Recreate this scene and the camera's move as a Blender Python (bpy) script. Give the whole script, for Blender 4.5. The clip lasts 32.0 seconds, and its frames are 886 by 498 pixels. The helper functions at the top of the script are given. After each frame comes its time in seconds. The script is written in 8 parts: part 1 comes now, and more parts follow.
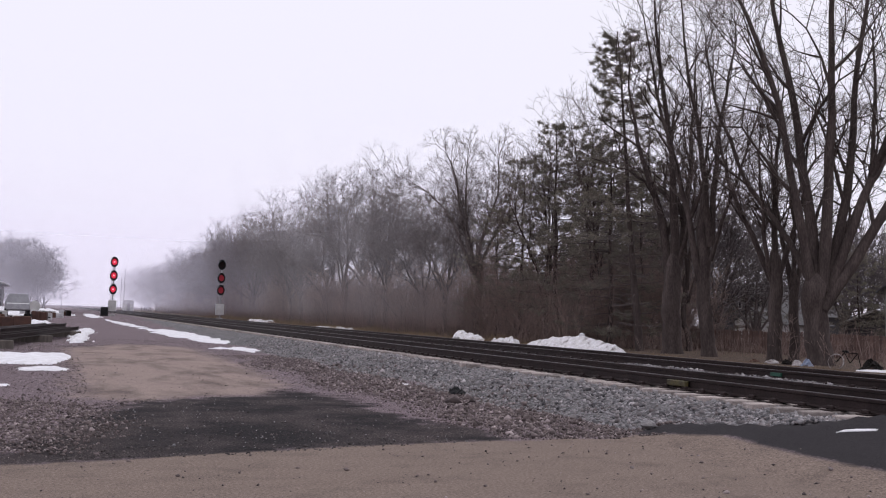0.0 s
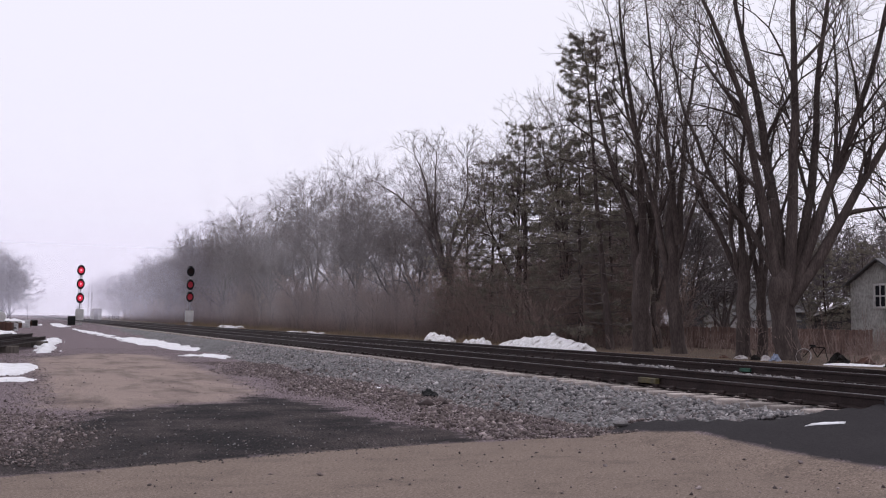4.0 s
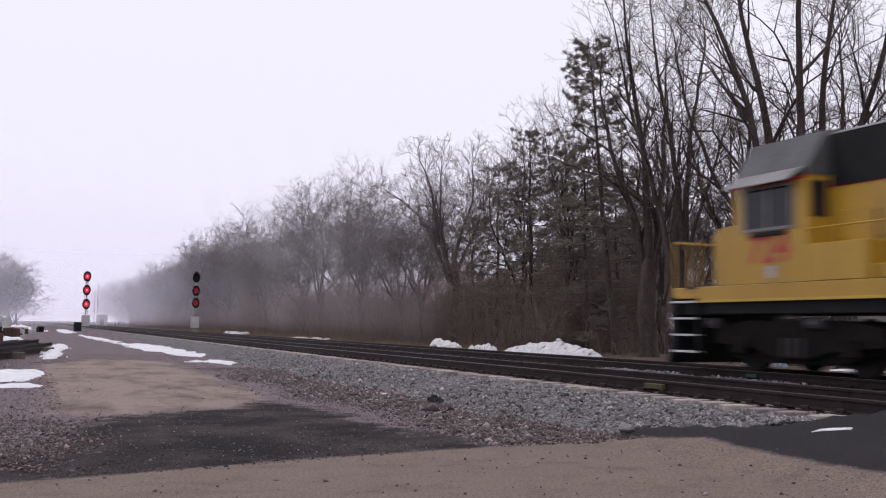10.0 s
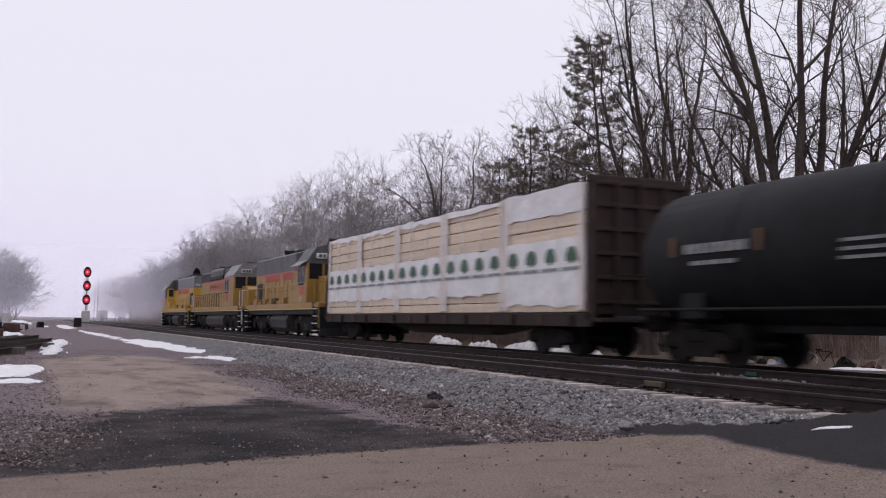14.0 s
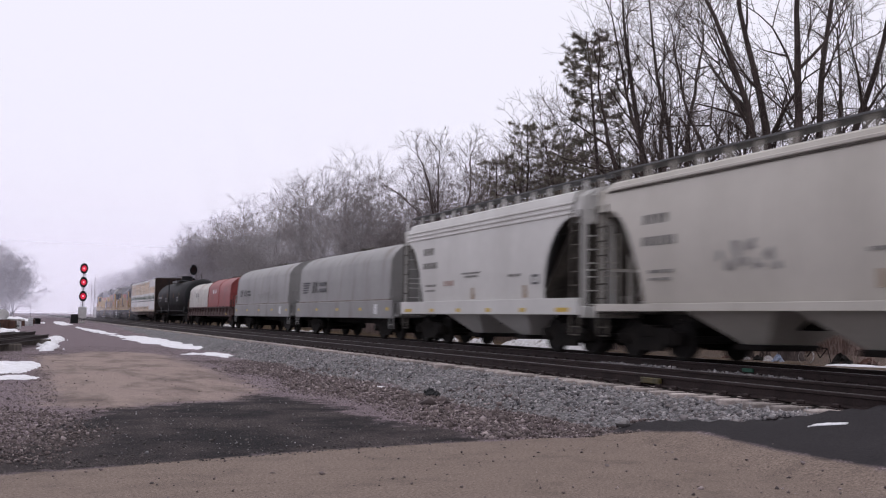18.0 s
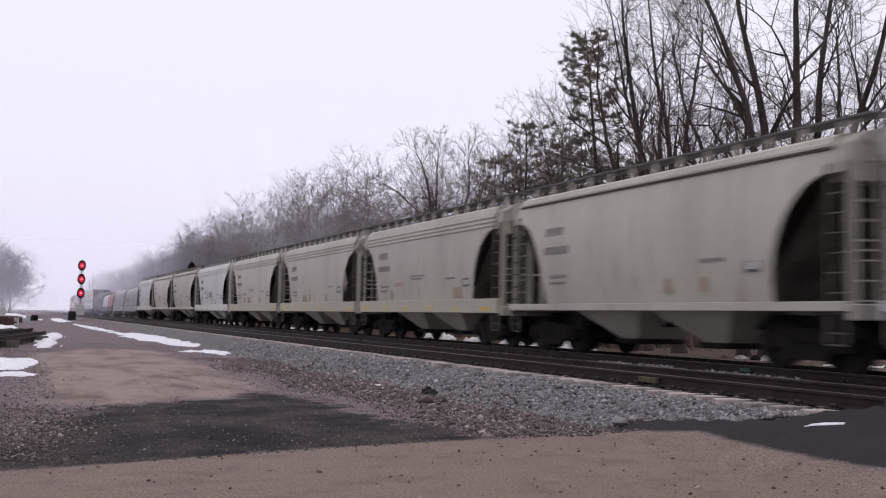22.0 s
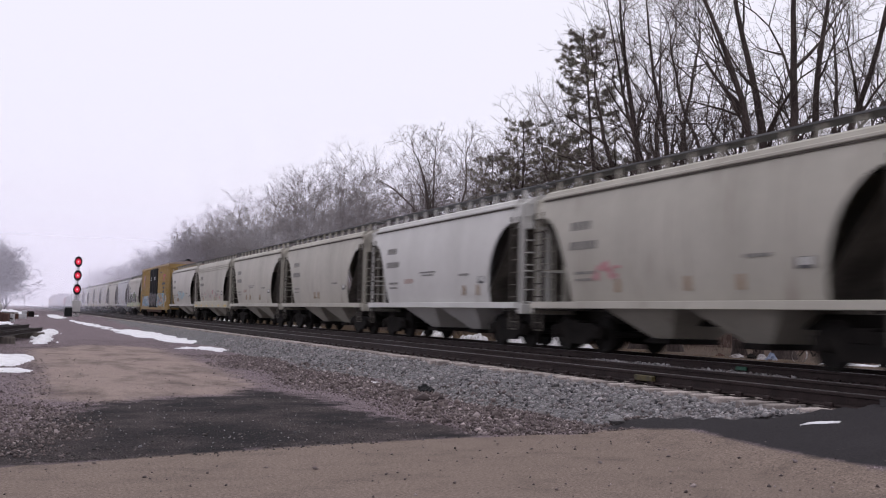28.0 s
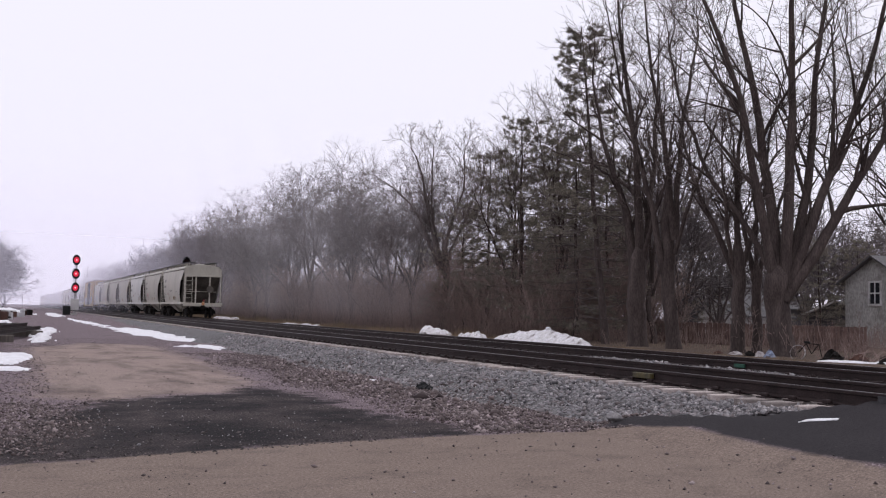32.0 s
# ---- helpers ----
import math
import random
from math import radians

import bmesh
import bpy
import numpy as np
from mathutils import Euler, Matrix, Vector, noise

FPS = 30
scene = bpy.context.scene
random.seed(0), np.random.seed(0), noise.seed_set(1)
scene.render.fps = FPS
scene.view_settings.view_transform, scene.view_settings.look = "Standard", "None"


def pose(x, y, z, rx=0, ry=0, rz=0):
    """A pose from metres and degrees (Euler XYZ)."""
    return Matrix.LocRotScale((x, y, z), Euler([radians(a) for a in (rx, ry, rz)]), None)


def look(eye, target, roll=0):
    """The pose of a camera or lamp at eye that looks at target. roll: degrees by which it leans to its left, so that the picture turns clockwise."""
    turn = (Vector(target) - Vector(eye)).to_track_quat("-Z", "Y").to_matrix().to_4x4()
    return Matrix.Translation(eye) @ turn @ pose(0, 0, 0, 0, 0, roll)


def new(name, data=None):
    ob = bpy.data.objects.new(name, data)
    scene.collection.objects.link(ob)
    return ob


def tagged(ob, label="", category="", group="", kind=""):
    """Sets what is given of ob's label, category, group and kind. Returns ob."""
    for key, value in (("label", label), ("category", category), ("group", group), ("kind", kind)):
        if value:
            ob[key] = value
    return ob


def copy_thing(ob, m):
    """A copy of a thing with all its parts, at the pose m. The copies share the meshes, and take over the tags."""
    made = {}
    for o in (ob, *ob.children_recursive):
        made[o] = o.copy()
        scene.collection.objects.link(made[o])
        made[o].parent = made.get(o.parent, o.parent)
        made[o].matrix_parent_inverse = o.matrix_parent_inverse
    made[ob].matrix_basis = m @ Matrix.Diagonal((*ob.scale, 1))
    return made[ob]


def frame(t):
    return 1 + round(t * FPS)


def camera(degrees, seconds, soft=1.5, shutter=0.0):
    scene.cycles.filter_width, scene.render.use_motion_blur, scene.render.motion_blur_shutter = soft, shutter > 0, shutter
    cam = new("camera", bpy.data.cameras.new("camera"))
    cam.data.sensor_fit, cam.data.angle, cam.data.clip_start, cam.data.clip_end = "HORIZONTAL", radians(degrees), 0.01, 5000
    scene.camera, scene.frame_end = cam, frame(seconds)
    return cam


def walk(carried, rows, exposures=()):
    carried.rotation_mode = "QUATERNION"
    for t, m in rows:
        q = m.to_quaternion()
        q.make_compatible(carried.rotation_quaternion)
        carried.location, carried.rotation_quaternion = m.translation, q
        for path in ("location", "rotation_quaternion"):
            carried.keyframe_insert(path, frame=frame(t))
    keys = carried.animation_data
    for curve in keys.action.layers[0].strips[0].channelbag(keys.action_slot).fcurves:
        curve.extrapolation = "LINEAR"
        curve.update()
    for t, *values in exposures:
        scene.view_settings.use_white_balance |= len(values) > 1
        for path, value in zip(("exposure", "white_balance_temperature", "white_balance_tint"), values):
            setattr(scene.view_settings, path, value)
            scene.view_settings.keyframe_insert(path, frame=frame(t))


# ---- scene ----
# The camera stands on a roadside and turns a little; +Y runs along the track, +X across it to the woods.
EYE = Vector((0.0, 0.0, 1.5))
cam = camera(49.5, 32.0, soft=1.1, shutter=0.5)
PATH = [
    (0, 22.21, 4.03, 1.84), (0.5, 22.24, 4.05, 1.69), (1, 22.56, 4.09, 1.32), (1.5, 23.2, 4.05, 0.97), (2, 23.75, 4.10, 0.60),
    (2.5, 24.00, 4.12, 0.65), (3, 24.07, 4.17, 0.67), (3.5, 24.02, 4.20, 0.76), (5.5, 23.79, 4.26, 0.51), (6, 23.74, 4.36, 0.53),
    (6.5, 23.72, 4.42, 0.55), (7, 23.71, 4.44, 0.62), (7.5, 23.70, 4.45, 0.69), (8, 23.70, 4.46, 0.70), (8.5, 23.71, 4.49, 0.66),
    (9, 23.71, 4.52, 0.64), (9.5, 23.69, 4.53, 0.66), (10, 23.66, 4.54, 0.68), (10.5, 23.64, 4.53, 0.66), (11, 23.63, 4.51, 0.62),
    (11.5, 23.63, 4.48, 0.62), (12, 23.62, 4.46, 0.63), (12.5, 23.62, 4.47, 0.65), (13, 23.63, 4.48, 0.70), (13.5, 23.65, 4.44, 0.80),
    (14, 23.65, 4.36, 0.89), (14.5, 23.61, 4.26, 0.90), (16.5, 23.75, 4.11, 0.90), (17, 23.79, 4.13, 0.87), (17.5, 23.81, 4.15, 0.89),
    (18, 23.83, 4.16, 0.91), (18.5, 23.86, 4.14, 0.91), (19, 23.88, 4.13, 0.92), (19.5, 23.91, 4.14, 0.94), (20, 23.94, 4.15, 0.95),
    (20.5, 23.94, 4.14, 1.04), (21, 23.92, 4.11, 1.16), (21.5, 23.92, 4.08, 1.19), (22, 23.94, 4.07, 1.15), (22.5, 23.95, 4.07, 1.07),
    (23, 23.97, 4.06, 0.97), (23.5, 23.99, 4.03, 0.93), (24, 23.99, 4.02, 0.95), (24.5, 24.00, 4.01, 0.97), (25, 24.01, 3.99, 1.01),
    (25.5, 24.04, 3.95, 1.02), (27.5, 24.07, 3.97, 1.25), (28, 24.13, 3.93, 1.34), (28.5, 24.17, 3.88, 1.36), (29, 24.20, 3.84, 1.37),
    (29.5, 24.22, 3.83, 1.38), (30, 24.24, 3.84, 1.38), (30.5, 24.24, 3.82, 1.38), (31, 24.24, 3.79, 1.38), (31.5, 24.24, 3.78, 1.35),
    (32, 24.23, 3.80, 1.26),
]


def aim(yaw, pitch, roll):
    a, p = radians(yaw), radians(pitch)
    way = Vector((math.sin(a) * math.cos(p), math.cos(a) * math.cos(p), math.sin(p)))
    return look(EYE, EYE + way * 50, roll)


walk(cam, [(t, aim(a, p, r)) for t, a, p, r in PATH],
     exposures=[(0, 0.0), (13.2, 0.0), (14, -0.12), (14.6, -0.12), (16.9, 0.0), (27, 0.0), (31, 0.03), (32, 0.03)])

RAIL = 0.66                      # height of the rail heads
NEAR, FAR = 10.19, 14.16         # centre lines of the two tracks

# ---- sky and light: an even overcast with mist ----
world = bpy.data.worlds.new("overcast_sky")
scene.world = world
world.use_nodes = True
wt = world.node_tree
wt.nodes.clear()
w_out = wt.nodes.new("ShaderNodeOutputWorld")
w_add = wt.nodes.new("ShaderNodeAddShader")
w_sky = wt.nodes.new("ShaderNodeTexSky")
w_sky.sky_type = "NISHITA"
w_sky.sun_disc = False
w_sky.sun_elevation, w_sky.sun_rotation = radians(80), radians(90)
w_b1 = wt.nodes.new("ShaderNodeBackground")
w_b1.inputs[1].default_value = 0.01
w_b2 = wt.nodes.new("ShaderNodeBackground")
w_b2.inputs[1].default_value = 0.965
w_tc = wt.nodes.new("ShaderNodeTexCoord")
w_sep = wt.nodes.new("ShaderNodeSeparateXYZ")
w_ramp = wt.nodes.new("ShaderNodeValToRGB")
w_ramp.color_ramp.elements[0].position = 0.0
w_ramp.color_ramp.elements[0].color = (0.83, 0.79, 0.935, 1)
w_ramp.color_ramp.elements[1].position = 0.34
w_ramp.color_ramp.elements[1].color = (0.92, 0.89, 0.995, 1)
e = w_ramp.color_ramp.elements.new(0.14)
e.color = (0.895, 0.858, 0.985, 1)
wt.links.new(w_tc.outputs["Generated"], w_sep.inputs[0])
wt.links.new(w_sep.outputs["Z"], w_ramp.inputs[0])
wt.links.new(w_ramp.outputs[0], w_b2.inputs[0])
wt.links.new(w_sky.outputs[0], w_b1.inputs[0])
wt.links.new(w_b1.outputs[0], w_add.inputs[0])
wt.links.new(w_b2.outputs[0], w_add.inputs[1])
wt.links.new(w_add.outputs[0], w_out.inputs[0])

sun_data = bpy.data.lights.new("sun", "SUN")
sun_data.energy, sun_data.angle, sun_data.color = 0.7, radians(40), (1.0, 0.97, 0.94)
sun = new("sun", sun_data)
sun.matrix_world = look((9, 0, 55), (0, 0, 0))
scene.view_settings.exposure = 0.0


# ---- materials ----
def surf(name, c1, c2, scale=3.0, rough=0.7, bump=0.2, metal=0.0, fine=40.0, stretch=(1, 1, 1), stain=None, stain_at=0.6,
         stain_scale=(1, 1, 1), vary=0.0, grain=0.35, bump_dist=0.02):
    """A weathered surface: two tones mixed by broad noise, fine grain in colour and relief, and stains of their own shape."""
    m = bpy.data.materials.new(name)
    m.use_nodes = True
    nt = m.node_tree
    b = nt.nodes["Principled BSDF"]
    tc = nt.nodes.new("ShaderNodeTexCoord")
    mp = nt.nodes.new("ShaderNodeMapping")
    mp.inputs["Scale"].default_value = stretch
    nt.links.new(tc.outputs["Object"], mp.inputs[0])

    def noise_tex(sc, detail=6, src=mp):
        n = nt.nodes.new("ShaderNodeTexNoise")
        n.inputs["Scale"].default_value = sc
        n.inputs["Detail"].default_value = detail
        nt.links.new(src.outputs[0], n.inputs["Vector"])
        return n.outputs["Fac"]

    def ramp(src, lo, hi):
        r = nt.nodes.new("ShaderNodeMapRange")
        r.inputs[1].default_value, r.inputs[2].default_value = lo, hi
        nt.links.new(src, r.inputs[0])
        return r.outputs[0]

    def blend(fac, a, c, mode="MIX"):
        n = nt.nodes.new("ShaderNodeMix")
        n.data_type, n.blend_type = "RGBA", mode
        for sock, val in ((n.inputs[0], fac), (n.inputs[6], a), (n.inputs[7], c)):
            if isinstance(val, (int, float)):
                sock.default_value = val
            elif isinstance(val, tuple):
                sock.default_value = (*val, 1)
            else:
                nt.links.new(val, sock)
        return n.outputs[2]

    broad = ramp(noise_tex(scale), 0.35, 0.65)
    col = blend(broad, c1, c2)
    small = noise_tex(fine, 4)
    tone = nt.nodes.new("ShaderNodeValToRGB")
    tone.color_ramp.elements[0].color = (1 - grain, 1 - grain, 1 - grain, 1)
    tone.color_ramp.elements[1].color = (1 + grain * 0.6, 1 + grain * 0.6, 1 + grain * 0.6, 1)
    tone.color_ramp.elements[0].position, tone.color_ramp.elements[1].position = 0.3, 0.7
    nt.links.new(small, tone.inputs[0])
    col = blend(1.0, col, tone.outputs[0], "MULTIPLY")
    if stain:
        mp2 = nt.nodes.new("ShaderNodeMapping")
        mp2.inputs["Scale"].default_value = stain_scale
        nt.links.new(tc.outputs["Object"], mp2.inputs[0])
        s = ramp(noise_tex(1.0, 8, mp2), stain_at, stain_at + 0.18)
        col = blend(s, col, stain)
    if vary:
        oi = nt.nodes.new("ShaderNodeObjectInfo")
        hsv = nt.nodes.new("ShaderNodeHueSaturation")
        nt.links.new(ramp(oi.outputs["Random"], 0, 1), hsv.inputs["Value"])
        hsv.inputs["Value"].default_value = 1
        r = nt.nodes.new("ShaderNodeMapRange")
        r.inputs[3].default_value, r.inputs[4].default_value = 1 - vary, 1 + vary
        nt.links.new(oi.outputs["Random"], r.inputs[0])
        nt.links.new(r.outputs[0], hsv.inputs["Value"])
        nt.links.new(col, hsv.inputs["Color"])
        col = hsv.outputs[0]
    nt.links.new(col, b.inputs["Base Color"])
    b.inputs["Roughness"].default_value = rough
    b.inputs["Metallic"].default_value = metal
    if bump:
        bp = nt.nodes.new("ShaderNodeBump")
        bp.inputs["Strength"].default_value = bump
        bp.inputs["Distance"].default_value = bump_dist
        nt.links.new(small, bp.inputs["Height"])
        nt.links.new(bp.outputs[0], b.inputs["Normal"])
    return m


def glow(name, col, strength):
    m = bpy.data.materials.new(name)
    m.use_nodes = True
    b = m.node_tree.nodes["Principled BSDF"]
    b.inputs["Base Color"].default_value = (*col, 1)
    b.inputs["Emission Color"].default_value = (*col, 1)
    b.inputs["Emission Strength"].default_value = strength
    return m


def glass(name, col=(0.02, 0.02, 0.025)):
    m = bpy.data.materials.new(name)
    m.use_nodes = True
    b = m.node_tree.nodes["Principled BSDF"]
    b.inputs["Base Color"].default_value = (*col, 1)
    b.inputs["Roughness"].default_value = 0.06
    b.inputs["Specular IOR Level"].default_value = 0.3
    return m


M_STEEL = surf("rusty_rail_steel", (0.028, 0.021, 0.0205), (0.043, 0.031, 0.03), 4, 0.6, 0.3, 0.3)
M_HEAD = surf("worn_rail_head", (0.16, 0.15, 0.15), (0.11, 0.1, 0.1), 5, 0.35, 0.1, 0.8)
M_TIE = surf("weathered_tie_wood", (0.27, 0.23, 0.215), (0.42, 0.37, 0.345), 2, 0.85, 0.5, 0, 30, (1, 6, 1), vary=0.3)
M_STONE = surf("grey_ballast_stone", (0.15, 0.145, 0.15), (0.25, 0.235, 0.235), 1.2, 0.8, 0.4, 0, 50)
M_BED = surf("ballast_bed", (0.05, 0.047, 0.05), (0.2, 0.19, 0.195), 22, 0.85, 1.0, 0, 16, (1, 1, 1), (0.11, 0.085, 0.075), 0.58, (0.25, 0.1, 0.3), 0, 0.65, 0.06)
M_SNOW = surf("old_snow", (0.78, 0.78, 0.82), (0.62, 0.61, 0.63), 5, 0.55, 0.4, 0, 30, (1, 1, 1), (0.2, 0.16, 0.14), 0.66, (4, 4, 4), 0, 0.12)
M_DIRTYSNOW = surf("dirty_ploughed_snow", (0.8, 0.79, 0.82), (0.62, 0.6, 0.6), 4, 0.6, 0.6, 0, 18, (1, 1, 1), (0.12, 0.095, 0.085), 0.56, (3, 3, 4), 0, 0.25, 0.05)
M_BARK = surf("dark_bark", (0.056, 0.044, 0.041), (0.1, 0.079, 0.073), 3, 0.95, 0.6, 0, 25, (1, 1, 0.25), vary=0.05)
# mid and far bark, twigs and brush: haze put into their colour
M_MIDBARK = surf("haze_lightened_bark", (0.105, 0.084, 0.08), (0.155, 0.127, 0.122), 2, 0.95, 0.3, 0, 15, (1, 1, 0.3), vary=0.06)
M_TWIG = surf("bare_twigs", (0.1, 0.077, 0.072), (0.145, 0.114, 0.108), 1, 0.95, 0, 0, 10, vary=0.25)
M_MIDTWIG = surf("haze_lightened_twigs", (0.13, 0.107, 0.106), (0.18, 0.151, 0.15), 0.5, 0.95, 0, 0, 10, vary=0.2)
M_FARTWIG = surf("haze_greyed_twigs", (0.1, 0.084, 0.085), (0.14, 0.119, 0.121), 0.4, 0.95, 0, 0, 10, vary=0.2)
M_BRUSH = surf("red_brown_brush", (0.22, 0.156, 0.137), (0.3, 0.222, 0.197), 0.4, 0.95, 0, 0, 8)
M_GRASS = surf("dry_grass", (0.3, 0.22, 0.14), (0.19, 0.14, 0.1), 0.5, 0.95, 0, 0, 12)
M_NEEDLE = surf("pine_needles", (0.16, 0.143, 0.115), (0.25, 0.22, 0.175), 0.6, 0.8, 0, 0, 9)
M_WHEEL = surf("dusty_wheel_steel", (0.012, 0.011, 0.0105), (0.02, 0.017, 0.016), 4, 0.65, 0.2, 0.2)
M_TRUCK = surf("grimy_truck_steel", (0.009, 0.008, 0.0075), (0.019, 0.016, 0.0145), 3, 0.8, 0.4, 0.1)
M_BLACK = surf("black_paint", (0.013, 0.013, 0.014), (0.022, 0.022, 0.023), 2, 0.5, 0.15)
M_GLASS = glass("dark_glass")
for m_ in (M_WHEEL, M_TRUCK, M_BLACK, M_BARK, M_STEEL):
    m_.node_tree.nodes["Principled BSDF"].inputs["Specular IOR Level"].default_value = 0.12    # matt with soot and dust
M_CONC = surf("pale_concrete", (0.5, 0.49, 0.48), (0.4, 0.39, 0.38), 3, 0.8, 0.3)


# ---- mesh tools ----
class Mesh:
    """Collects vertices and faces for one mesh."""

    def __init__(self):
        self.v, self.f = [], []

    def add(self, verts, faces):
        n = len(self.v)
        self.v += [tuple(p) for p in verts]
        self.f += [tuple(n + i for i in f) for f in faces]
        return self

    def box(self, x0, x1, y0, y1, z0, z1, b=0.0):
        """A box, its edges chamfered by b."""
        x0, x1, y0, y1, z0, z1 = min(x0, x1), max(x0, x1), min(y0, y1), max(y0, y1), min(z0, z1), max(z0, z1)
        if b <= 0:
            p = [(x, y, z) for x in (x0, x1) for y in (y0, y1) for z in (z0, z1)]
            return self.add(p, [(0, 1, 3, 2), (4, 6, 7, 5), (0, 4, 5, 1), (2, 3, 7, 6), (0, 2, 6, 4), (1, 5, 7, 3)])
        b = min(b, (x1 - x0) / 2.2, (y1 - y0) / 2.2, (z1 - z0) / 2.2)
        p, idx = [], {}
        for i, (x, sx) in enumerate(((x0, 1), (x1, -1))):
            for j, (y, sy) in enumerate(((y0, 1), (y1, -1))):
                for k, (z, sz) in enumerate(((z0, 1), (z1, -1))):
                    for a in range(3):
                        idx[i, j, k, a] = len(p)
                        p.append((x + (0 if a == 0 else b * sx), y + (0 if a == 1 else b * sy), z + (0 if a == 2 else b * sz)))
        f = []
        for i in (0, 1):
            f.append([idx[i, j, k, 0] for j, k in ((0, 0), (0, 1), (1, 1), (1, 0))][::1 if i == 0 else -1])
            f.append([idx[j, i, k, 1] for j, k in ((0, 0), (1, 0), (1, 1), (0, 1))][::1 if i == 0 else -1])
            f.append([idx[j, k, i, 2] for j, k in ((0, 0), (0, 1), (1, 1), (1, 0))][::1 if i == 0 else -1])
        for i in (0, 1):
            for j in (0, 1):
                f.append((idx[i, j, 0, 0], idx[i, j, 1, 0], idx[i, j, 1, 1], idx[i, j, 0, 1]))
                f.append((idx[i, 0, j, 0], idx[i, 1, j, 0], idx[i, 1, j, 2], idx[i, 0, j, 2]))
                f.append((idx[0, i, j, 1], idx[1, i, j, 1], idx[1, i, j, 2], idx[0, i, j, 2]))
                for k in (0, 1):
                    f.append((idx[i, j, k, 0], idx[i, j, k, 1], idx[i, j, k, 2]))
        return self.add(p, f)

    def cyl(self, p0, p1, r0, r1=None, n=10, caps=True):
        r1 = r0 if r1 is None else r1
        p0, p1 = Vector(p0), Vector(p1)
        d = (p1 - p0).normalized()
        a = d.orthogonal().normalized()
        c = d.cross(a)
        v = []
        for p, r in ((p0, r0), (p1, r1)):
            v += [p + (a * math.cos(2 * math.pi * i / n) + c * math.sin(2 * math.pi * i / n)) * r for i in range(n)]
        f = [(i, (i + 1) % n, n + (i + 1) % n, n + i) for i in range(n)]
        if caps:
            f += [tuple(range(n))[::-1], tuple(range(n, 2 * n))]
        return self.add(v, f)

    def pipe(self, pts, r, n=6):
        for a, b in zip(pts[:-1], pts[1:]):
            self.cyl(a, b, r, r, n)
        return self

    def rings(self, rows, closed=True, caps=True):
        """Joins rows of as many points each into a skin."""
        n = len(rows[0])
        v = [p for r in rows for p in r]
        f = []
        for k in range(len(rows) - 1):
            for i in range(n if closed else n - 1):
                f.append((k * n + i, k * n + (i + 1) % n, (k + 1) * n + (i + 1) % n, (k + 1) * n + i))
        if caps:
            f += [tuple(range(n))[::-1], tuple(range((len(rows) - 1) * n, len(rows) * n))]
        return self.add(v, f)

    def prism_y(self, outline, y0, y1):
        """An outline in x, z drawn out along y."""
        return self.rings([[(x, y, z) for x, z in outline] for y in (y0, y1)])

    def prism_x(self, outline, x0, x1):
        """An outline in y, z drawn out along x."""
        return self.rings([[(x, y, z) for y, z in outline] for x in (x0, x1)])

    def disc_x(self, y, z, r, x0, x1, n=20):
        return self.cyl((x0, y, z), (x1, y, z), r, r, n)

    def data(self, name, material, smooth=False):
        me = bpy.data.meshes.new(name)
        me.from_pydata(self.v, [], self.f)
        me.materials.append(material)
        if smooth:
            for p in me.polygons:
                p.use_smooth = True
        me.update()
        bm = bmesh.new()
        bm.from_mesh(me)
        bmesh.ops.recalc_face_normals(bm, faces=bm.faces)
        bm.to_mesh(me)
        bm.free()
        if smooth:
            me.set_sharp_from_angle(angle=radians(40))
        return me


def raw_mesh(name, verts, faces, material):
    """A mesh from arrays, faces all of one corner count."""
    me = bpy.data.meshes.new(name)
    k = faces.shape[1]
    me.vertices.add(len(verts))
    me.vertices.foreach_set("co", np.asarray(verts, np.float32).ravel())
    me.loops.add(faces.size)
    me.loops.foreach_set("vertex_index", np.asarray(faces, np.int32).ravel())
    me.polygons.add(len(faces))
    me.polygons.foreach_set("loop_start", np.arange(0, faces.size, k, dtype=np.int32))
    me.update(calc_edges=True)
    me.materials.append(material)
    return me


def part(name, mesh, material, parent, label="", smooth=False):
    """Links a mesh as one part under a thing or a part."""
    ob = new(name, mesh.data(name, material, smooth) if isinstance(mesh, Mesh) else mesh)
    ob.parent = parent
    if label:
        ob["label"] = label
    return ob


def thing(name, label, category, group="", kind="", at=None):
    ob = tagged(new(name), label, category, group, kind)
    ob.empty_display_size = 0.2
    if at is not None:
        ob.matrix_basis = at
    return ob


def lone(name, mesh, material, label, category="", group="", kind="", smooth=False):
    """A thing, or a piece of the setting, of one mesh."""
    ob = new(name, mesh.data(name, material, smooth) if isinstance(mesh, Mesh) else mesh)
    return tagged(ob, label, category, group, kind)

# ---- ground ----
def smooth01(v):
    v = np.clip(v, 0, 1)
    return v * v * (3 - 2 * v)


def ground_z(x, y):
    """Height of the ground: flat by the road, rising a little along the line, and by the crossing up to the rails."""
    x, y = np.asarray(x, float), np.asarray(y, float)
    z = 0.42 * smooth01((y - 30) / 75)
    z = np.maximum(z, 0.25 * smooth01((x - 16.0) / 2.5))
    z = z + 0.02 * np.sin(x * 1.3 + 0.7 * np.sin(y * 0.9)) * np.sin(y * 1.1) * smooth01((y - 11) / 6) * smooth01((200 - y) / 50)
    edge = np.interp(x, [7.0, 7.8, 8.5, 9.15, 9.4], [10.9, 10.8, 9.1, 8.7, 8.35])
    ramp = 0.232 * np.clip(x - 6.95, 0, 2.72) * (1 - smooth01((y - edge) / 0.6)) * (1 - smooth01((x - 16.5) / 6)) * smooth01((y + 14) / 4)
    return np.maximum(z, ramp * (y < 11))


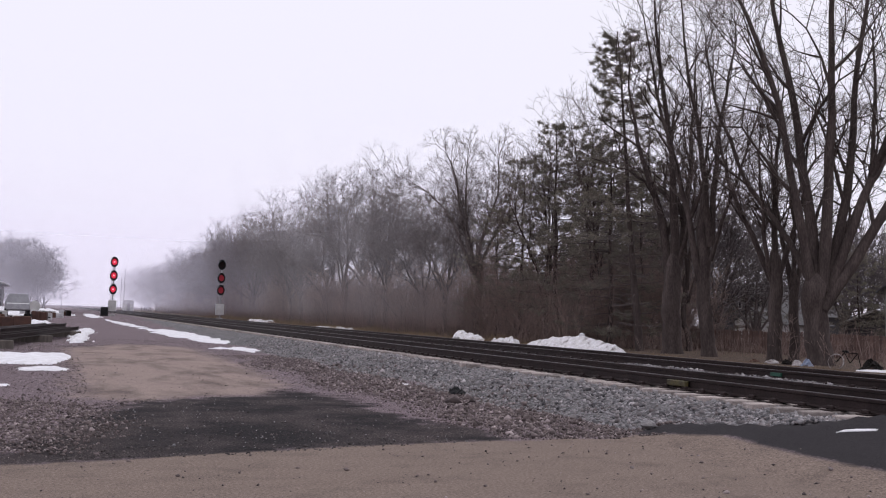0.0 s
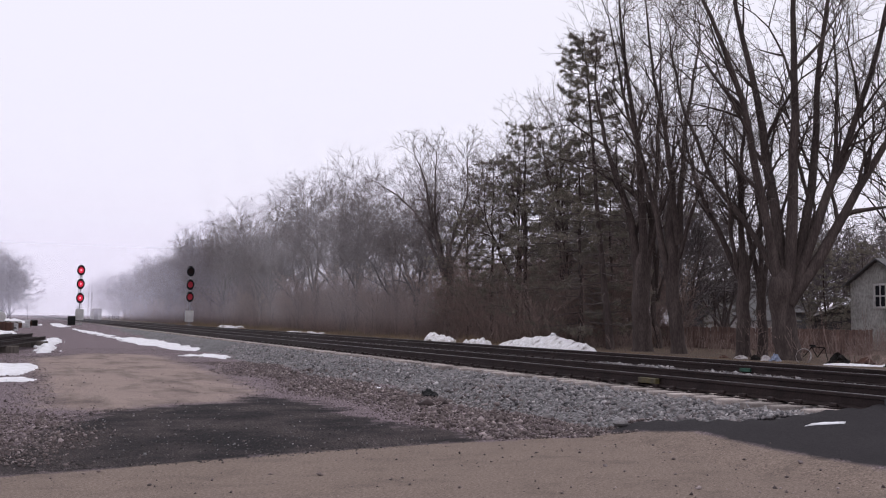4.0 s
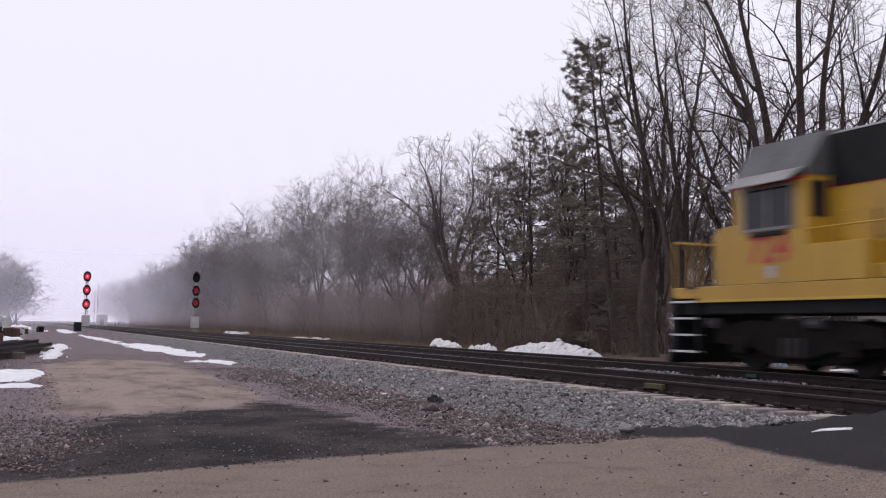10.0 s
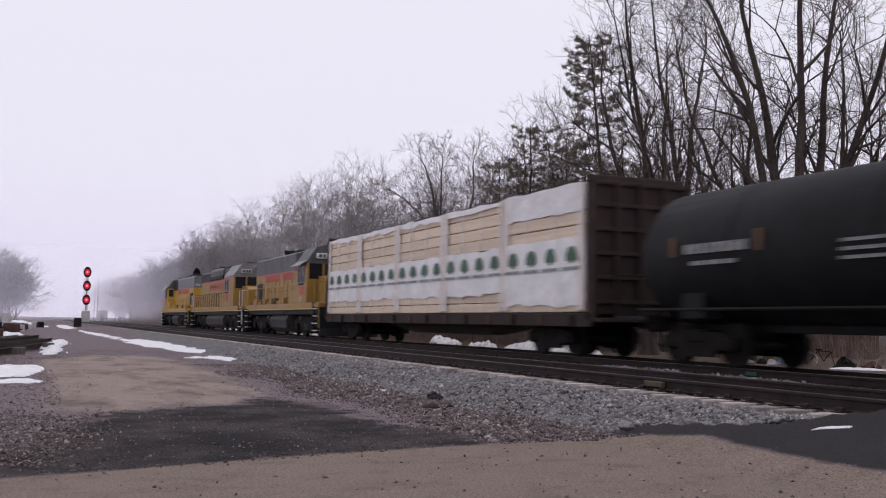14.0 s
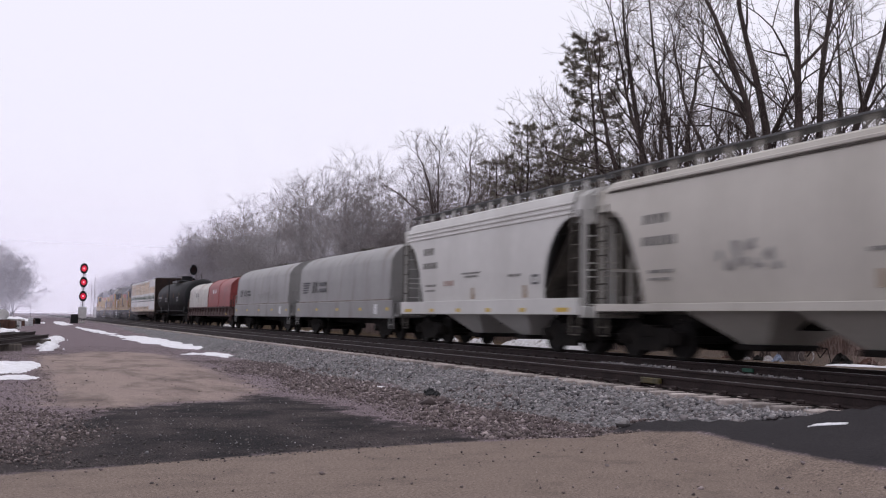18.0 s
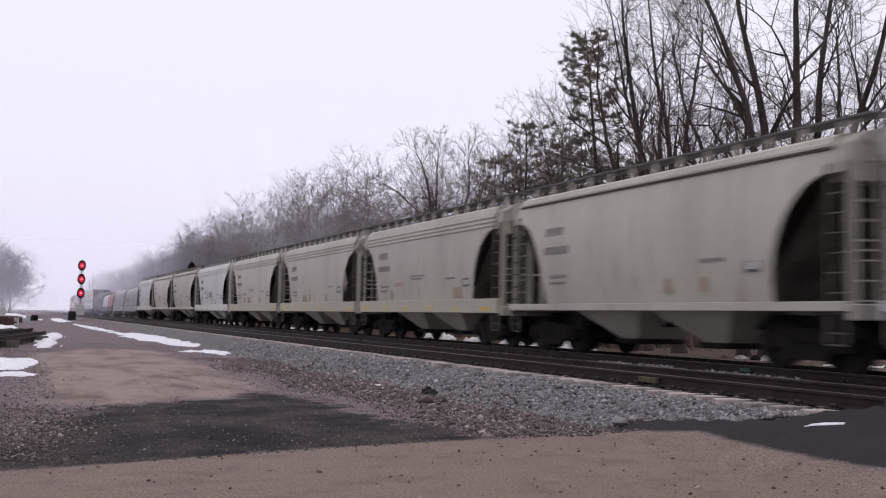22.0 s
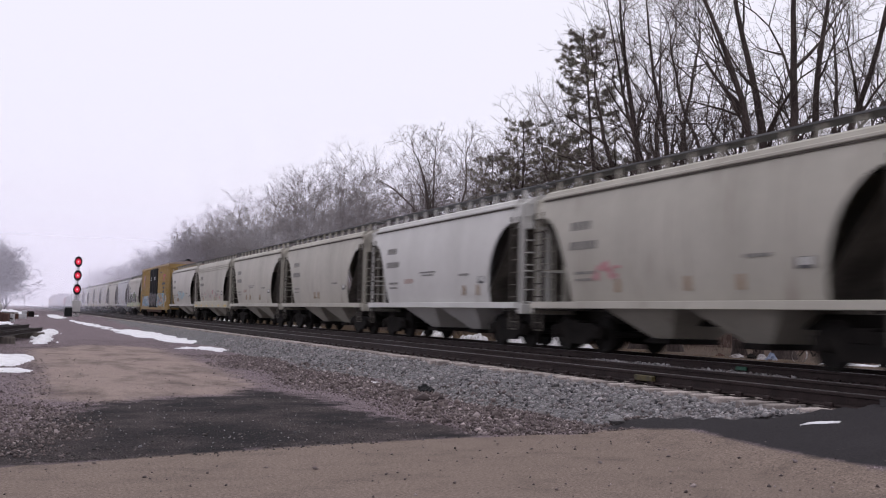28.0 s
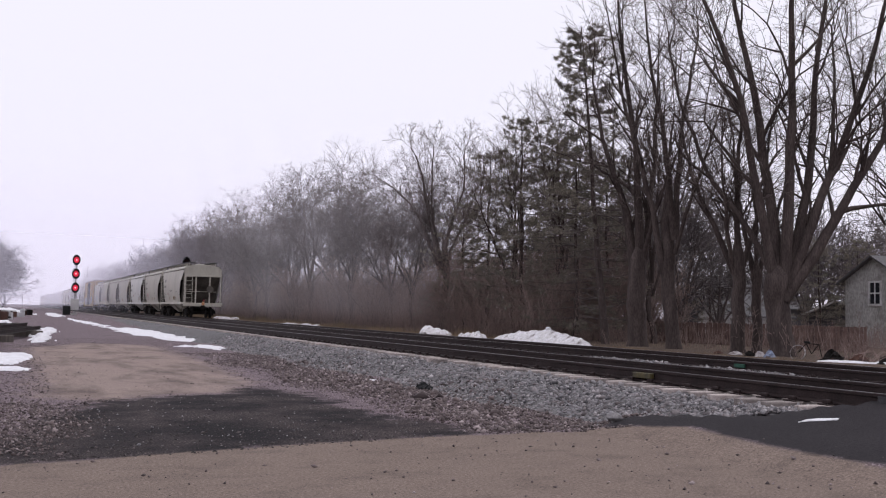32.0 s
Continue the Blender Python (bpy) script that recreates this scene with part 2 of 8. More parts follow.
def ease_axis(parts):
    out = []
    for a, b, s in parts:
        out += list(np.arange(a, b, s))
    return np.array(out + [parts[-1][1]])


def inside(px, py, poly):
    """Signed distance to a polygon's edge, positive inside."""
    d = np.full(px.shape, 1e9)
    odd = np.zeros(px.shape, bool)
    n = len(poly)
    for i in range(n):
        (x0, y0), (x1, y1) = poly[i], poly[(i + 1) % n]
        t = np.clip(((px - x0) * (x1 - x0) + (py - y0) * (y1 - y0)) / ((x1 - x0) ** 2 + (y1 - y0) ** 2), 0, 1)
        d = np.minimum(d, np.hypot(px - x0 - t * (x1 - x0), py - y0 - t * (y1 - y0)))
        if y0 != y1:
            hit = ((y0 > py) != (y1 > py)) & (px < (x1 - x0) * (py - y0) / (y1 - y0) + x0)
            odd ^= hit
    return np.where(odd, d, -d)


# zones of the ground: the old tan pavement, the dark tar patch, the paved road
TAN = [(2.65, 39.9), (5.0, 37.9), (5.05, 27.3), (4.6, 19.5), (3.6, 17.2), (2.2, 16.8), (1.5, 16.1), (0.5, 16.8), (0.68, 26.4), (0.6, 35.3)]
TAR = [(0.75, 14.6), (1.45, 16.1), (2.4, 16.6), (3.55, 17.0), (4.3, 18.5), (4.85, 17.2), (5.05, 15.6), (4.83, 14.3), (5.1, 13.5), (5.15, 12.5), (5.6, 11.9), (5.4, 10.8), (2.5, 10.3), (1.3, 9.95), (-0.4, 9.85), (-0.5, 11.0), (0.1, 12.4)]
ROAD = [(-60, 8.2), (-3, 9.7), (0, 9.85), (0.5, 9.95), (1.3, 10.13), (2.95, 10.54), (4.85, 10.75), (6.3, 10.85), (7.1, 10.75), (7.4, 10.35), (7.7, 9.6), (7.58, 8.25), (7.58, 7.4), (7.6, 6.8), (7.6, -8), (-60, -8)]
RAMP = [(7.1, 10.75), (7.5, 10.9), (7.9, 10.7), (8.5, 9.2), (9.15, 8.75), (9.4, 8.45), (16.5, 8.4), (22, 9.8), (60, 13), (60, -8), (7.6, -8), (7.6, 6.8), (7.58, 7.4), (7.58, 8.25), (7.7, 9.6), (7.4, 10.35)]
WOODS = [(17.4, -400), (17.4, 400), (400, 400), (400, -400)]
GRAVEL = [(-3, 11), (0.2, 10.6), (0.9, 13), (0.6, 15.5), (-1.2, 17), (-4, 15)]

gx = ease_axis([(-900, -120, 60), (-120, -20, 8), (-20, -3, 1.0), (-3, 10, 0.16), (10, 24, 0.6), (24, 70, 3), (70, 130, 12), (130, 900, 70)])
gy = ease_axis([(-900, -150, 50), (-150, -16, 13), (-16, 6, 1.0), (6, 40, 0.2), (40, 130, 1.2), (130, 320, 8), (320, 1800, 70)])
GX, GY = np.meshgrid(gx, gy, indexing="ij")
GZ = ground_z(GX, GY)
nx, ny = GX.shape
ii, jj = np.meshgrid(np.arange(nx - 1), np.arange(ny - 1), indexing="ij")
q0 = (ii * ny + jj).ravel()
gfaces = np.stack([q0, q0 + ny, q0 + ny + 1, q0 + 1], 1)


def ground_material():
    """Brown muck by the line, with tan pavement, tar and asphalt in their zones, edges broken by noise."""
    m = bpy.data.materials.new("track_side_ground")
    m.use_nodes = True
    nt = m.node_tree
    b = nt.nodes["Principled BSDF"]
    tc = nt.nodes.new("ShaderNodeTexCoord")

    def noise_tex(sc, detail=5, stretch=None):
        n = nt.nodes.new("ShaderNodeTexNoise")
        n.inputs["Scale"].default_value = sc
        n.inputs["Detail"].default_value = detail
        n.inputs["Roughness"].default_value = 0.66
        if stretch:
            mp = nt.nodes.new("ShaderNodeMapping")
            mp.inputs["Scale"].default_value = stretch
            nt.links.new(tc.outputs["Object"], mp.inputs[0])
            nt.links.new(mp.outputs[0], n.inputs["Vector"])
        else:
            nt.links.new(tc.outputs["Object"], n.inputs["Vector"])
        return n.outputs["Fac"]

    def tones(src, stops):
        r = nt.nodes.new("ShaderNodeValToRGB")
        while len(r.color_ramp.elements) < len(stops):
            r.color_ramp.elements.new(0.5)
        for el, (p, c) in zip(r.color_ramp.elements, stops):
            el.position, el.color = p, (*c, 1)
        nt.links.new(src, r.inputs[0])
        return r.outputs[0]

    def blend(fac, a, c):
        n = nt.nodes.new("ShaderNodeMix")
        n.data_type = "RGBA"
        nt.links.new(fac, n.inputs[0])
        nt.links.new(a, n.inputs[6])
        nt.links.new(c, n.inputs[7])
        return n.outputs[2]

    ragged = noise_tex(2.2, 9)

    def zone(name, soft, rag):
        a = nt.nodes.new("ShaderNodeAttribute")
        a.attribute_name = name
        s = nt.nodes.new("ShaderNodeMath")
        s.operation = "MULTIPLY_ADD"
        nt.links.new(ragged, s.inputs[0])
        s.inputs[1].default_value = rag
        nt.links.new(a.outputs["Fac"], s.inputs[2])
        r = nt.nodes.new("ShaderNodeMapRange")
        r.inputs[1].default_value, r.inputs[2].default_value = rag * 0.5 - soft, rag * 0.5 + soft
        nt.links.new(s.outputs[0], r.inputs[0])
        return r.outputs[0]

    fine, mid = noise_tex(38, 4), noise_tex(0.9, 9, (1.5, 0.6, 1))
    col = blend(mid, tones(fine, [(0.34, (0.043, 0.032, 0.035)), (0.5, (0.12, 0.092, 0.101)), (0.62, (0.3, 0.247, 0.268))]),
                tones(fine, [(0.34, (0.087, 0.066, 0.071)), (0.55, (0.175, 0.137, 0.15)), (0.64, (0.35, 0.292, 0.315))]))
    grit = noise_tex(95, 3)
    tan = blend(noise_tex(0.8, 9, (1, 0.55, 1)), tones(noise_tex(24, 6), [(0.3, (0.25, 0.194, 0.17)), (0.7, (0.345, 0.275, 0.243))]),
                tones(noise_tex(24, 6), [(0.3, (0.165, 0.128, 0.118)), (0.7, (0.27, 0.214, 0.194))]))
    tan = blend(tones(noise_tex(0.9, 9, (0.9, 0.35, 1)), [(0.47, (0, 0, 0)), (0.63, (0.8, 0.8, 0.8))]), tan, tones(fine, [(0.3, (0.06, 0.046, 0.044)), (0.7, (0.14, 0.108, 0.1))]))
    col = blend(zone("zone_tan", 0.35, 2.4), col, tan)
    tar = blend(tones(noise_tex(0.8, 9, (0.8, 0.8, 1)), [(0.42, (0, 0, 0)), (0.58, (1, 1, 1))]), tones(fine, [(0.35, (0.011, 0.010, 0.011)), (0.7, (0.028, 0.025, 0.027))]),
                tones(fine, [(0.3, (0.022, 0.018, 0.018)), (0.55, (0.05, 0.041, 0.041)), (0.66, (0.19, 0.155, 0.152))]))
    col = blend(zone("zone_tar", 0.2, 2.2), col, tar)
    road = blend(noise_tex(0.9, 10, (1, 1.7, 1)), tones(noise_tex(34, 8), [(0.3, (0.075, 0.058, 0.049)), (0.48, (0.15, 0.117, 0.099)), (0.7, (0.25, 0.2, 0.17))]),
                 tones(noise_tex(34, 8), [(0.3, (0.11, 0.085, 0.071)), (0.48, (0.205, 0.16, 0.136)), (0.7, (0.31, 0.248, 0.212))]))
    road = blend(tones(noise_tex(1.7, 10, (1, 1.3, 1)), [(0.5, (0, 0, 0)), (0.66, (0.6, 0.6, 0.6))]), road, tones(grit, [(0.3, (0.05, 0.04, 0.035)), (0.65, (0.17, 0.135, 0.115))]))
    pits = tones(noise_tex(7, 9), [(0.66, (0, 0, 0)), (0.7, (0.7, 0.7, 0.7))])
    road = blend(pits, road, tones(grit, [(0.3, (0.04, 0.03, 0.027)), (0.7, (0.09, 0.07, 0.06))]))
    col = blend(zone("zone_road", 0.06, 0.45), col, road)
    ramp = blend(noise_tex(1.2, 8, (0.8, 1.4, 1)), tones(fine, [(0.25, (0.016, 0.015, 0.0165)), (0.75, (0.034, 0.031, 0.034))]), tones(fine, [(0.25, (0.027, 0.025, 0.027)), (0.75, (0.055, 0.05, 0.053))]))
    col = blend(zone("zone_ramp", 0.05, 0.3), col, ramp)
    litter = blend(noise_tex(1.6, 8), tones(fine, [(0.3, (0.045, 0.033, 0.027)), (0.7, (0.115, 0.087, 0.07))]), tones(fine, [(0.3, (0.08, 0.059, 0.047)), (0.7, (0.2, 0.152, 0.12))]))
    col = blend(zone("zone_woods", 0.4, 1.5), col, litter)
    spread = nt.nodes.new("ShaderNodeHueSaturation")
    gr = nt.nodes.new("ShaderNodeMapRange")
    gr.inputs[1].default_value, gr.inputs[2].default_value, gr.inputs[3].default_value, gr.inputs[4].default_value = 0.3, 0.7, 0.62, 1.38
    nt.links.new(grit, gr.inputs[0])
    nt.links.new(gr.outputs[0], spread.inputs["Value"])
    nt.links.new(col, spread.inputs["Color"])
    col = spread.outputs[0]
    nt.links.new(col, b.inputs["Base Color"])
    rough = nt.nodes.new("ShaderNodeMapRange")
    rough.inputs[3].default_value, rough.inputs[4].default_value = 0.82, 1.0
    nt.links.new(ragged, rough.inputs[0])
    nt.links.new(rough.outputs[0], b.inputs["Roughness"])
    b.inputs["Specular IOR Level"].default_value = 0.08
    bp = nt.nodes.new("ShaderNodeBump")
    bp.inputs["Strength"].default_value, bp.inputs["Distance"].default_value = 0.6, 0.02
    nt.links.new(fine, bp.inputs["Height"])
    nt.links.new(bp.outputs[0], b.inputs["Normal"])
    return m


def build_ground():
    me = raw_mesh("ground", np.stack([GX, GY, GZ], -1).reshape(-1, 3), gfaces, ground_material())
    fx, fy = GX.ravel(), GY.ravel()
    for name, poly in (("zone_tan", TAN), ("zone_tar", TAR), ("zone_road", ROAD), ("zone_ramp", RAMP), ("zone_woods", WOODS)):
        a = me.attributes.new(name, "FLOAT", "POINT")
        a.data.foreach_set("value", np.clip(inside(fx, fy, poly), -3, 3).astype(np.float32))
    for p in me.polygons:
        p.use_smooth = True
    tagged(new("ground", me), "damp brown railway verge with tan pavement, tar patch and asphalt road", "ground", kind="structure")


build_ground()


# ---- stones ----
def stones(name, xy, size, material, label, seed, lift=0.25, parent=None):
    """Many broken stones, each an uneven eight-sided lump, joined."""
    rng = np.random.default_rng(seed)
    n = len(xy)
    base = np.array([(1, 0, 0), (-1, 0, 0), (0, 1, 0), (0, -1, 0), (0, 0, 1), (0, 0, -1)], float)
    fac = np.array([(0, 2, 4), (2, 1, 4), (1, 3, 4), (3, 0, 4), (2, 0, 5), (1, 2, 5), (3, 1, 5), (0, 3, 5)])
    s = size * np.exp(rng.normal(0, 0.35, n))
    v = base[None] * rng.uniform(0.6, 1.25, (n, 6, 1)) * np.array([1, 1, 0.75]) + rng.normal(0, 0.16, (n, 6, 3))
    a, t = rng.uniform(0, 6.28, n), rng.normal(0, 0.5, n)
    ca, sa, ct, st = np.cos(a), np.sin(a), np.cos(t), np.sin(t)
    y2, z2 = v[:, :, 1] * ct[:, None] - v[:, :, 2] * st[:, None], v[:, :, 1] * st[:, None] + v[:, :, 2] * ct[:, None]
    v = np.stack([v[:, :, 0] * ca[:, None] - y2 * sa[:, None], v[:, :, 0] * sa[:, None] + y2 * ca[:, None], z2], -1)
    v = v * s[:, None, None] + np.array(xy)[:, None, :]
    v[:, :, 2] += (s * lift)[:, None]
    f = (fac[None] + (np.arange(n) * 6)[:, None, None]).reshape(-1, 3)
    me = raw_mesh(name, v.reshape(-1, 3), f, material)
    ob = new(name, me)
    tagged(ob, label, kind="stuff")
    if parent:
        ob.parent = parent
    else:
        tagged(ob, category="stones")
    return ob


def island_material(name, tones_):
    m = bpy.data.materials.new(name)
    m.use_nodes = True
    nt = m.node_tree
    b = nt.nodes["Principled BSDF"]
    g = nt.nodes.new("ShaderNodeNewGeometry")
    r = nt.nodes.new("ShaderNodeValToRGB")
    r.color_ramp.elements[0].color, r.color_ramp.elements[1].color = (*tones_[0], 1), (*tones_[-1], 1)
    for i, c in enumerate(tones_[1:-1]):
        el = r.color_ramp.elements.new((i + 1) / (len(tones_) - 1))
        el.color = (*c, 1)
    nt.links.new(g.outputs["Random Per Island"], r.inputs[0])
    n = nt.nodes.new("ShaderNodeTexNoise")
    n.inputs["Scale"].default_value = 30
    mx = nt.nodes.new("ShaderNodeMix")
    mx.data_type, mx.blend_type = "RGBA", "OVERLAY"
    mx.inputs[0].default_value = 0.5
    nt.links.new(r.outputs[0], mx.inputs[6])
    nt.links.new(n.outputs["Fac"], mx.inputs[7])
    nt.links.new(mx.outputs[2], b.inputs["Base Color"])
    b.inputs["Roughness"].default_value = 0.85
    return m


M_ROCKS = island_material("broken_grey_stone", [(0.035, 0.033, 0.036), (0.17, 0.163, 0.17), (0.25, 0.238, 0.245), (0.1, 0.083, 0.083), (0.38, 0.355, 0.358)])
M_BROWNROCKS = island_material("muddy_stone", [(0.035, 0.025, 0.025), (0.09, 0.068, 0.066), (0.16, 0.125, 0.12), (0.06, 0.044, 0.043), (0.36, 0.3, 0.295)])


M_TARROCKS = island_material("tar_stained_stone", [(0.015, 0.013, 0.013), (0.05, 0.04, 0.04), (0.03, 0.025, 0.025), (0.11, 0.09, 0.088)])


# ---- ballast bed: one profile across both tracks, drawn along the line ----
def bed_z(x, y):
    x, y = np.asarray(x, float), np.asarray(y, float)
    g = ground_z(np.where(x < 12, 6.6, 19.0), np.maximum(y, 14))
    toe0 = 7.3 + 0.25 * np.sin(y * 0.7) + 0.15 * np.sin(y * 1.9 + 1)
    up = smooth01((x - toe0) / 1.45) * (1 - smooth01((x - 15.9) / 2.0))
    z = g - 0.03 + (0.425 - np.minimum(g, 0.41)) * up
    heap = np.exp(-((x - 12.45) / 0.5) ** 2) * smooth01((y - 11.5) / 2) * (1 - smooth01((y - 18.5) / 5))
    z = np.where(np.abs(x - 12.17) < 0.75, z - 0.05, z) + (0.15 + 0.03 * np.sin(y * 2.3) * np.sin(y * 0.9 + x)) * heap
    return z


def build_bed():
    bx = np.concatenate([np.arange(6.9, 9.3, 0.1), np.arange(9.3, 11.4, 0.35), np.arange(11.4, 13.4, 0.15), np.arange(13.4, 15.6, 0.35), np.arange(15.6, 18.4, 0.2)])
    by = ease_axis([(8.3, 45, 0.15), (45, 140, 1.0), (140, 700, 20)])
    BX, BY = np.meshgrid(bx, by, indexing="ij")
    BZ = bed_z(BX, BY) + np.random.default_rng(2).normal(0, 0.012, BX.shape) * (BY < 60)
    BZ = np.where(inside(BX.ravel(), BY.ravel(), RAMP).reshape(BX.shape) > -0.03, np.minimum(BZ, ground_z(BX, BY) - 0.05), BZ)
    a, b = BX.shape
    i2, j2 = np.meshgrid(np.arange(a - 1), np.arange(b - 1), indexing="ij")
    q = (i2 * b + j2).ravel()
    me = raw_mesh("ballast_bed", np.stack([BX, BY, BZ], -1).reshape(-1, 3), np.stack([q, q + b, q + b + 1, q + 1], 1), M_BED)
    bed = tagged(new("ballast_bed", me), "grey crushed stone ballast bed under two tracks", "ballast", kind="structure")
    SX, SY = np.meshgrid(bx[::2], np.array([-640, -400, -200, -100, -50, -13.5]), indexing="ij")
    a, b = SX.shape
    i2, j2 = np.meshgrid(np.arange(a - 1), np.arange(b - 1), indexing="ij")
    q = (i2 * b + j2).ravel()
    part("bed_beyond_crossing", raw_mesh("ballast_bed", np.stack([SX, SY, bed_z(SX, SY)], -1).reshape(-1, 3), np.stack([q, q + b, q + b + 1, q + 1], 1), M_BED), M_BED, bed)
    rng = np.random.default_rng(5)
    n = 42000
    x = rng.uniform(7.1, 9.35, n)
    y = 8.5 + (rng.uniform(0, 1, n) ** 1.5) * 32
    keep = (rng.uniform(0, 1, n) < smooth01((x - 6.9 - 0.25 * np.sin(y * 0.7)) / 0.6)) & (inside(x, y, RAMP) < 0.03) & (inside(x, y, ROAD) < 0.05)
    x, y = x[keep], y[keep]
    stones("ballast_stones", np.stack([x, y, bed_z(x, y) - 0.012], 1), 0.027, M_ROCKS, "loose grey ballast stones on the shoulder", 6, parent=bed)
    n = 9000
    x, y = rng.uniform(11.2, 13.2, n), 8.4 + 25 * rng.uniform(0, 1, n) ** 1.3
    stones("ballast_stones", np.stack([x, y, bed_z(x, y) + 0.04], 1), 0.03, M_ROCKS, "grey ballast stones between the tracks", 7, parent=bed)
    n = 15000
    y = 10.4 + rng.uniform(0, 1, n) ** 1.4 * 22
    x = 5.2 + 2.4 * rng.uniform(0, 1, n) ** 0.7 + 0.3 * np.sin(y * 0.9) + np.clip(14 - y, 0, 3) * 0.15
    keep = (inside(x, y, TAR) < 0.02) & (inside(x, y, ROAD) < 0.05) & (inside(x, y, RAMP) < 0.03)
    x, y = x[keep], y[keep]
    stones("verge_stones", np.stack([x, y, ground_z(x, y)], 1), 0.017, M_BROWNROCKS, "muddy brown stones scattered along the ballast toe", 8)
    n = 1500
    y = 10.6 + rng.uniform(0, 1, n) ** 1.3 * 16
    x = 5.6 + 2.2 * rng.uniform(0, 1, n) + 0.3 * np.sin(y * 0.9)
    keep = (inside(x, y, TAR) < -0.05) & (inside(x, y, ROAD) < -0.03) & (inside(x, y, RAMP) < -0.03)
    x, y = x[keep], y[keep]
    stones("verge_rubble", np.stack([x, y, np.maximum(ground_z(x, y), bed_z(x, y))], 1), 0.034, M_BROWNROCKS, "larger muddy lumps of stone along the ballast toe", 13)
    n = 9000
    x, y = rng.uniform(-2.5, 1.6, n), rng.uniform(10.3, 17, n)
    d = inside(x, y, GRAVEL)
    keep = (d > -0.5 * rng.uniform(0, 1, n) ** 3) & (inside(x, y, ROAD) < 0)
    x, y = x[keep], y[keep]
    stones("loose_gravel", np.stack([x, y, ground_z(x, y)], 1), 0.017, M_BROWNROCKS, "patch of loose brown gravel beside the road", 9)
    n = 420
    x, y = rng.uniform(0.5, 5.2, n), rng.uniform(10.4, 18, n)
    keep = inside(x, y, TAR) > 0
    x, y = x[keep], y[keep]
    stones("pebbles", np.stack([x, y, ground_z(x, y)], 1), 0.011, M_ROCKS, "pale pebbles lying on the tar patch", 10)
    n = 13000
    y = 11 + 34 * rng.uniform(0, 1, n) ** 1.5
    x = -3 + rng.uniform(0, 1, n) * 9.5
    keep = (inside(x, y, TAR) < 0.1) & ((inside(x, y, TAN) < 0.1) | (rng.uniform(0, 1, n) < 0.08)) & (inside(x, y, ROAD) < 0)
    x, y = x[keep], y[keep]
    stones("scattered_bits", np.stack([x, y, ground_z(x, y)], 1), 0.013, M_BROWNROCKS, "small stones and bits strewn over the verge", 12)
    n = 5200
    x, y = rng.uniform(0.2, 5.6, n), 10.1 + 5 * rng.uniform(0, 1, n) ** 1.6
    clump = np.array([noise.noise(Vector((a * 0.9, b * 0.6, 5))) for a, b in zip(x, y)])
    keep = (inside(x, y, TAR) > 0) & (clump + rng.uniform(-0.3, 0.3, n) + 0.35 - 0.13 * (y - 10) > 0)
    x, y = x[keep], y[keep]
    stones("tar_gravel", np.stack([x, y, ground_z(x, y) - 0.004], 1), 0.012, M_TARROCKS, "muddy gravel trodden into the tar patch", 14)
    n = 7000
    x, y = -1.5 + 3.2 * rng.uniform(0, 1, n), 12 + 30 * rng.uniform(0, 1, n) ** 1.5
    clump = np.array([noise.noise(Vector((a * 0.8, b * 0.35, 7))) for a, b in zip(x, y)])
    keep = (inside(x, y, TAR) < 0.1) & (inside(x, y, TAN) < 0.25) & (clump > -0.2)
    x, y = x[keep], y[keep]
    stones("verge_gravel", np.stack([x, y, ground_z(x, y) - 0.003], 1), 0.014, M_BROWNROCKS, "brown gravel pressed into the muddy verge", 15)
    n = 190
    x, y = 9 - 10 * rng.uniform(0, 1, n) ** 1.6, rng.uniform(5.6, 10.4, n)
    keep = inside(x, y, ROAD) > 0.1
    x, y = x[keep], y[keep]
    stones("road_clods", np.stack([x, y, ground_z(x, y)], 1), 0.017, M_BROWNROCKS, "small dark clods of mud on the road", 16)
    n = 420
    x, y = rng.uniform(-1, 8, n), rng.uniform(4.5, 10.6, n) ** 1.0
    stones("grit", np.stack([x, y, ground_z(x, y)], 1), 0.008, M_BROWNROCKS, "dark grit on the road", 11)
    for px, py, s in ((7.45, 10.85, 0.11), (7.35, 11.05, 0.06), (7.7, 11.1, 0.07), (8.1, 10.75, 0.06), (8.75, 9.25, 0.1)):
        m = Mesh()
        r2 = random.Random(int(px * 100))
        rows = []
        for k in range(5):
            ph = -1.3 + k * 0.62
            rows.append([(math.cos(a) * math.cos(ph) * s * r2.uniform(0.85, 1.15), math.sin(a) * math.cos(ph) * s * r2.uniform(0.85, 1.15), math.sin(ph) * s * 0.6) for a in np.arange(0, 6.28, 0.9)])
        m.rings(rows)
        ob = lone("stone", m, M_CONC if px < 7.3 else M_STONE, "single rounded stone at the edge of the asphalt", "stone", "stones by the crossing", smooth=True)
        ob.location = (px, py, float(max(ground_z(px, py), bed_z(px, py) if py > 10 else 0)) + s * 0.4)


build_bed()


# ---- tracks ----
def rail_outline(c, top=RAIL):
    h = 0.18
    return [(c - 0.075, top - h), (c + 0.075, top - h), (c + 0.075, top - h + 0.015), (c + 0.012, top - h + 0.035), (c + 0.01, top - 0.05),
            (c + 0.036, top - 0.04), (c + 0.036, top - 0.008), (c + 0.026, top), (c - 0.026, top), (c - 0.036, top - 0.008), (c - 0.036, top - 0.04),
            (c - 0.01, top - 0.05), (c - 0.012, top - h + 0.035), (c - 0.075, top - h + 0.015)]


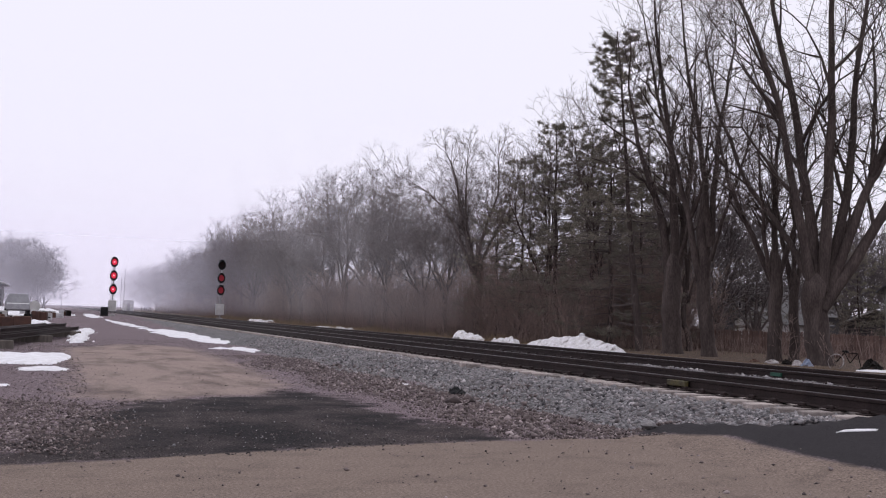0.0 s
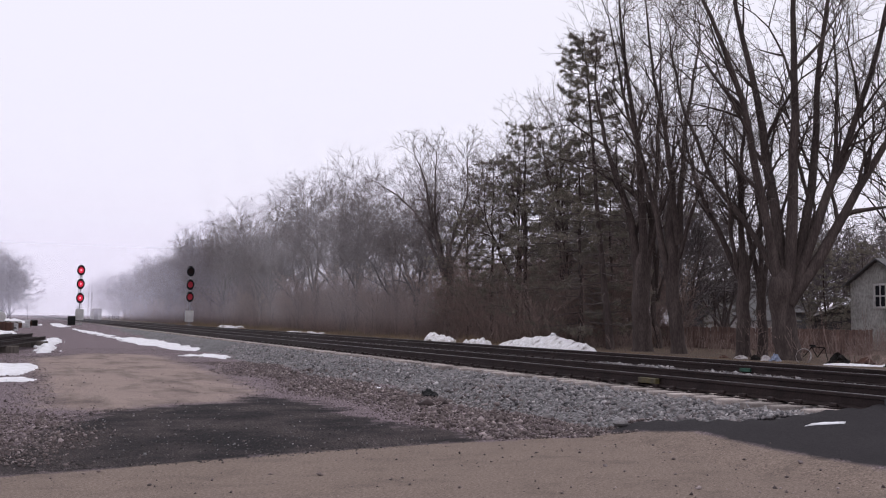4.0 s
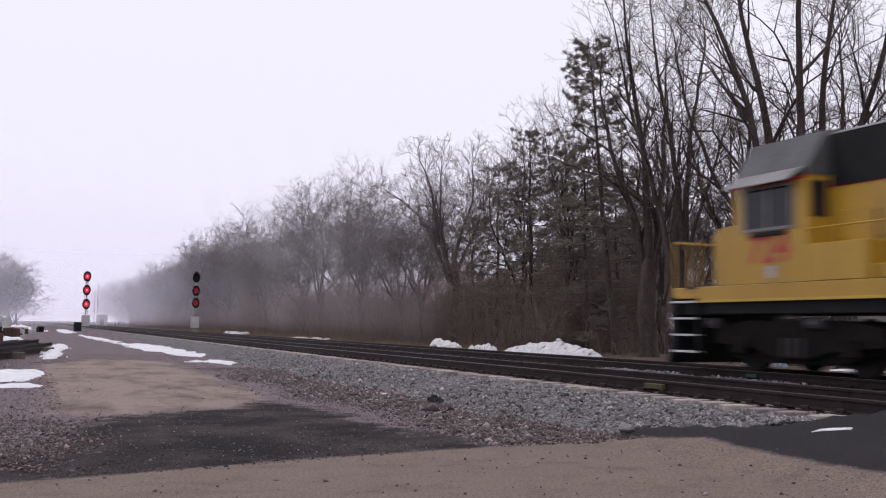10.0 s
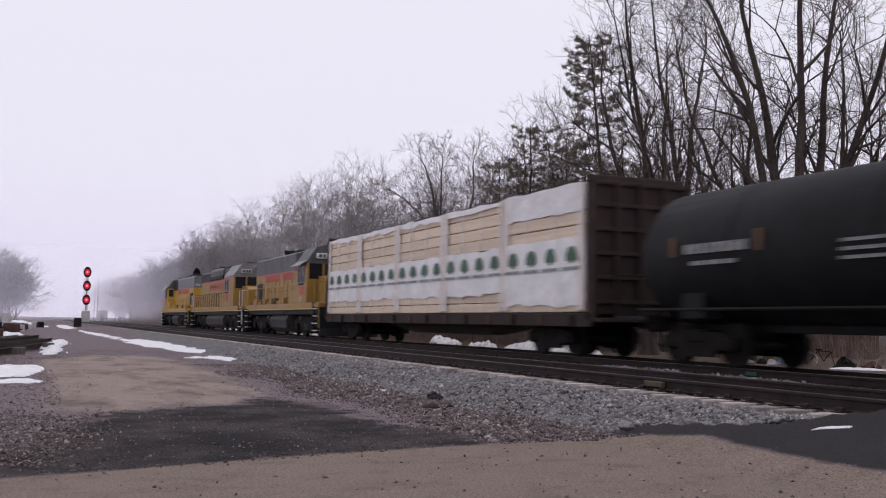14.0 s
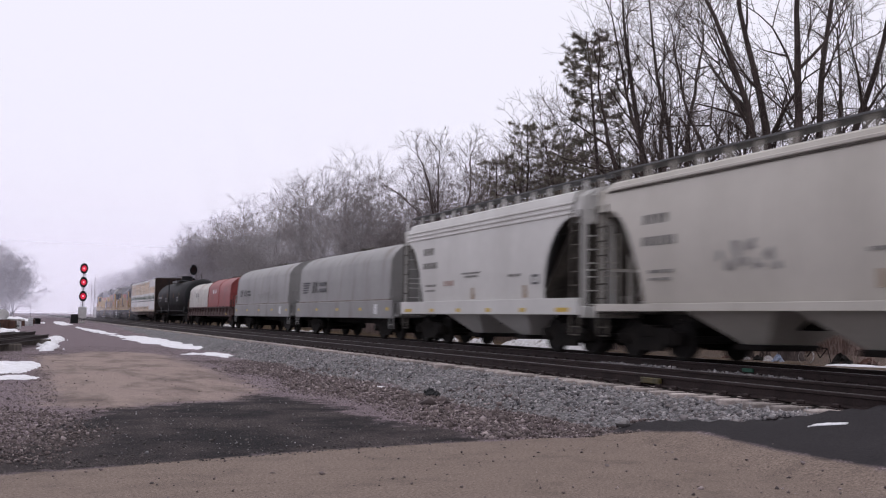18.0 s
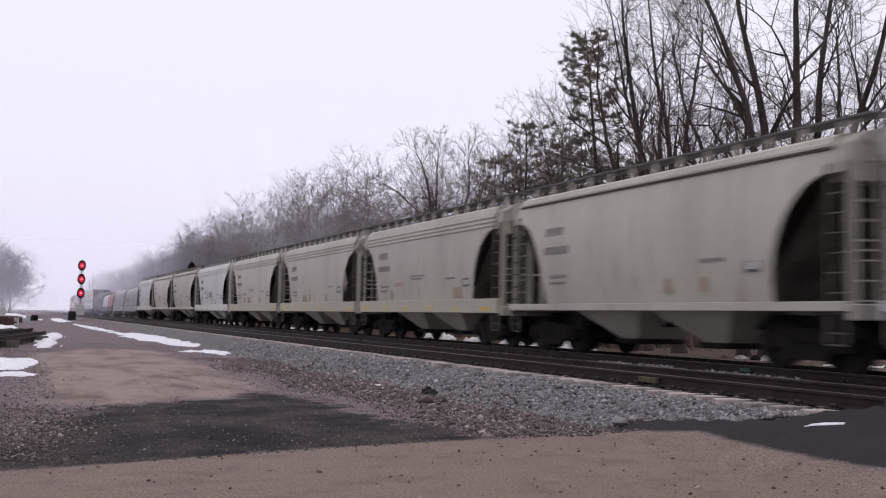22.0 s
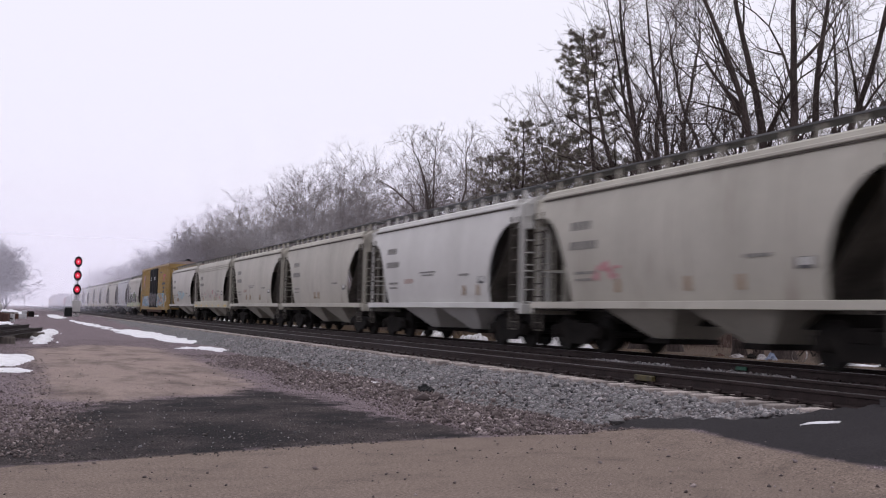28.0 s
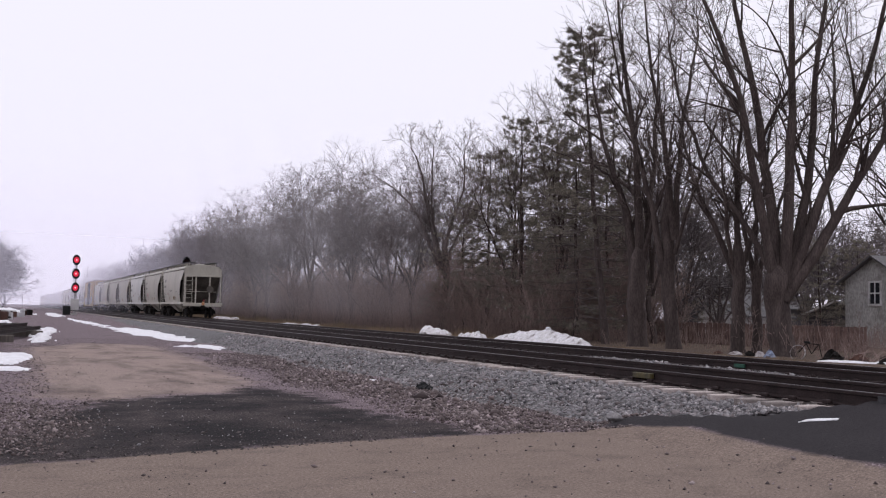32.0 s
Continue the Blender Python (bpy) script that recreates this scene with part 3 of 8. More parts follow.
def build_track(name, centre, label):
    track = thing(name, label, "railway track", kind="structure")
    for s in (-0.7535, 0.7535):
        rail = part("rail", Mesh().prism_y(rail_outline(centre + s), -640, 700), M_STEEL, track, "brown rusted steel rail")
        part("rail_head", Mesh().box(centre + s - 0.03, centre + s + 0.03, -640, 700, RAIL - 0.004, RAIL + 0.003), M_HEAD, rail, "worn shiny running surface")
    tie = Mesh().box(-1.3, 1.3, -0.115, 0.115, -0.2, 0, 0.012).data("tie", M_TIE)
    plate = Mesh()
    for s in (-0.7535, 0.7535):
        plate.box(s - 0.19, s + 0.19, -0.09, 0.09, 0, 0.018, 0.004)
        for o in (-0.11, 0.11):
            plate.box(s + o - 0.03, s + o + 0.03, -0.06, 0.06, 0.015, 0.07, 0.012)
    plate = plate.data("tie_plate", M_STEEL)
    rng = random.Random(3)
    top = RAIL - 0.18 - 0.016
    n = 200 if centre == NEAR else 90
    for i in range(n):
        y = 9.02 + i * 0.52 + rng.uniform(-0.03, 0.03)
        ob = new("tie", tie)
        ob.parent = track
        ob.matrix_basis = pose(centre + rng.uniform(-0.05, 0.05), y, top - rng.uniform(0, 0.006), 0, 0, rng.uniform(-1.2, 1.2))
        pl = new("tie_plate", plate)
        pl.parent = ob
        pl.matrix_basis = pose(0, 0, 0)
    rest = Mesh()
    y = 9.02 + n * 0.52
    spots = [y + 0.52 * k for k in range(int((260 - y) / 0.52))] + [-13.5 - 0.52 * k for k in range(900)]
    for y in spots:
        rest.box(centre - 1.3, centre + 1.3, y - 0.115, y + 0.115, top - 0.2, top)
    ob = part("tie_row", rest, M_TIE, track, "row of weathered wooden ties")
    ob["kind"] = "stuff"
    return track


near_track = build_track("track_1", NEAR, "brown steel rails on weathered grey wooden ties")
far_track = build_track("track_2", FAR, "brown steel rails on wooden ties, the line that the train runs on")

M_YELLOW = surf("faded_yellow_paint", (0.085, 0.068, 0.018), (0.04, 0.033, 0.014), 9, 0.6, 0.2)
M_GREEN = surf("green_paint", (0.015, 0.07, 0.045), (0.02, 0.09, 0.06), 8, 0.6, 0.1)
box_ = Mesh().box(NEAR - 0.86, NEAR - 0.78, 12.62, 13.1, RAIL - 0.14, RAIL - 0.05, 0.01)
part("rail_lubricator", box_, M_YELLOW, near_track, "small yellow box fixed to the rail")
part("rail_mark", Mesh().box(FAR - 0.81, FAR - 0.765, 15.0, 15.3, RAIL - 0.12, RAIL - 0.05, 0.005), M_GREEN, far_track, "green painted mark on the rail")


# paved panel that lets the road over the tracks
def build_crossing():
    m = Mesh()
    rr = [c + s for c in (NEAR, FAR) for s in (-0.7535, 0.7535)]
    edges = [9.35] + [v for r in rr for v in (r - 0.09, r + 0.09)] + [16.3]
    for a, b in zip(edges[0::2], edges[1::2]):
        m.box(a, b, -8, 8.25, RAIL - 0.25, RAIL - 0.022, 0.012)
    lone("crossing_panel", m, surf("crossing_asphalt", (0.028, 0.027, 0.03), (0.045, 0.043, 0.047), 3, 0.8, 0.5), "dark asphalt road crossing flush with the rails", "road crossing", kind="structure")


build_crossing()


# ---- snow ----
def snow_patch(label, outline, height, seed, dirty=0, step=0.12, base=ground_z, rag=0.4, crest=0.35):
    """A patch of old snow: a low mound over an outline, its edge ragged and full of holes."""
    xs, ys = [p[0] for p in outline], [p[1] for p in outline]
    nxs, nys = max(6, min(90, int((max(xs) - min(xs)) / step))), max(6, min(260, int((max(ys) - min(ys)) / step)))
    X, Y = np.meshgrid(np.linspace(min(xs) - 0.1, max(xs) + 0.1, nxs), np.linspace(min(ys) - 0.1, max(ys) + 0.1, nys), indexing="ij")
    d = inside(X.ravel(), Y.ravel(), outline).reshape(X.shape)
    nz = np.array([noise.fractal(Vector((x * 1.9, y * 0.75, seed)), 0.8, 2.1, 5) for x, y in zip(X.ravel(), Y.ravel())]).reshape(X.shape)
    h = np.minimum(1, (d + nz * rag) / max(0.15, crest * min(max(xs) - min(xs), max(ys) - min(ys))))
    Z = base(X, Y) + np.where(h > 0, height * np.clip(h, 0, 1) ** (0.8 if dirty else 0.5) * (1 + (0.07 if crest > 0.4 else 0.35) * nz) + 0.01, -0.06)
    n1, n2 = X.shape
    i3, j3 = np.meshgrid(np.arange(n1 - 1), np.arange(n2 - 1), indexing="ij")
    q = (i3 * n2 + j3).ravel()
    f = np.stack([q, q + n2, q + n2 + 1, q + 1], 1)
    hv = (h > -0.4).ravel()
    f = f[hv[f].any(1)]
    me = raw_mesh("snow_patch", np.stack([X, Y, Z], -1).reshape(-1, 3), f, M_DIRTYSNOW if dirty else M_SNOW)
    for p in me.polygons:
        p.use_smooth = True
    return tagged(new("snow_patch", me), label, "snow", "patches of old snow")


STRIP = "long strip of melting snow at the ballast toe"
snow_patch(STRIP, [(4.5, 86), (5.3, 75.6), (5.7, 67.5), (5.9, 60), (5.5, 58), (5.25, 65), (4.75, 72.3)], 0.05, 1, rag=0.45, step=0.15)
snow_patch(STRIP, [(5.7, 60), (6.3, 61), (7.1, 60), (7.6, 55), (7.55, 48), (7.7, 42.6), (7.0, 41.2), (6.5, 42.8), (6.25, 46.5), (5.75, 50), (5.4, 55)], 0.06, 48, rag=0.45, step=0.12)
snow_patch(STRIP, [(5.8, 37.4), (6.7, 38.9), (7.3, 38.0), (7.6, 35.9), (6.9, 34.3), (6.5, 36.3)], 0.035, 2, rag=0.7, step=0.06)
snow_patch("small patch of snow far along the verge", [(3.6, 100), (4.0, 91), (4.6, 95), (5.0, 118), (4.6, 128), (4.1, 118)], 0.06, 3, step=0.25, rag=0.6)
FLAT = "flat patch of snow on the tan pavement"
snow_patch(FLAT, [(-6, 33), (-2, 32.6), (-0.4, 31.2), (0.17, 31.4), (0.6, 31.5), (0.75, 29.9), (0.5, 27.0), (0.15, 25.9), (-6, 26)], 0.11, 4, rag=0.3, step=0.09)
snow_patch(FLAT, [(-0.5, 24.2), (0.05, 24.9), (0.5, 24.5), (0.36, 23.6), (-0.2, 23.2), (-0.6, 23.6)], 0.03, 5, rag=0.35, step=0.05)
snow_patch("thin streak of snow on the ground", [(-2, 19.6), (-0.5, 19.3), (-0.4, 19.0), (-2, 19.1)], 0.02, 16)
snow_patch("ragged lump of snow beside stacked rails", [(0.8, 40.3), (1.2, 45.5), (1.4, 53), (2.0, 57.3), (2.35, 54.2), (1.85, 50.3), (1.55, 42.5), (1.15, 39.9)], 0.16, 6, rag=0.6, step=0.09)
for i, (sx, sy, w) in enumerate(((-3.2, 96, 2.4), (-1.0, 84, 1.4), (-2.2, 72, 1.2), (-0.4, 66, 0.7), (-3.0, 64, 1.0), (1.5, 104, 1.3), (0.2, 92, 1.0), (-1.7, 62, 0.8))):
    snow_patch("heap of snow among scrap", [(sx - w * 0.7, sy - 1.4), (sx, sy - 1.9), (sx + w * 0.8, sy - 0.7), (sx + w * 0.6, sy + 1.5), (sx - w * 0.5, sy + 1.7)], 0.22, 20 + i, step=0.12, rag=0.5)
snow_patch("white roadside snow bank", [(-8, 116), (-1, 112), (2.2, 114), (2, 122), (-8, 124)], 0.6, 31, step=0.5)
PLOUGHED = "grey and white pile of ploughed snow"
snow_patch(PLOUGHED, [(20.1, 39.0), (20.1, 34.8), (20.4, 32.2), (21.1, 32.2), (21.8, 35.0), (21.2, 39.0)], 0.62, 40, 1, step=0.06, rag=0.15, crest=0.5)
snow_patch(PLOUGHED, [(20.2, 47.6), (20.2, 46.0), (20.8, 45.0), (21.3, 46.2), (21, 47.8)], 0.6, 41, 1, step=0.06, rag=0.3, crest=0.5)
snow_patch(PLOUGHED, [(20.2, 43.0), (20.2, 41.2), (20.6, 40.4), (21.0, 41.4), (20.6, 43.2)], 0.38, 42, 1, step=0.06, rag=0.35, crest=0.5)
lump = Mesh()
r6 = random.Random(9)
lump.rings([[(0.13 * math.cos(p) * math.cos(a) * r6.uniform(0.85, 1.15), 0.13 * math.cos(p) * math.sin(a) * r6.uniform(0.85, 1.15), 0.11 * math.sin(p)) for a in np.arange(10) * 0.628] for p in (-1.2, -0.6, 0, 0.6, 1.2)])
lump_ob = lone("snow_lump", lump, M_SNOW, "round lump of snow on top of a ploughed pile", "snow", smooth=True)
lump_ob.location = (20.9, 35.4, 0.9)
snow_patch(PLOUGHED, [(19.4, 74), (20, 68), (20.8, 68), (20.8, 75)], 0.2, 43, 1, step=0.2, rag=0.6)
snow_patch(PLOUGHED, [(19, 99), (19.5, 92), (20.4, 92), (20.2, 100)], 0.2, 44, 1, step=0.3, rag=0.6)
snow_patch("thin streak of snow on the crossing", [(8.34, 8.51), (8.48, 8.48), (8.585, 8.32), (8.645, 8.18), (8.61, 8.165), (8.53, 8.29), (8.44, 8.42)], 0.005, 45, step=0.007, rag=0.06)
snow_patch("thin streak of snow under the trees", [(22.5, 22.4), (23.6, 20.5), (24.6, 18), (25, 18.5), (24, 22)], 0.06, 46)
SHOULDER = "white remnant of snow on the ballast shoulder"
snow_patch(SHOULDER, [(7.2, 19.5), (7.35, 19.4), (7.4, 19.7), (7.28, 19.9)], 0.02, 47, step=0.04, rag=0.05, base=lambda x, y: bed_z(x, y) + 0.03)
clod = Mesh()
r3 = random.Random(4)
for cx, cy, cs in ((0, 0, 0.12), (0.1, -0.16, 0.09), (-0.05, 0.17, 0.08), (0.02, -0.05, 0.1)):
    clod.rings([[(cx + cs * math.cos(a) * w * r3.uniform(0.6, 1.3), cy + cs * 1.2 * math.sin(a) * w * r3.uniform(0.6, 1.3), z * cs * r3.uniform(0.7, 1.4)) for a in np.arange(0, 6.28, 0.6)] for w, z in ((1, 0), (0.95, 0.4), (0.7, 0.8), (0.25, 1.0))])
clod_ob = lone("debris", clod, M_BLACK, "dark ragged clod of debris lying on the ballast", "debris")
clod_ob.matrix_basis = pose(7.45, 17.35, float(bed_z(7.45, 17.35)) + 0.02, 0, 0, -20)

# ---- trees ----
def tubes(P, R, sides):
    """Skins around many polylines of as many points each: P (n, k, 3), R (n, k)."""
    n, k, _ = P.shape
    d = np.gradient(P, axis=1)
    d /= np.linalg.norm(d, axis=2, keepdims=True) + 1e-9
    ref = np.where(np.abs(d[:, :, 2:3]) > 0.9, np.array([1.0, 0, 0]), np.array([0, 0, 1.0]))
    a = np.cross(d, ref)
    a /= np.linalg.norm(a, axis=2, keepdims=True) + 1e-9
    b = np.cross(d, a)
    th = np.arange(sides) * 2 * np.pi / sides
    V = P[:, :, None] + R[:, :, None, None] * (a[:, :, None] * np.cos(th)[None, None, :, None] + b[:, :, None] * np.sin(th)[None, None, :, None])
    base = (np.arange(n) * k * sides)[:, None, None] + (np.arange(k - 1) * sides)[None, :, None]
    i = np.arange(sides)
    j = (i + 1) % sides
    F = np.stack([base + i, base + j, base + sides + j, base + sides + i], -1).reshape(-1, 4)
    return V.reshape(-1, 3), F


def joined(chunks):
    off, vs, fs = 0, [], []
    for v, f in chunks:
        vs.append(v)
        fs.append(f + off)
        off += len(v)
    return np.concatenate(vs), np.concatenate(fs)


def offshoots(rng, P, R, count, t0, angle, ratio, pts, up, rad, min_r, wander=0.12, t_pow=1.0, shrink=0.55):
    """Branches that leave the polylines P: count for each, from t0 of its length on."""
    n, k, _ = P.shape
    L = np.linalg.norm(np.diff(P, axis=1), axis=2).sum(1)
    idx = np.repeat(np.arange(n), count)
    m = len(idx)
    t = t0 + (1 - t0) * rng.uniform(0, 1, m) ** t_pow
    u = t * (k - 1)
    i0 = np.minimum(u.astype(int), k - 2)
    w = (u - i0)[:, None]
    start = P[idx, i0] * (1 - w) + P[idx, i0 + 1] * w
    r0 = R[idx, i0] * (1 - w[:, 0]) + R[idx, i0 + 1] * w[:, 0]
    d = P[idx, i0 + 1] - P[idx, i0]
    d /= np.linalg.norm(d, axis=1, keepdims=True)
    side = rng.normal(size=(m, 3))
    side -= d * (side * d).sum(1, keepdims=True)
    side /= np.linalg.norm(side, axis=1, keepdims=True)
    ang = np.radians(angle + rng.normal(0, angle * 0.25, m))[:, None]
    way = d * np.cos(ang) + side * np.sin(ang)
    ln = L[idx] * ratio * (1 - shrink * t) * rng.uniform(0.65, 1.25, m)
    out = np.empty((m, pts, 3))
    out[:, 0] = start
    for s in range(1, pts):
        way = way + rng.normal(0, wander, (m, 3))
        way[:, 2] += up
        way /= np.linalg.norm(way, axis=1, keepdims=True)
        out[:, s] = out[:, s - 1] + way * (ln / (pts - 1))[:, None]
    r_start = np.maximum(np.minimum(r0 * 0.85, r0 * rad + 0.004), min_r)
    rr = r_start[:, None] * np.linspace(1, 0.35, pts)[None]
    return out, np.maximum(rr, min_r)


def stem_line(rng, line, r0, r1, pts=9, wander=0.12):
    """A stem along a bent line of two or more points, a little uneven, tapered from r0 to r1."""
    line = np.array(line, float)
    leg = np.concatenate([[0], np.cumsum(np.linalg.norm(np.diff(line, axis=0), axis=1))])
    t = np.linspace(0, 1, pts)
    P = np.stack([np.interp(t * leg[-1], leg, line[:, k]) for k in range(3)], 1)
    if len(line) > 2:
        P[1:-1] = (P[:-2] + 2 * P[1:-1] + P[2:]) / 4
    P = P + np.cumsum(rng.normal(0, wander, (pts, 3)), 0) * np.array([1, 1, 0.2]) * np.minimum(1, t[:, None] * 3)
    return P[None], (r0 + (r1 - r0) * t ** 0.8)[None]


def forks(rng, P, R, tips, lats, ang, rat, pts, up, min_r, wander=0.1):
    """Next order of growth: each branch parts at its tip and sends out side shoots."""
    L = np.linalg.norm(np.diff(P, axis=1), axis=2).sum(1)
    d = P[:, -1] - P[:, -2]
    d /= np.linalg.norm(d, axis=1, keepdims=True) + 1e-9
    side = rng.normal(size=d.shape)
    side -= d * (side * d).sum(1, keepdims=True)
    side /= np.linalg.norm(side, axis=1, keepdims=True) + 1e-9
    rows, rads = [], []
    for k in range(tips):
        a = np.radians(ang * rng.uniform(0.45, 1.35, len(P)))[:, None]
        way = d * np.cos(a) + side * np.sin(a) * (1 if k % 2 == 0 else -1) + rng.normal(0, 0.1, d.shape)
        ln = L * rat * rng.uniform(0.7, 1.25, len(P))
        out = np.empty((len(P), pts, 3))
        out[:, 0] = P[:, -1]
        for s in range(1, pts):
            way = way + rng.normal(0, wander, way.shape)
            way[:, 2] += up
            way /= np.linalg.norm(way, axis=1, keepdims=True)
            out[:, s] = out[:, s - 1] + way * (ln / (pts - 1))[:, None]
        rows.append(out)
        rads.append(np.maximum(R[:, -1:] * np.linspace(0.95, 0.6, pts)[None], min_r))
    if lats:
        B, RB = offshoots(rng, P, R, lats, 0.2, 44, rat * 0.95, pts, up, 0.75, min_r, wander, 1.0, 0.3)
        rows.append(B)
        rads.append(RB)
    return np.concatenate(rows), np.concatenate(rads)


def bare_tree(rng, stems, height, label, twig_r=0.007, at=None, twig_mat=None, angle=38, up=0.05, group="bare trees along the line", name="bare_tree", first=8, gens=4, lats=(1, 1, 1, 2), lod=0, wander=0.1):
    """A leafless tree: stems as (foot, ..., top, foot radius, top radius), then limbs that fork again and again into twigs; scaled to its height, if one is given."""
    tree = thing(name, label, "tree", group, at=at)
    trunk, limb, fine = [], [], []
    for i, (*line, r0, r1) in enumerate(stems):
        P, R = stem_line(rng, line, r0, r1, 9 if len(line) < 3 else 13, 0.05 if name == "sapling" or len(line) > 2 else 0.08)
        if i == 0:
            R[0, 0] *= 1.3
        bole = r1 > 0.1
        if bole:
            R[0, -2] *= 0.7
            R[0, -1] = 0.01
        trunk.append((P, R))
        if bole:
            continue
        A, RA = offshoots(rng, P, R, first, 0.22, angle, 0.36 if height else 0.23, 5, up, 0.6, 0.014, wander)
        T, RT = forks(rng, P, R, 2, 0, angle * 0.8, 0.24 if height else 0.1, 5, up, 0.012)
        A, RA = np.concatenate([A, T]), np.concatenate([RA, RT])
        limb.append((A, RA))
        for g in range(gens):
            last = g >= gens - 2
            A, RA = forks(rng, A, RA, 2, lats[min(g, len(lats) - 1)], 36, 0.7, (2 if lod else 3) if last else 4 - lod, up * 0.7, twig_r if last else twig_r * 1.5, wander)
            (fine if last else limb).append((A, RA))
    s = height / np.percentile(np.concatenate([P[:, -1, 2] for P, _ in fine]), 99.5) if height else 1.0
    for k, (P, R) in enumerate(trunk):
        nm = "stem" if name == "sapling" else ("trunk" if k == 0 else "limb")
        v, f = tubes(P * s, R, 9 if lod == 0 else 7)
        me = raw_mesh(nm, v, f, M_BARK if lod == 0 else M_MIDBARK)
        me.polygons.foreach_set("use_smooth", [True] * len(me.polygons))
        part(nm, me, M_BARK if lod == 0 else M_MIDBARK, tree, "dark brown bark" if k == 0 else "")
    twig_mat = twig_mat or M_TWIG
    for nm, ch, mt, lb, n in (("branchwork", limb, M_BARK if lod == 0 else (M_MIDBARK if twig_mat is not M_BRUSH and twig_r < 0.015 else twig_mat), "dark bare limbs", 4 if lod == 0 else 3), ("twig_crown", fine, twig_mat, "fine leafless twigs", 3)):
        v, f = joined([tubes(P * s, R, n) for P, R in ch])
        part(nm, raw_mesh(nm, v, f, mt), mt, tree, lb)["kind"] = "stuff"
    return tree


def pine(rng, height, radius, label, at=None, clear=0.1, lean=(0, 0), name="pine_tree", step=0.42, gaps=0.32, droop=0.0, tufts=3, needle=0.2):
    """A ragged pine: a straight trunk, whorls of level branches that turn up at their tips, flat sprays of twigs with clumps of needles."""
    tree = thing(name, label, "tree", "conifers along the line", at=at)
    P, R = stem_line(rng, [(0, 0, 0), (lean[0], lean[1], height)], 0.09 + height * 0.007, 0.02, 10, 0.05)
    v, f = tubes(P, R, 8)
    part("trunk", raw_mesh("trunk", v, f, M_BARK), M_BARK, tree, "straight dark trunk")
    rows, rad, dead, dead_r = [], [], [], []
    z = 0.08 * height
    while z < height * 0.985:
        q = z / height
        u = q * 9
        i0 = min(int(u), 8)
        c = P[0, i0] * (1 - u + i0) + P[0, i0 + 1] * (u - i0)
        reach0 = radius * (0.2 + 0.8 * (1 - max(q, 0.0) ** 2.2) ** 0.8) * (1 + 0.22 * math.sin(z * 1.9 + height))
        a0 = rng.uniform(0, 6.28)
        n = rng.integers(4, 7) if q < 0.9 else 4
        for k in range(n):
            bare_one = q < clear
            if rng.uniform() < gaps and q < 0.9:
                continue
            a = a0 + k * 6.283 / n + rng.normal(0, 0.25)
            reach = reach0 * rng.uniform(0.55, 1.15) * (0.55 if bare_one else 1)
            rise = -0.12 + 0.75 * max(0.0, q - 0.35) + droop + rng.normal(0, 0.1)
            way = np.array([math.cos(a), math.sin(a), 0])
            line = [c + way * reach * t + np.array([0, 0, (rise * t + 0.16 * t ** 3) * reach]) + rng.normal(0, 0.025, 3) for t in np.linspace(0, 1, 6)]
            (dead if bare_one else rows).append(line)
            (dead_r if bare_one else rad).append(np.linspace(0.012 + 0.006 * reach, 0.005, 6))
        z += step * rng.uniform(0.7, 1.3)
    A, RA = np.array(rows), np.array(rad)

    def flat(B, k):
        B[:, :, 2] = B[:, :1, 2] + (B[:, :, 2] - B[:, :1, 2]) * k
        return B

    B, RB = offshoots(rng, A, RA, 7, 0.3, 46, 0.42, 4, 0.02, 0.55, 0.006, 0.1)
    B = flat(B, 0.4)
    C, RC = offshoots(rng, B, RB, 3, 0.25, 40, 0.5, 3, 0.03, 0.5, 0.005, 0.12)
    C = flat(C, 0.6)
    chunks = [tubes(A, RA, 4), tubes(B, RB, 3), tubes(C, RC, 3)]
    if dead:
        D, RD = np.array(dead), np.array(dead_r)
        DB, RDB = offshoots(rng, D, RD, 4, 0.3, 44, 0.4, 3, 0.0, 0.5, 0.005, 0.15)
        chunks += [tubes(D, RD, 4), tubes(DB, RDB, 3)]
    v, f = joined(chunks)
    part("branchwork", raw_mesh("branchwork", v, f, M_MIDBARK), M_MIDBARK, tree, "level dark branches")["kind"] = "stuff"
    n, k = len(C), C.shape[1]
    idx = np.repeat(np.arange(n), tufts)
    m = len(idx)
    u = rng.uniform(0.1, 1, m) * (k - 1)
    i0 = np.minimum(u.astype(int), k - 2)
    c = C[idx, i0] + (C[idx, i0 + 1] - C[idx, i0]) * (u - i0)[:, None] + rng.normal(0, 0.025, (m, 3))
    blades = 8
    c = np.repeat(c, blades, 0)
    d = rng.normal(size=(len(c), 3))
    d[:, 2] += 0.35
    d /= np.linalg.norm(d, axis=1, keepdims=True)
    s = np.cross(d, rng.normal(size=d.shape))
    s /= np.linalg.norm(s, axis=1, keepdims=True)
    ln = needle * rng.uniform(0.5, 1.2, (len(c), 1))
    V = np.stack([c - s * 0.007, c + s * 0.007, c + d * ln], 1).reshape(-1, 3)
    F = np.arange(len(V)).reshape(-1, 3)
    part("foliage", raw_mesh("foliage", V, F, M_NEEDLE), M_NEEDLE, tree, "sprays of dull green needles")["kind"] = "stuff"
    return tree


gz = lambda x, y: float(ground_z(x, y)) - 0.05


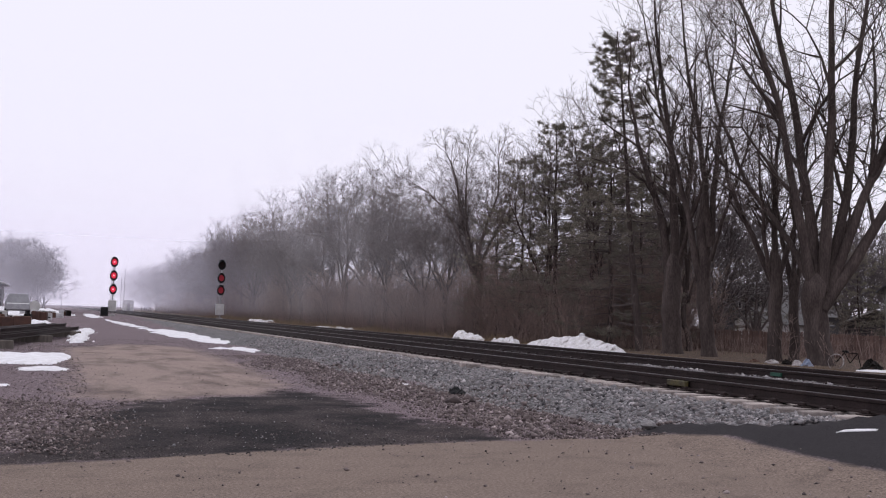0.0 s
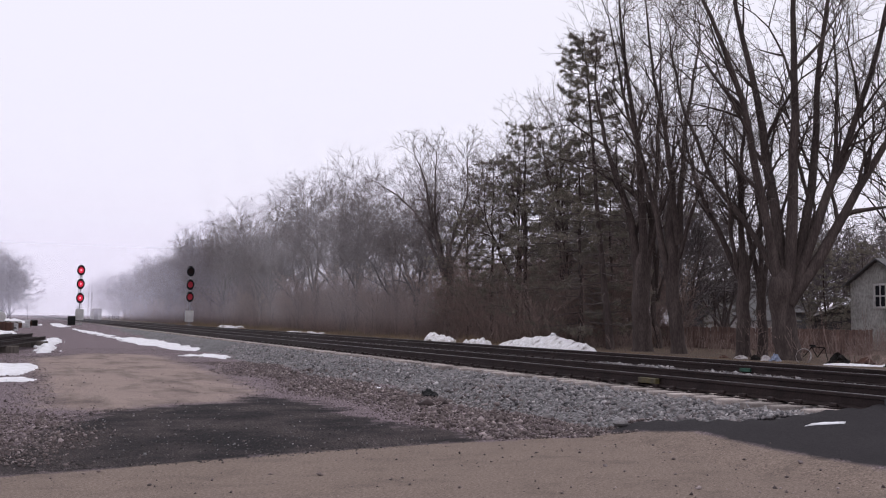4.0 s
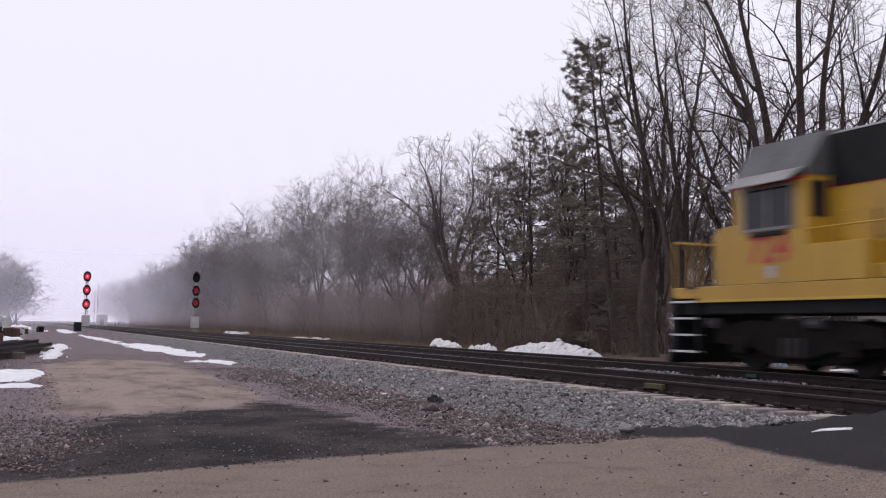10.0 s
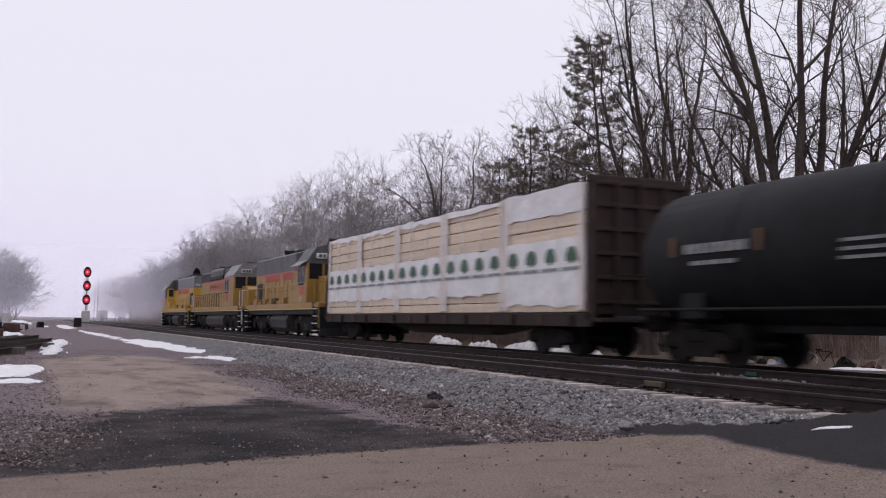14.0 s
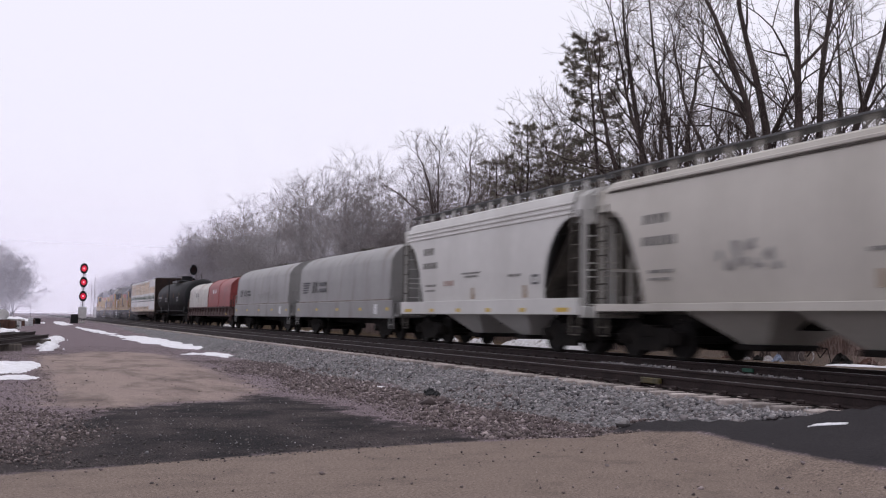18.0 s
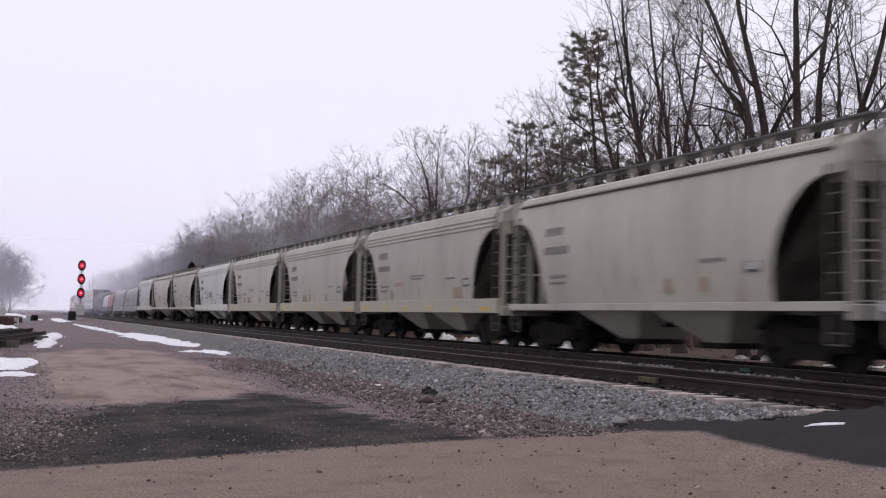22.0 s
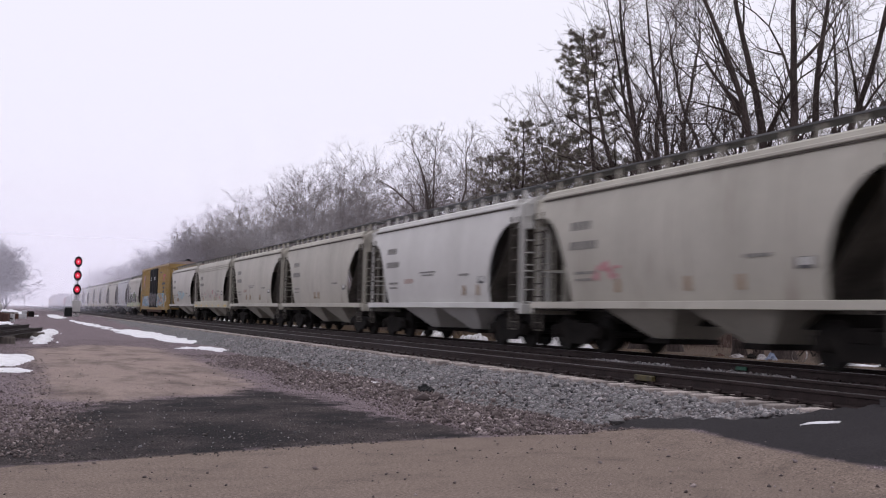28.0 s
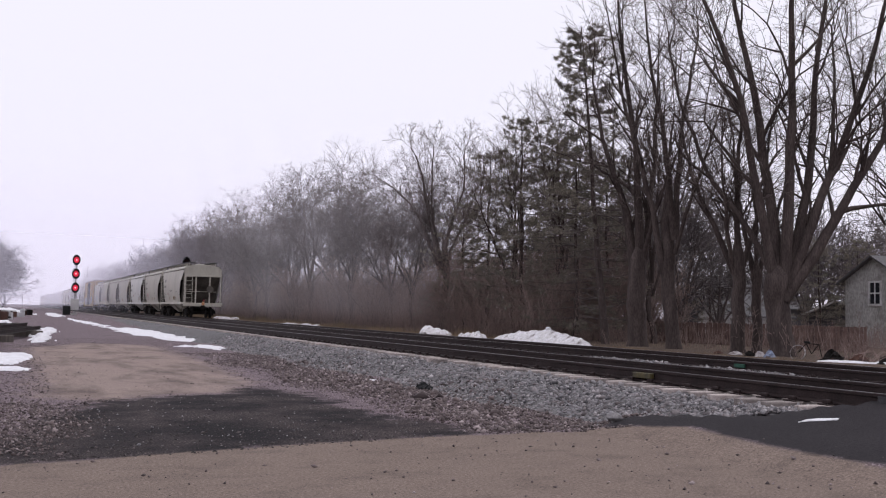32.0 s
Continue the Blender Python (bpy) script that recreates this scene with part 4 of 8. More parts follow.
def fan(rng, h, spread, n, r, split=0.3, lean=0.0):
    """Stems of a tree whose trunk parts into n limbs that spread to a domed crown."""
    st = [((0, 0, -0.1), (0.05 * h * lean, 0.02 * h, h * split), r, max(r * 0.6, 0.101))]
    a0 = rng.uniform(0, 6.28)
    for k in range(n):
        a = a0 + k * 6.283 / n + rng.normal(0, 0.25)
        q = 0.25 + 0.75 * (k % 3) / 2 if n > 3 else rng.uniform(0.2, 0.7)
        z0 = h * split * rng.uniform(0.6, 0.85)
        f = z0 / h / split
        top = (spread * q * math.cos(a), spread * q * math.sin(a), h * (0.74 - 0.2 * q * q) * rng.uniform(0.93, 1.05))
        st.append(((0.05 * h * lean * f, 0.02 * h * f, z0), top, r * rng.uniform(0.42, 0.6), 0.03))
    return st


def build_trees():
    rng = np.random.default_rng(11)
    def lay(u, z, d=0.0):
        """A point of a tree in its own space: u along the line of sight's right, z up, d away."""
        return (0.916 * u + 0.402 * d, -0.402 * u + 0.916 * d, z)

    # the great maple: a short thick bole that parts into several stems
    bare_tree(rng, [((0, 0, -0.1), lay(0, 1.6), lay(0.05, 3.4), 0.45, 0.4)] + [(*[lay(u, z, d * k / (len(pts) - 1)) for k, (u, z) in enumerate(pts)], r, 0.035) for d, r, pts in (
        (-0.6, 0.2, ((-0.25, 2.3), (-0.67, 4.4), (-1.3, 6.7), (-1.87, 9.0), (-2.68, 11.4), (-3.6, 13.2), (-4.2, 15.2))),
        (1.6, 0.25, ((-0.12, 2.4), (-0.3, 5.3), (-0.94, 10.1), (-1.34, 12.7), (-1.7, 16.5))),
        (-1.2, 0.24, ((0.02, 2.6), (0.1, 5.3), (0.25, 9.4), (0.12, 12.7), (0.2, 17.0))),
        (0.8, 0.21, ((0.2, 2.6), (0.8, 5.6), (1.18, 9.4), (1.65, 12.7), (2.1, 16.4))),
        (-1.8, 0.2, ((0.22, 2.4), (1.1, 5.6), (2.1, 8.7), (3.05, 12.7), (3.7, 15.6))),
        (-0.5, 0.25, ((0.0, 2.0), (0.5, 2.8), (1.2, 3.8), (2.1, 5.8), (3.2, 7.6), (4.6, 9.4), (5.6, 11.5))),
        (2.4, 0.15, ((0.0, 2.2), (-0.5, 3.4), (-1.1, 4.8), (-2.3, 6.6), (-3.0, 9.0), (-3.3, 11.5))),
        (3.4, 0.16, ((0.0, 2.2), (0.6, 3.4), (1.6, 5.2), (2.9, 7.2), (3.4, 10.4), (3.6, 13.0))))],
        0, "great bare maple with several dark stems on a thick bole", 0.0046, pose(24.8, 25.9, gz(24.8, 25.9)), angle=32, first=10, up=0.04, lats=(1, 1, 1, 2))
    # tall trees beside it: place, bole, then limbs as depth, radius and points to the right and up
    for x, y, (zb, rb), limbs in (
        (24.8, 28.2, (4.4, 0.27), ((0.8, 0.13, ((0, 3.9), (-1.4, 5.9), (-1.9, 7.2), (-2.3, 9.0))), (-1.0, 0.14, ((0, 4.2), (-0.1, 6.4), (0.05, 10.0))), (0.9, 0.12, ((0.1, 4.0), (1.1, 6.4), (1.5, 9.2))), (-1.4, 0.1, ((0, 3.6), (-0.7, 5.0), (-1.0, 8.0))))),
        (25.8, 28.3, (3.6, 0.2), ((0.5, 0.11, ((0, 3.2), (-0.5, 5.6), (-0.8, 9.4))), (-0.4, 0.1, ((0, 3.4), (0.6, 6.0), (1.3, 9.0))), (1.4, 0.09, ((0, 3.0), (0.2, 5.4), (0.1, 8.6))))),
        (24.6, 31.7, (6.9, 0.29), ((0.9, 0.17, ((-0.05, 2.2), (-0.6, 3.8), (-1.35, 7.6), (-2.2, 11.0), (-2.8, 14.0))), (-0.6, 0.15, ((0, 6.2), (-0.5, 9.2), (-1.1, 11.4), (-1.4, 14.6))), (0.6, 0.14, ((0.02, 6.4), (0.35, 9.1), (0.9, 11.4), (1.15, 13.8))), (-1.6, 0.09, ((0, 5.4), (0.9, 7.4), (1.7, 10.4))))),
        (24.6, 34.2, (4.4, 0.43), ((0.6, 0.22, ((-0.1, 3.6), (-0.65, 6.4), (-1.4, 8.2), (-1.8, 10.6), (-1.9, 12.4))), (-0.7, 0.22, ((0.1, 3.8), (0.05, 6.4), (-0.1, 8.2), (-0.6, 10.6), (-1.1, 13.6), (-1.4, 16.2))), (1.2, 0.17, ((0.1, 3.4), (0.7, 6.4), (1.0, 10.0), (1.2, 13.6))), (-1.6, 0.12, ((0, 4.0), (0.8, 6.4), (1.8, 9.0))))),
        (25.4, 56.4, (6.4, 0.25), ((0.9, 0.14, ((-0.3, 5.6), (-2.0, 8.3), (-3.1, 9.3), (-4.0, 9.9))), (-1.2, 0.15, ((-0.3, 5.9), (-1.3, 8.6), (-1.6, 10.6), (-2.3, 11.8))), (0.7, 0.14, ((-0.3, 6.0), (-0.8, 9.0), (-0.8, 12.2))), (-0.6, 0.15, ((-0.2, 5.7), (0.3, 7.2), (1.1, 9.6), (1.1, 11.8))), (1.8, 0.12, ((-0.2, 5.4), (-0.9, 8.4), (-2.0, 11.2))), (2.2, 0.12, ((-0.2, 5.4), (1.4, 8.0), (2.4, 11.0)))))):
        bare_tree(rng, [((0, 0, -0.1), lay(-0.12 if zb > 6 else 0, zb * 0.5), lay(-0.3 if y > 50 else 0, zb), rb, max(rb * 0.82, 0.101))] + [(*[lay(u if k else u * 0.5, z if k else z * 0.72, d * k / (len(pts) - 1)) for k, (u, z) in enumerate(pts)], r * 1.12, 0.025) for d, r, pts in limbs],
                  0, "tall bare tree with upright dark stems", 0.0047 + 0.00008 * max(0, y - 30), pose(x, y, gz(x, y)), M_MIDTWIG if y > 50 else None, angle=33, first=9, lats=(1, 1, 1, 1), lod=1 if y > 50 else 0)
    for i, (x, y, h, n, spread, r0) in enumerate(((32.5, 27.0, 14, 5, 4.2, 0.24), (26.8, 43.8, 14.5, 4, 2.6, 0.18), (26.4, 48.6, 14.2, 4, 3.0, 0.18), (28.6, 38.4, 13.0, 4, 2.6, 0.16))):
        bare_tree(rng, fan(rng, h, spread, n, r0, 0.2 + 0.1 * (i % 2)), h, "tall bare tree with upright dark stems", 0.0047 + 0.00008 * max(0, y - 30), pose(x, y, gz(x, y)), angle=32, first=8, lats=(1, 1, 1, 1))
    # pines among them
    pine(rng, 15.0, 3.3, "tall ragged pine with clumped needles", pose(24.8, 36.9, gz(24.8, 36.9)), 0.3, (-0.5, 1.1), tufts=4)
    mid = pine(rng, 12.3, 3.1, "dull ragged pine among bare trees", pose(25.6, 46.0, gz(25, 46)), 0.16, (0.3, 0.4))
    low = pine(rng, 10.2, 3.4, "dark drooping pine under bare trees", pose(25.4, 40.4, gz(25, 40)), 0.08, droop=-0.06, gaps=0.2)
    for x, y, s, a in ((27.5, 50, 1.0, 140), (26.2, 55, 0.8, 100), (26.4, 43.4, 0.85, 200), (28.6, 42.5, 0.9, 80), (39.5, 38.6, 0.55, 20), (46, 42, 0.6, 120), (47.5, 57, 0.75, 300)):
        copy_thing(low, pose(x, y, gz(x, y), 0, 0, a) @ Matrix.Scale(s, 4))
    for x, y, s, a in ((28.4, 48, 0.95, 220), (26, 51.2, 0.9, 310)):
        copy_thing(mid, pose(x, y, gz(x, y), 0, 0, a) @ Matrix.Scale(s, 4))
    # bare trees farther on, grown once in a few forms
    forms = []
    for k in range(5):
        x, y = ((25.5, 61.5), (26.0, 67), (25.2, 73.5), (26.2, 80), (25.4, 86))[k]
        h = (10.6, 11.6, 13.0, 15.0, 14.8)[k]
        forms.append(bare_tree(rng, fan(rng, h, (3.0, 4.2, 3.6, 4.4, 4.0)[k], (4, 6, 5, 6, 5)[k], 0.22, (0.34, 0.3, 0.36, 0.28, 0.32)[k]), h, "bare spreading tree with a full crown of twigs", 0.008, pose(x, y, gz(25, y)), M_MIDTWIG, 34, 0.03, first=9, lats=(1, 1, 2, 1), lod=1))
    spots = []
    y = 91.0
    while y < 150:
        spots.append((25 + rng.normal(0, 0.8), y + rng.normal(0, 1.2)))
        if rng.uniform() < 0.6:
            spots.append((30 + rng.normal(0, 1.2), y + 3 + rng.normal(0, 1.2)))
        y += 5.6
    spots += [(30.5, 64), (31, 76), (30, 87), (34, 56)]
    for x, y in spots:
        f = forms[rng.integers(0, 5)]
        copy_thing(f, pose(x, y, gz(x, y), 0, 0, rng.uniform(0, 360)) @ Matrix.Scale(rng.uniform(0.94, 1.08) * (0.95 if x > 28 else 1.0), 4))
    for k, (x, y) in enumerate(((42, 49), (50.5, 45), (53, 58), (38, 53))):
        copy_thing(forms[k % 5], pose(x, y, gz(x, y), 0, 0, 70 * k) @ Matrix.Scale(0.62 + 0.05 * (k % 4), 4))
    # saplings with many thin shoots that fill the gaps low down
    sap = bare_tree(rng, [((rng.normal(0, 0.3), rng.normal(0, 0.3), 0), (rng.normal(0, 1.1), rng.normal(0, 1.1), rng.uniform(3.0, 4.6)), 0.04, 0.012) for _ in range(6)], 5.4, "slender bare sapling thicket with red-brown shoots", 0.007, pose(29, 44.3, gz(29, 44)), M_BRUSH, 34, 0.06, "saplings under the trees", "sapling", 4, 3, (1, 1, 0), 1)
    for k in range(46):
        if k < 8:
            x, y, s = 27 + rng.uniform(0, 6), 37 + rng.uniform(0, 8), rng.uniform(0.5, 0.8)
        else:
            x, y, s = 23.6 + rng.uniform(0, 7), 44 + (k - 8) * 2.8 + rng.normal(0, 1), rng.uniform(0.8, 1.3)
        copy_thing(sap, pose(x, y, gz(x, y), 0, 0, rng.uniform(0, 360)) @ Matrix.Scale(s, 4))
    for k in range(20):
        x, y = 24.5 + rng.uniform(0, 6), 58 + 4.4 * k + rng.normal(0, 0.8)
        copy_thing(sap, pose(x, y, gz(x, y), 0, 0, rng.uniform(0, 360)) @ Matrix.Scale(rng.uniform(0.8, 1.15), 4))
    # far woods, greyed in colour to imitate haze, on both sides of the line
    far = []
    for k in range(3):
        far.append(bare_tree(rng, fan(rng, 13.4, 4.4, 6, 0.24, 0.1 + 0.05 * k), 13.4, "bare tree in far woods, its colour greyed to imitate haze", 0.02, pose(26 + k, 152 + k * 6, gz(26, 152)), M_FARTWIG, 48, 0.02, "far woods", first=9, gens=4, lats=(1, 0, 1, 0), lod=1))
    for k in range(48):
        y = 150 + 200 * (k / 48) ** 1.2
        x = 25.5 + rng.uniform(0, 10)
        copy_thing(far[k % 3], pose(x, y, gz(x, y), 0, 0, rng.uniform(0, 360)) @ Matrix.Scale(rng.uniform(0.9, 1.06), 4))
    # trees behind, between and beyond the houses
    for k, (x, y) in enumerate(((40, 47), (47, 60), (44, 68), (55, 74), (62, 88), (50, 50), (60, 58), (66, 66), (38, 55), (52, 90), (72, 62), (58, 46), (64, 52), (34.5, 44), (80, 72), (46, 78))):
        copy_thing(far[k % 3], pose(x, y, gz(x, y), 0, 0, rng.uniform(0, 360)) @ Matrix.Scale(rng.uniform(0.65, 0.95), 4))
    for k in range(40):
        x = 0.2 - 30 * (k / 40)
        y = 192 + rng.uniform(0, 26)
        copy_thing(far[k % 3], pose(x - 1.0, y, gz(x, y), 0, 0, rng.uniform(0, 360)) @ Matrix.Scale(rng.uniform(0.95, 1.12) * (0.85 if x > -2 else 1), 4))


build_trees()


def build_brush():
    """Thicket under the trees, and dry grass along the far edge of the bed."""
    rng = np.random.default_rng(21)

    def stems(n, x, y, h, r, bend, seg=4, kids=3):
        P = np.empty((n, seg, 3))
        P[:, 0] = np.stack([x, y, ground_z(x, y) - 0.05], 1)
        d = np.stack([rng.normal(0, bend, n), rng.normal(0, bend, n), np.ones(n)], 1)
        for s in range(1, seg):
            d += rng.normal(0, bend * 0.6, (n, 3)) * np.array([1, 1, 0.2])
            d /= np.linalg.norm(d, axis=1, keepdims=True)
            P[:, s] = P[:, s - 1] + d * (h / (seg - 1))[:, None]
        R = (r[:, None] * np.linspace(1, 0.4, seg)[None])
        out = [tubes(P, R, 3)]
        if kids:
            B, RB = offshoots(rng, P, R, kids, 0.25, 32, 0.45, 3, 0.03, 0.6, float(r.min()) * 0.6)
            out.append(tubes(B, RB, 3))
        return out

    n = 15000
    y = 40 + 190 * rng.uniform(0, 1, n) ** 1.25
    x = 22.3 + rng.uniform(0, 1, n) ** 0.8 * 9
    h = rng.uniform(1.2, 5.4, n) * (0.45 + 0.55 * smooth01((x - 22) / 3))
    v, f = joined(stems(n, x, y, h, np.full(n, 0.009) + 0.00006 * y, 0.22, kids=3))
    lone("thicket", raw_mesh("thicket", v, f, M_BRUSH), M_BRUSH, "red-brown thicket of bare shrubs under the trees", "brush", kind="stuff")
    n = 2600
    y = rng.uniform(17, 44, n)
    x = 24.5 + rng.uniform(0, 13, n)
    clump = np.array([noise.noise(Vector((a * 0.5, b * 0.5, 9))) for a, b in zip(x, y)])
    keep = clump > -0.12
    x, y, n = x[keep], y[keep], int(keep.sum())
    h = rng.uniform(0.3, 1.5, n) * (0.7 + clump[keep])
    v, f = joined(stems(n, x, y, h, np.full(n, 0.008), 0.3, kids=4))
    lone("undergrowth", raw_mesh("undergrowth", v, f, M_BRUSH), M_BRUSH, "brown bare shrubs among tree trunks", "brush", kind="stuff")
    n = 16000
    y = 22 + 110 * rng.uniform(0, 1, n) ** 1.3
    x = 18.2 + 4.2 * rng.uniform(0, 1, n) ** 0.5
    clump = np.array([noise.noise(Vector((a * 0.8, b * 0.35, 3))) for a, b in zip(x, y)])
    h = np.clip(0.16 + 0.5 * clump + rng.uniform(0, 0.2, n), 0.04, 0.75) * np.where(y < 40, 0.4, 1.0)
    v, f = joined(stems(n, x, y, h, np.full(n, 0.006) + 0.00008 * y, 0.35, 3, 0))
    lone("dry_grass", raw_mesh("dry_grass", v, f, M_GRASS), M_GRASS, "tan dry grass along the edge of the railway", "grass", kind="stuff")


build_brush()

# ---- signals ----
M_GREYPOST = surf("galvanised_post", (0.33, 0.32, 0.33), (0.25, 0.24, 0.25), 4, 0.5, 0.15, 0.4)
M_CABINET = surf("pale_cabinet_paint", (0.55, 0.54, 0.53), (0.45, 0.44, 0.43), 2, 0.5, 0.1)
M_RED = glow("red_signal_lens", (0.6, 0.015, 0.05), 0.6)
M_DIMRED = glow("dim_red_lens", (0.3, 0.015, 0.03), 0.16)
M_LENS = glass("dark_lens", (0.03, 0.02, 0.02))
M_WHITEHOT = glow("bright_lens_core", (1.0, 0.25, 0.32), 1.5)


def oval(cx, cz, rx, rz, n=20):
    return [(cx + rx * math.cos(a), cz + rz * math.sin(a)) for a in np.arange(n) * 2 * math.pi / n]


def signal_mast(x, y, lit, label, heads, top):
    z0 = gz(x, y)
    s = thing("railway_signal", label, "railway signal", "three-head signals", at=pose(x, y, z0))
    part("footing", Mesh().box(-0.3, 0.3, -0.3, 0.3, -0.2, 0.25, 0.03), M_CONC, s, "concrete footing")
    part("mast", Mesh().cyl((0, 0, 0.2), (0, 0, top - z0), 0.075, 0.06, 10), M_GREYPOST, s, "grey steel mast", True)
    part("relay_box", Mesh().box(-0.42, 0.42, -0.25, 0.25, 0.55, 1.75, 0.03), M_CABINET, s, "pale grey relay box")
    lad = Mesh()
    for o in (-0.18, 0.18):
        lad.cyl((o, 0.35, 0.3), (o, 0.35, top - z0 - 0.3), 0.02, 0.02, 6)
    zz = 0.6
    while zz < top - z0 - 0.3:
        lad.cyl((-0.18, 0.35, zz), (0.18, 0.35, zz), 0.012, 0.012, 5)
        zz += 0.33
    part("ladder", lad, M_GREYPOST, s, "narrow steel ladder")
    for i, z in enumerate(heads):
        z -= z0
        h = part("signal_head", Mesh().rings([[(a, yy, b) for a, b in oval(0, z, 0.4 * w, 0.56 * w)] for yy, w in ((-0.16, 1), (-0.12, 1.02), (-0.1, 0.6), (0.2, 0.5))]), M_BLACK, s, "black oval target", True)
        m = M_RED if lit[i] == 2 else (M_DIMRED if lit[i] == 1 else M_LENS)
        part("lens", Mesh().rings([[(a, yy, b) for a, b in oval(0, z, 0.27, 0.33)] for yy in (-0.185, -0.158)]), m, h, "lit red lens" if lit[i] else "dark lens")
        if lit[i] == 2:
            part("lamp", Mesh().rings([[(a, yy, b) for a, b in oval(0, z, 0.09, 0.1)] for yy in (-0.2, -0.184)]), M_WHITEHOT, h, "bright lamp core")
        part("hood", Mesh().rings([[(r * math.cos(a), yy, z + 0.02 + r * math.sin(a)) for a in np.linspace(0.2, 2.94, 10)] for yy, r in ((-0.17, 0.42), (-0.5, 0.4))], closed=False, caps=False), M_BLACK, h, "short black visor")
        part("bracket", Mesh().box(-0.06, 0.06, -0.02, 0.12, z - 0.15, z + 0.15, 0.01), M_BLACK, h)
    return s


signal_mast(6.45, 110.0, (2, 2, 2), "three-head railway signal with all lamps red", (6.29, 4.82, 3.32), 6.7)
signal_mast(17.15, 105.0, (0, 1, 1), "three-head railway signal on the far side, two lamps dimly red", (6.32, 4.88, 3.58), 6.7)
lone("battery_box", Mesh().box(5.25, 6.0, 108.6, 109.4, gz(6, 109), gz(6, 109) + 1.0, 0.05), M_BLACK, "dark metal battery box beside the signal", "cabinet")
shed = thing("signal_shed", "small white metal equipment shed by the line", "shed", at=pose(19.0, 258, gz(19.0, 258)))
part("wall", Mesh().box(-1.3, 1.3, -1.0, 1.0, 0, 2.5, 0.02), M_CABINET, shed)
part("roof", Mesh().prism_y([(-1.45, 2.5), (1.45, 2.5), (0.7, 2.85), (-0.7, 2.85)], -1.15, 1.15), M_CONC, shed)
part("door", Mesh().box(-0.45, 0.45, -1.03, -1.0, 0.1, 2.1, 0.01), M_GREYPOST, shed)
M_POLE = surf("weathered_pole_wood", (0.1, 0.085, 0.075), (0.15, 0.13, 0.115), 2, 0.9, 0.3, 0, 20, (1, 1, 0.1))
for x, y, h, arm in ((17.8, 268, 9.2, 0), (18.4, 266, 11.0, 0), (19.0, 272, 7.0, 0), (3.2, 260, 6.5, 1), (8.5, 300, 7.5, 1), (-0.6, 235, 7, 1)):
    p = thing("utility_pole", "thin weathered wooden pole beside the line", "pole", "poles along the line", at=pose(x, y, gz(x, y)))
    part("post", Mesh().cyl((0, 0, -0.3), (0, 0, h), 0.075, 0.055, 8), M_POLE, p)
    if arm:
        part("crossarm", Mesh().box(-0.9, 0.9, -0.06, 0.06, h - 0.6, h - 0.45, 0.01), M_POLE, p)
    else:
        part("cap", Mesh().cyl((0, 0, h), (0, 0, h + 0.15), 0.11, 0.03, 8), M_GREYPOST, p)

# ---- stacked rails, scrap and a truck to the left of the track-side road ----
stack = thing("rail_stack", "stack of rusty used rails lying on timbers", "rails", at=pose(0, 0, 0))
dirv = Vector((3.6, 17.5, 0)).normalized()
for k in range(7):
    row, col = divmod(k, 4)
    o = Vector((-0.25 - col * 0.32 - row * 0.1, 40.5, 0.26 + row * 0.19))
    if row == 1:
        o.x -= 0.1
    m = Mesh().rings([[tuple(o + dirv * s + Vector((a, 0, b + float(ground_z(0, o.y + s)) * 0.9))) for a, b in [(x2, z2 - RAIL + 0.18) for x2, z2 in rail_outline(0)]] for s in (-14 + k * 0.4, -6, 0, 8.2 - k * 0.5)])
    part("rail", m, M_STEEL, stack)
for s in (-12, -6, 0, 6):
    c = Vector((-0.75, 40.5, 0)) + dirv * s
    part("timber", Mesh().box(c.x - 1.0, c.x + 1.0, c.y - 0.12, c.y + 0.12, float(ground_z(c.x, c.y)) - 0.03, float(ground_z(c.x, c.y)) + 0.27, 0.02), M_POLE, stack)

M_WHITE_ = surf("snowy_scrap", (0.6, 0.6, 0.62), (0.4, 0.39, 0.4), 3, 0.7, 0.3)
M_RUST = surf("scrap_rust", (0.1, 0.045, 0.03), (0.06, 0.032, 0.026), 3, 0.9, 0.5)
M_TRUCKBODY = surf("silver_truck_paint", (0.4, 0.4, 0.42), (0.32, 0.32, 0.34), 3, 0.4, 0.05, 0.3)
pk = thing("pickup_truck", "old silver truck parked among scrap", "truck", at=pose(-2.4, 90, gz(-2.4, 90), 0, 0, 183))
part("cab", Mesh().prism_y([(-0.95, 0.6), (0.95, 0.6), (0.95, 1.25), (0.75, 1.95), (-0.75, 1.95), (-0.95, 1.25)], -0.9, 0.9), M_TRUCKBODY, pk)
part("hood", Mesh().box(-0.92, 0.92, 0.9, 2.4, 0.6, 1.2, 0.08), M_TRUCKBODY, pk)
part("bed", Mesh().box(-0.95, 0.95, -3.0, -0.95, 0.6, 1.25, 0.04), M_TRUCKBODY, pk)
part("rear_window", Mesh().box(-0.68, 0.68, -0.93, -0.9, 1.35, 1.8, 0.01), M_GLASS, pk, "dark rear window")
part("bumper", Mesh().box(-0.95, 0.95, -3.15, -3.02, 0.5, 0.68, 0.03), M_GREYPOST, pk, "steel bumper")
for wx in (-0.85, 0.85):
    for wy in (-2.0, 1.6):
        w = part("wheel", Mesh().disc_x(wy, 0.36, 0.36, wx - 0.12, wx + 0.12, 18), M_BLACK, pk, "black tyre")
        part("rim", Mesh().disc_x(wy, 0.36, 0.2, wx - 0.125, wx + 0.125, 14), M_GREYPOST, w)
rs = random.Random(8)
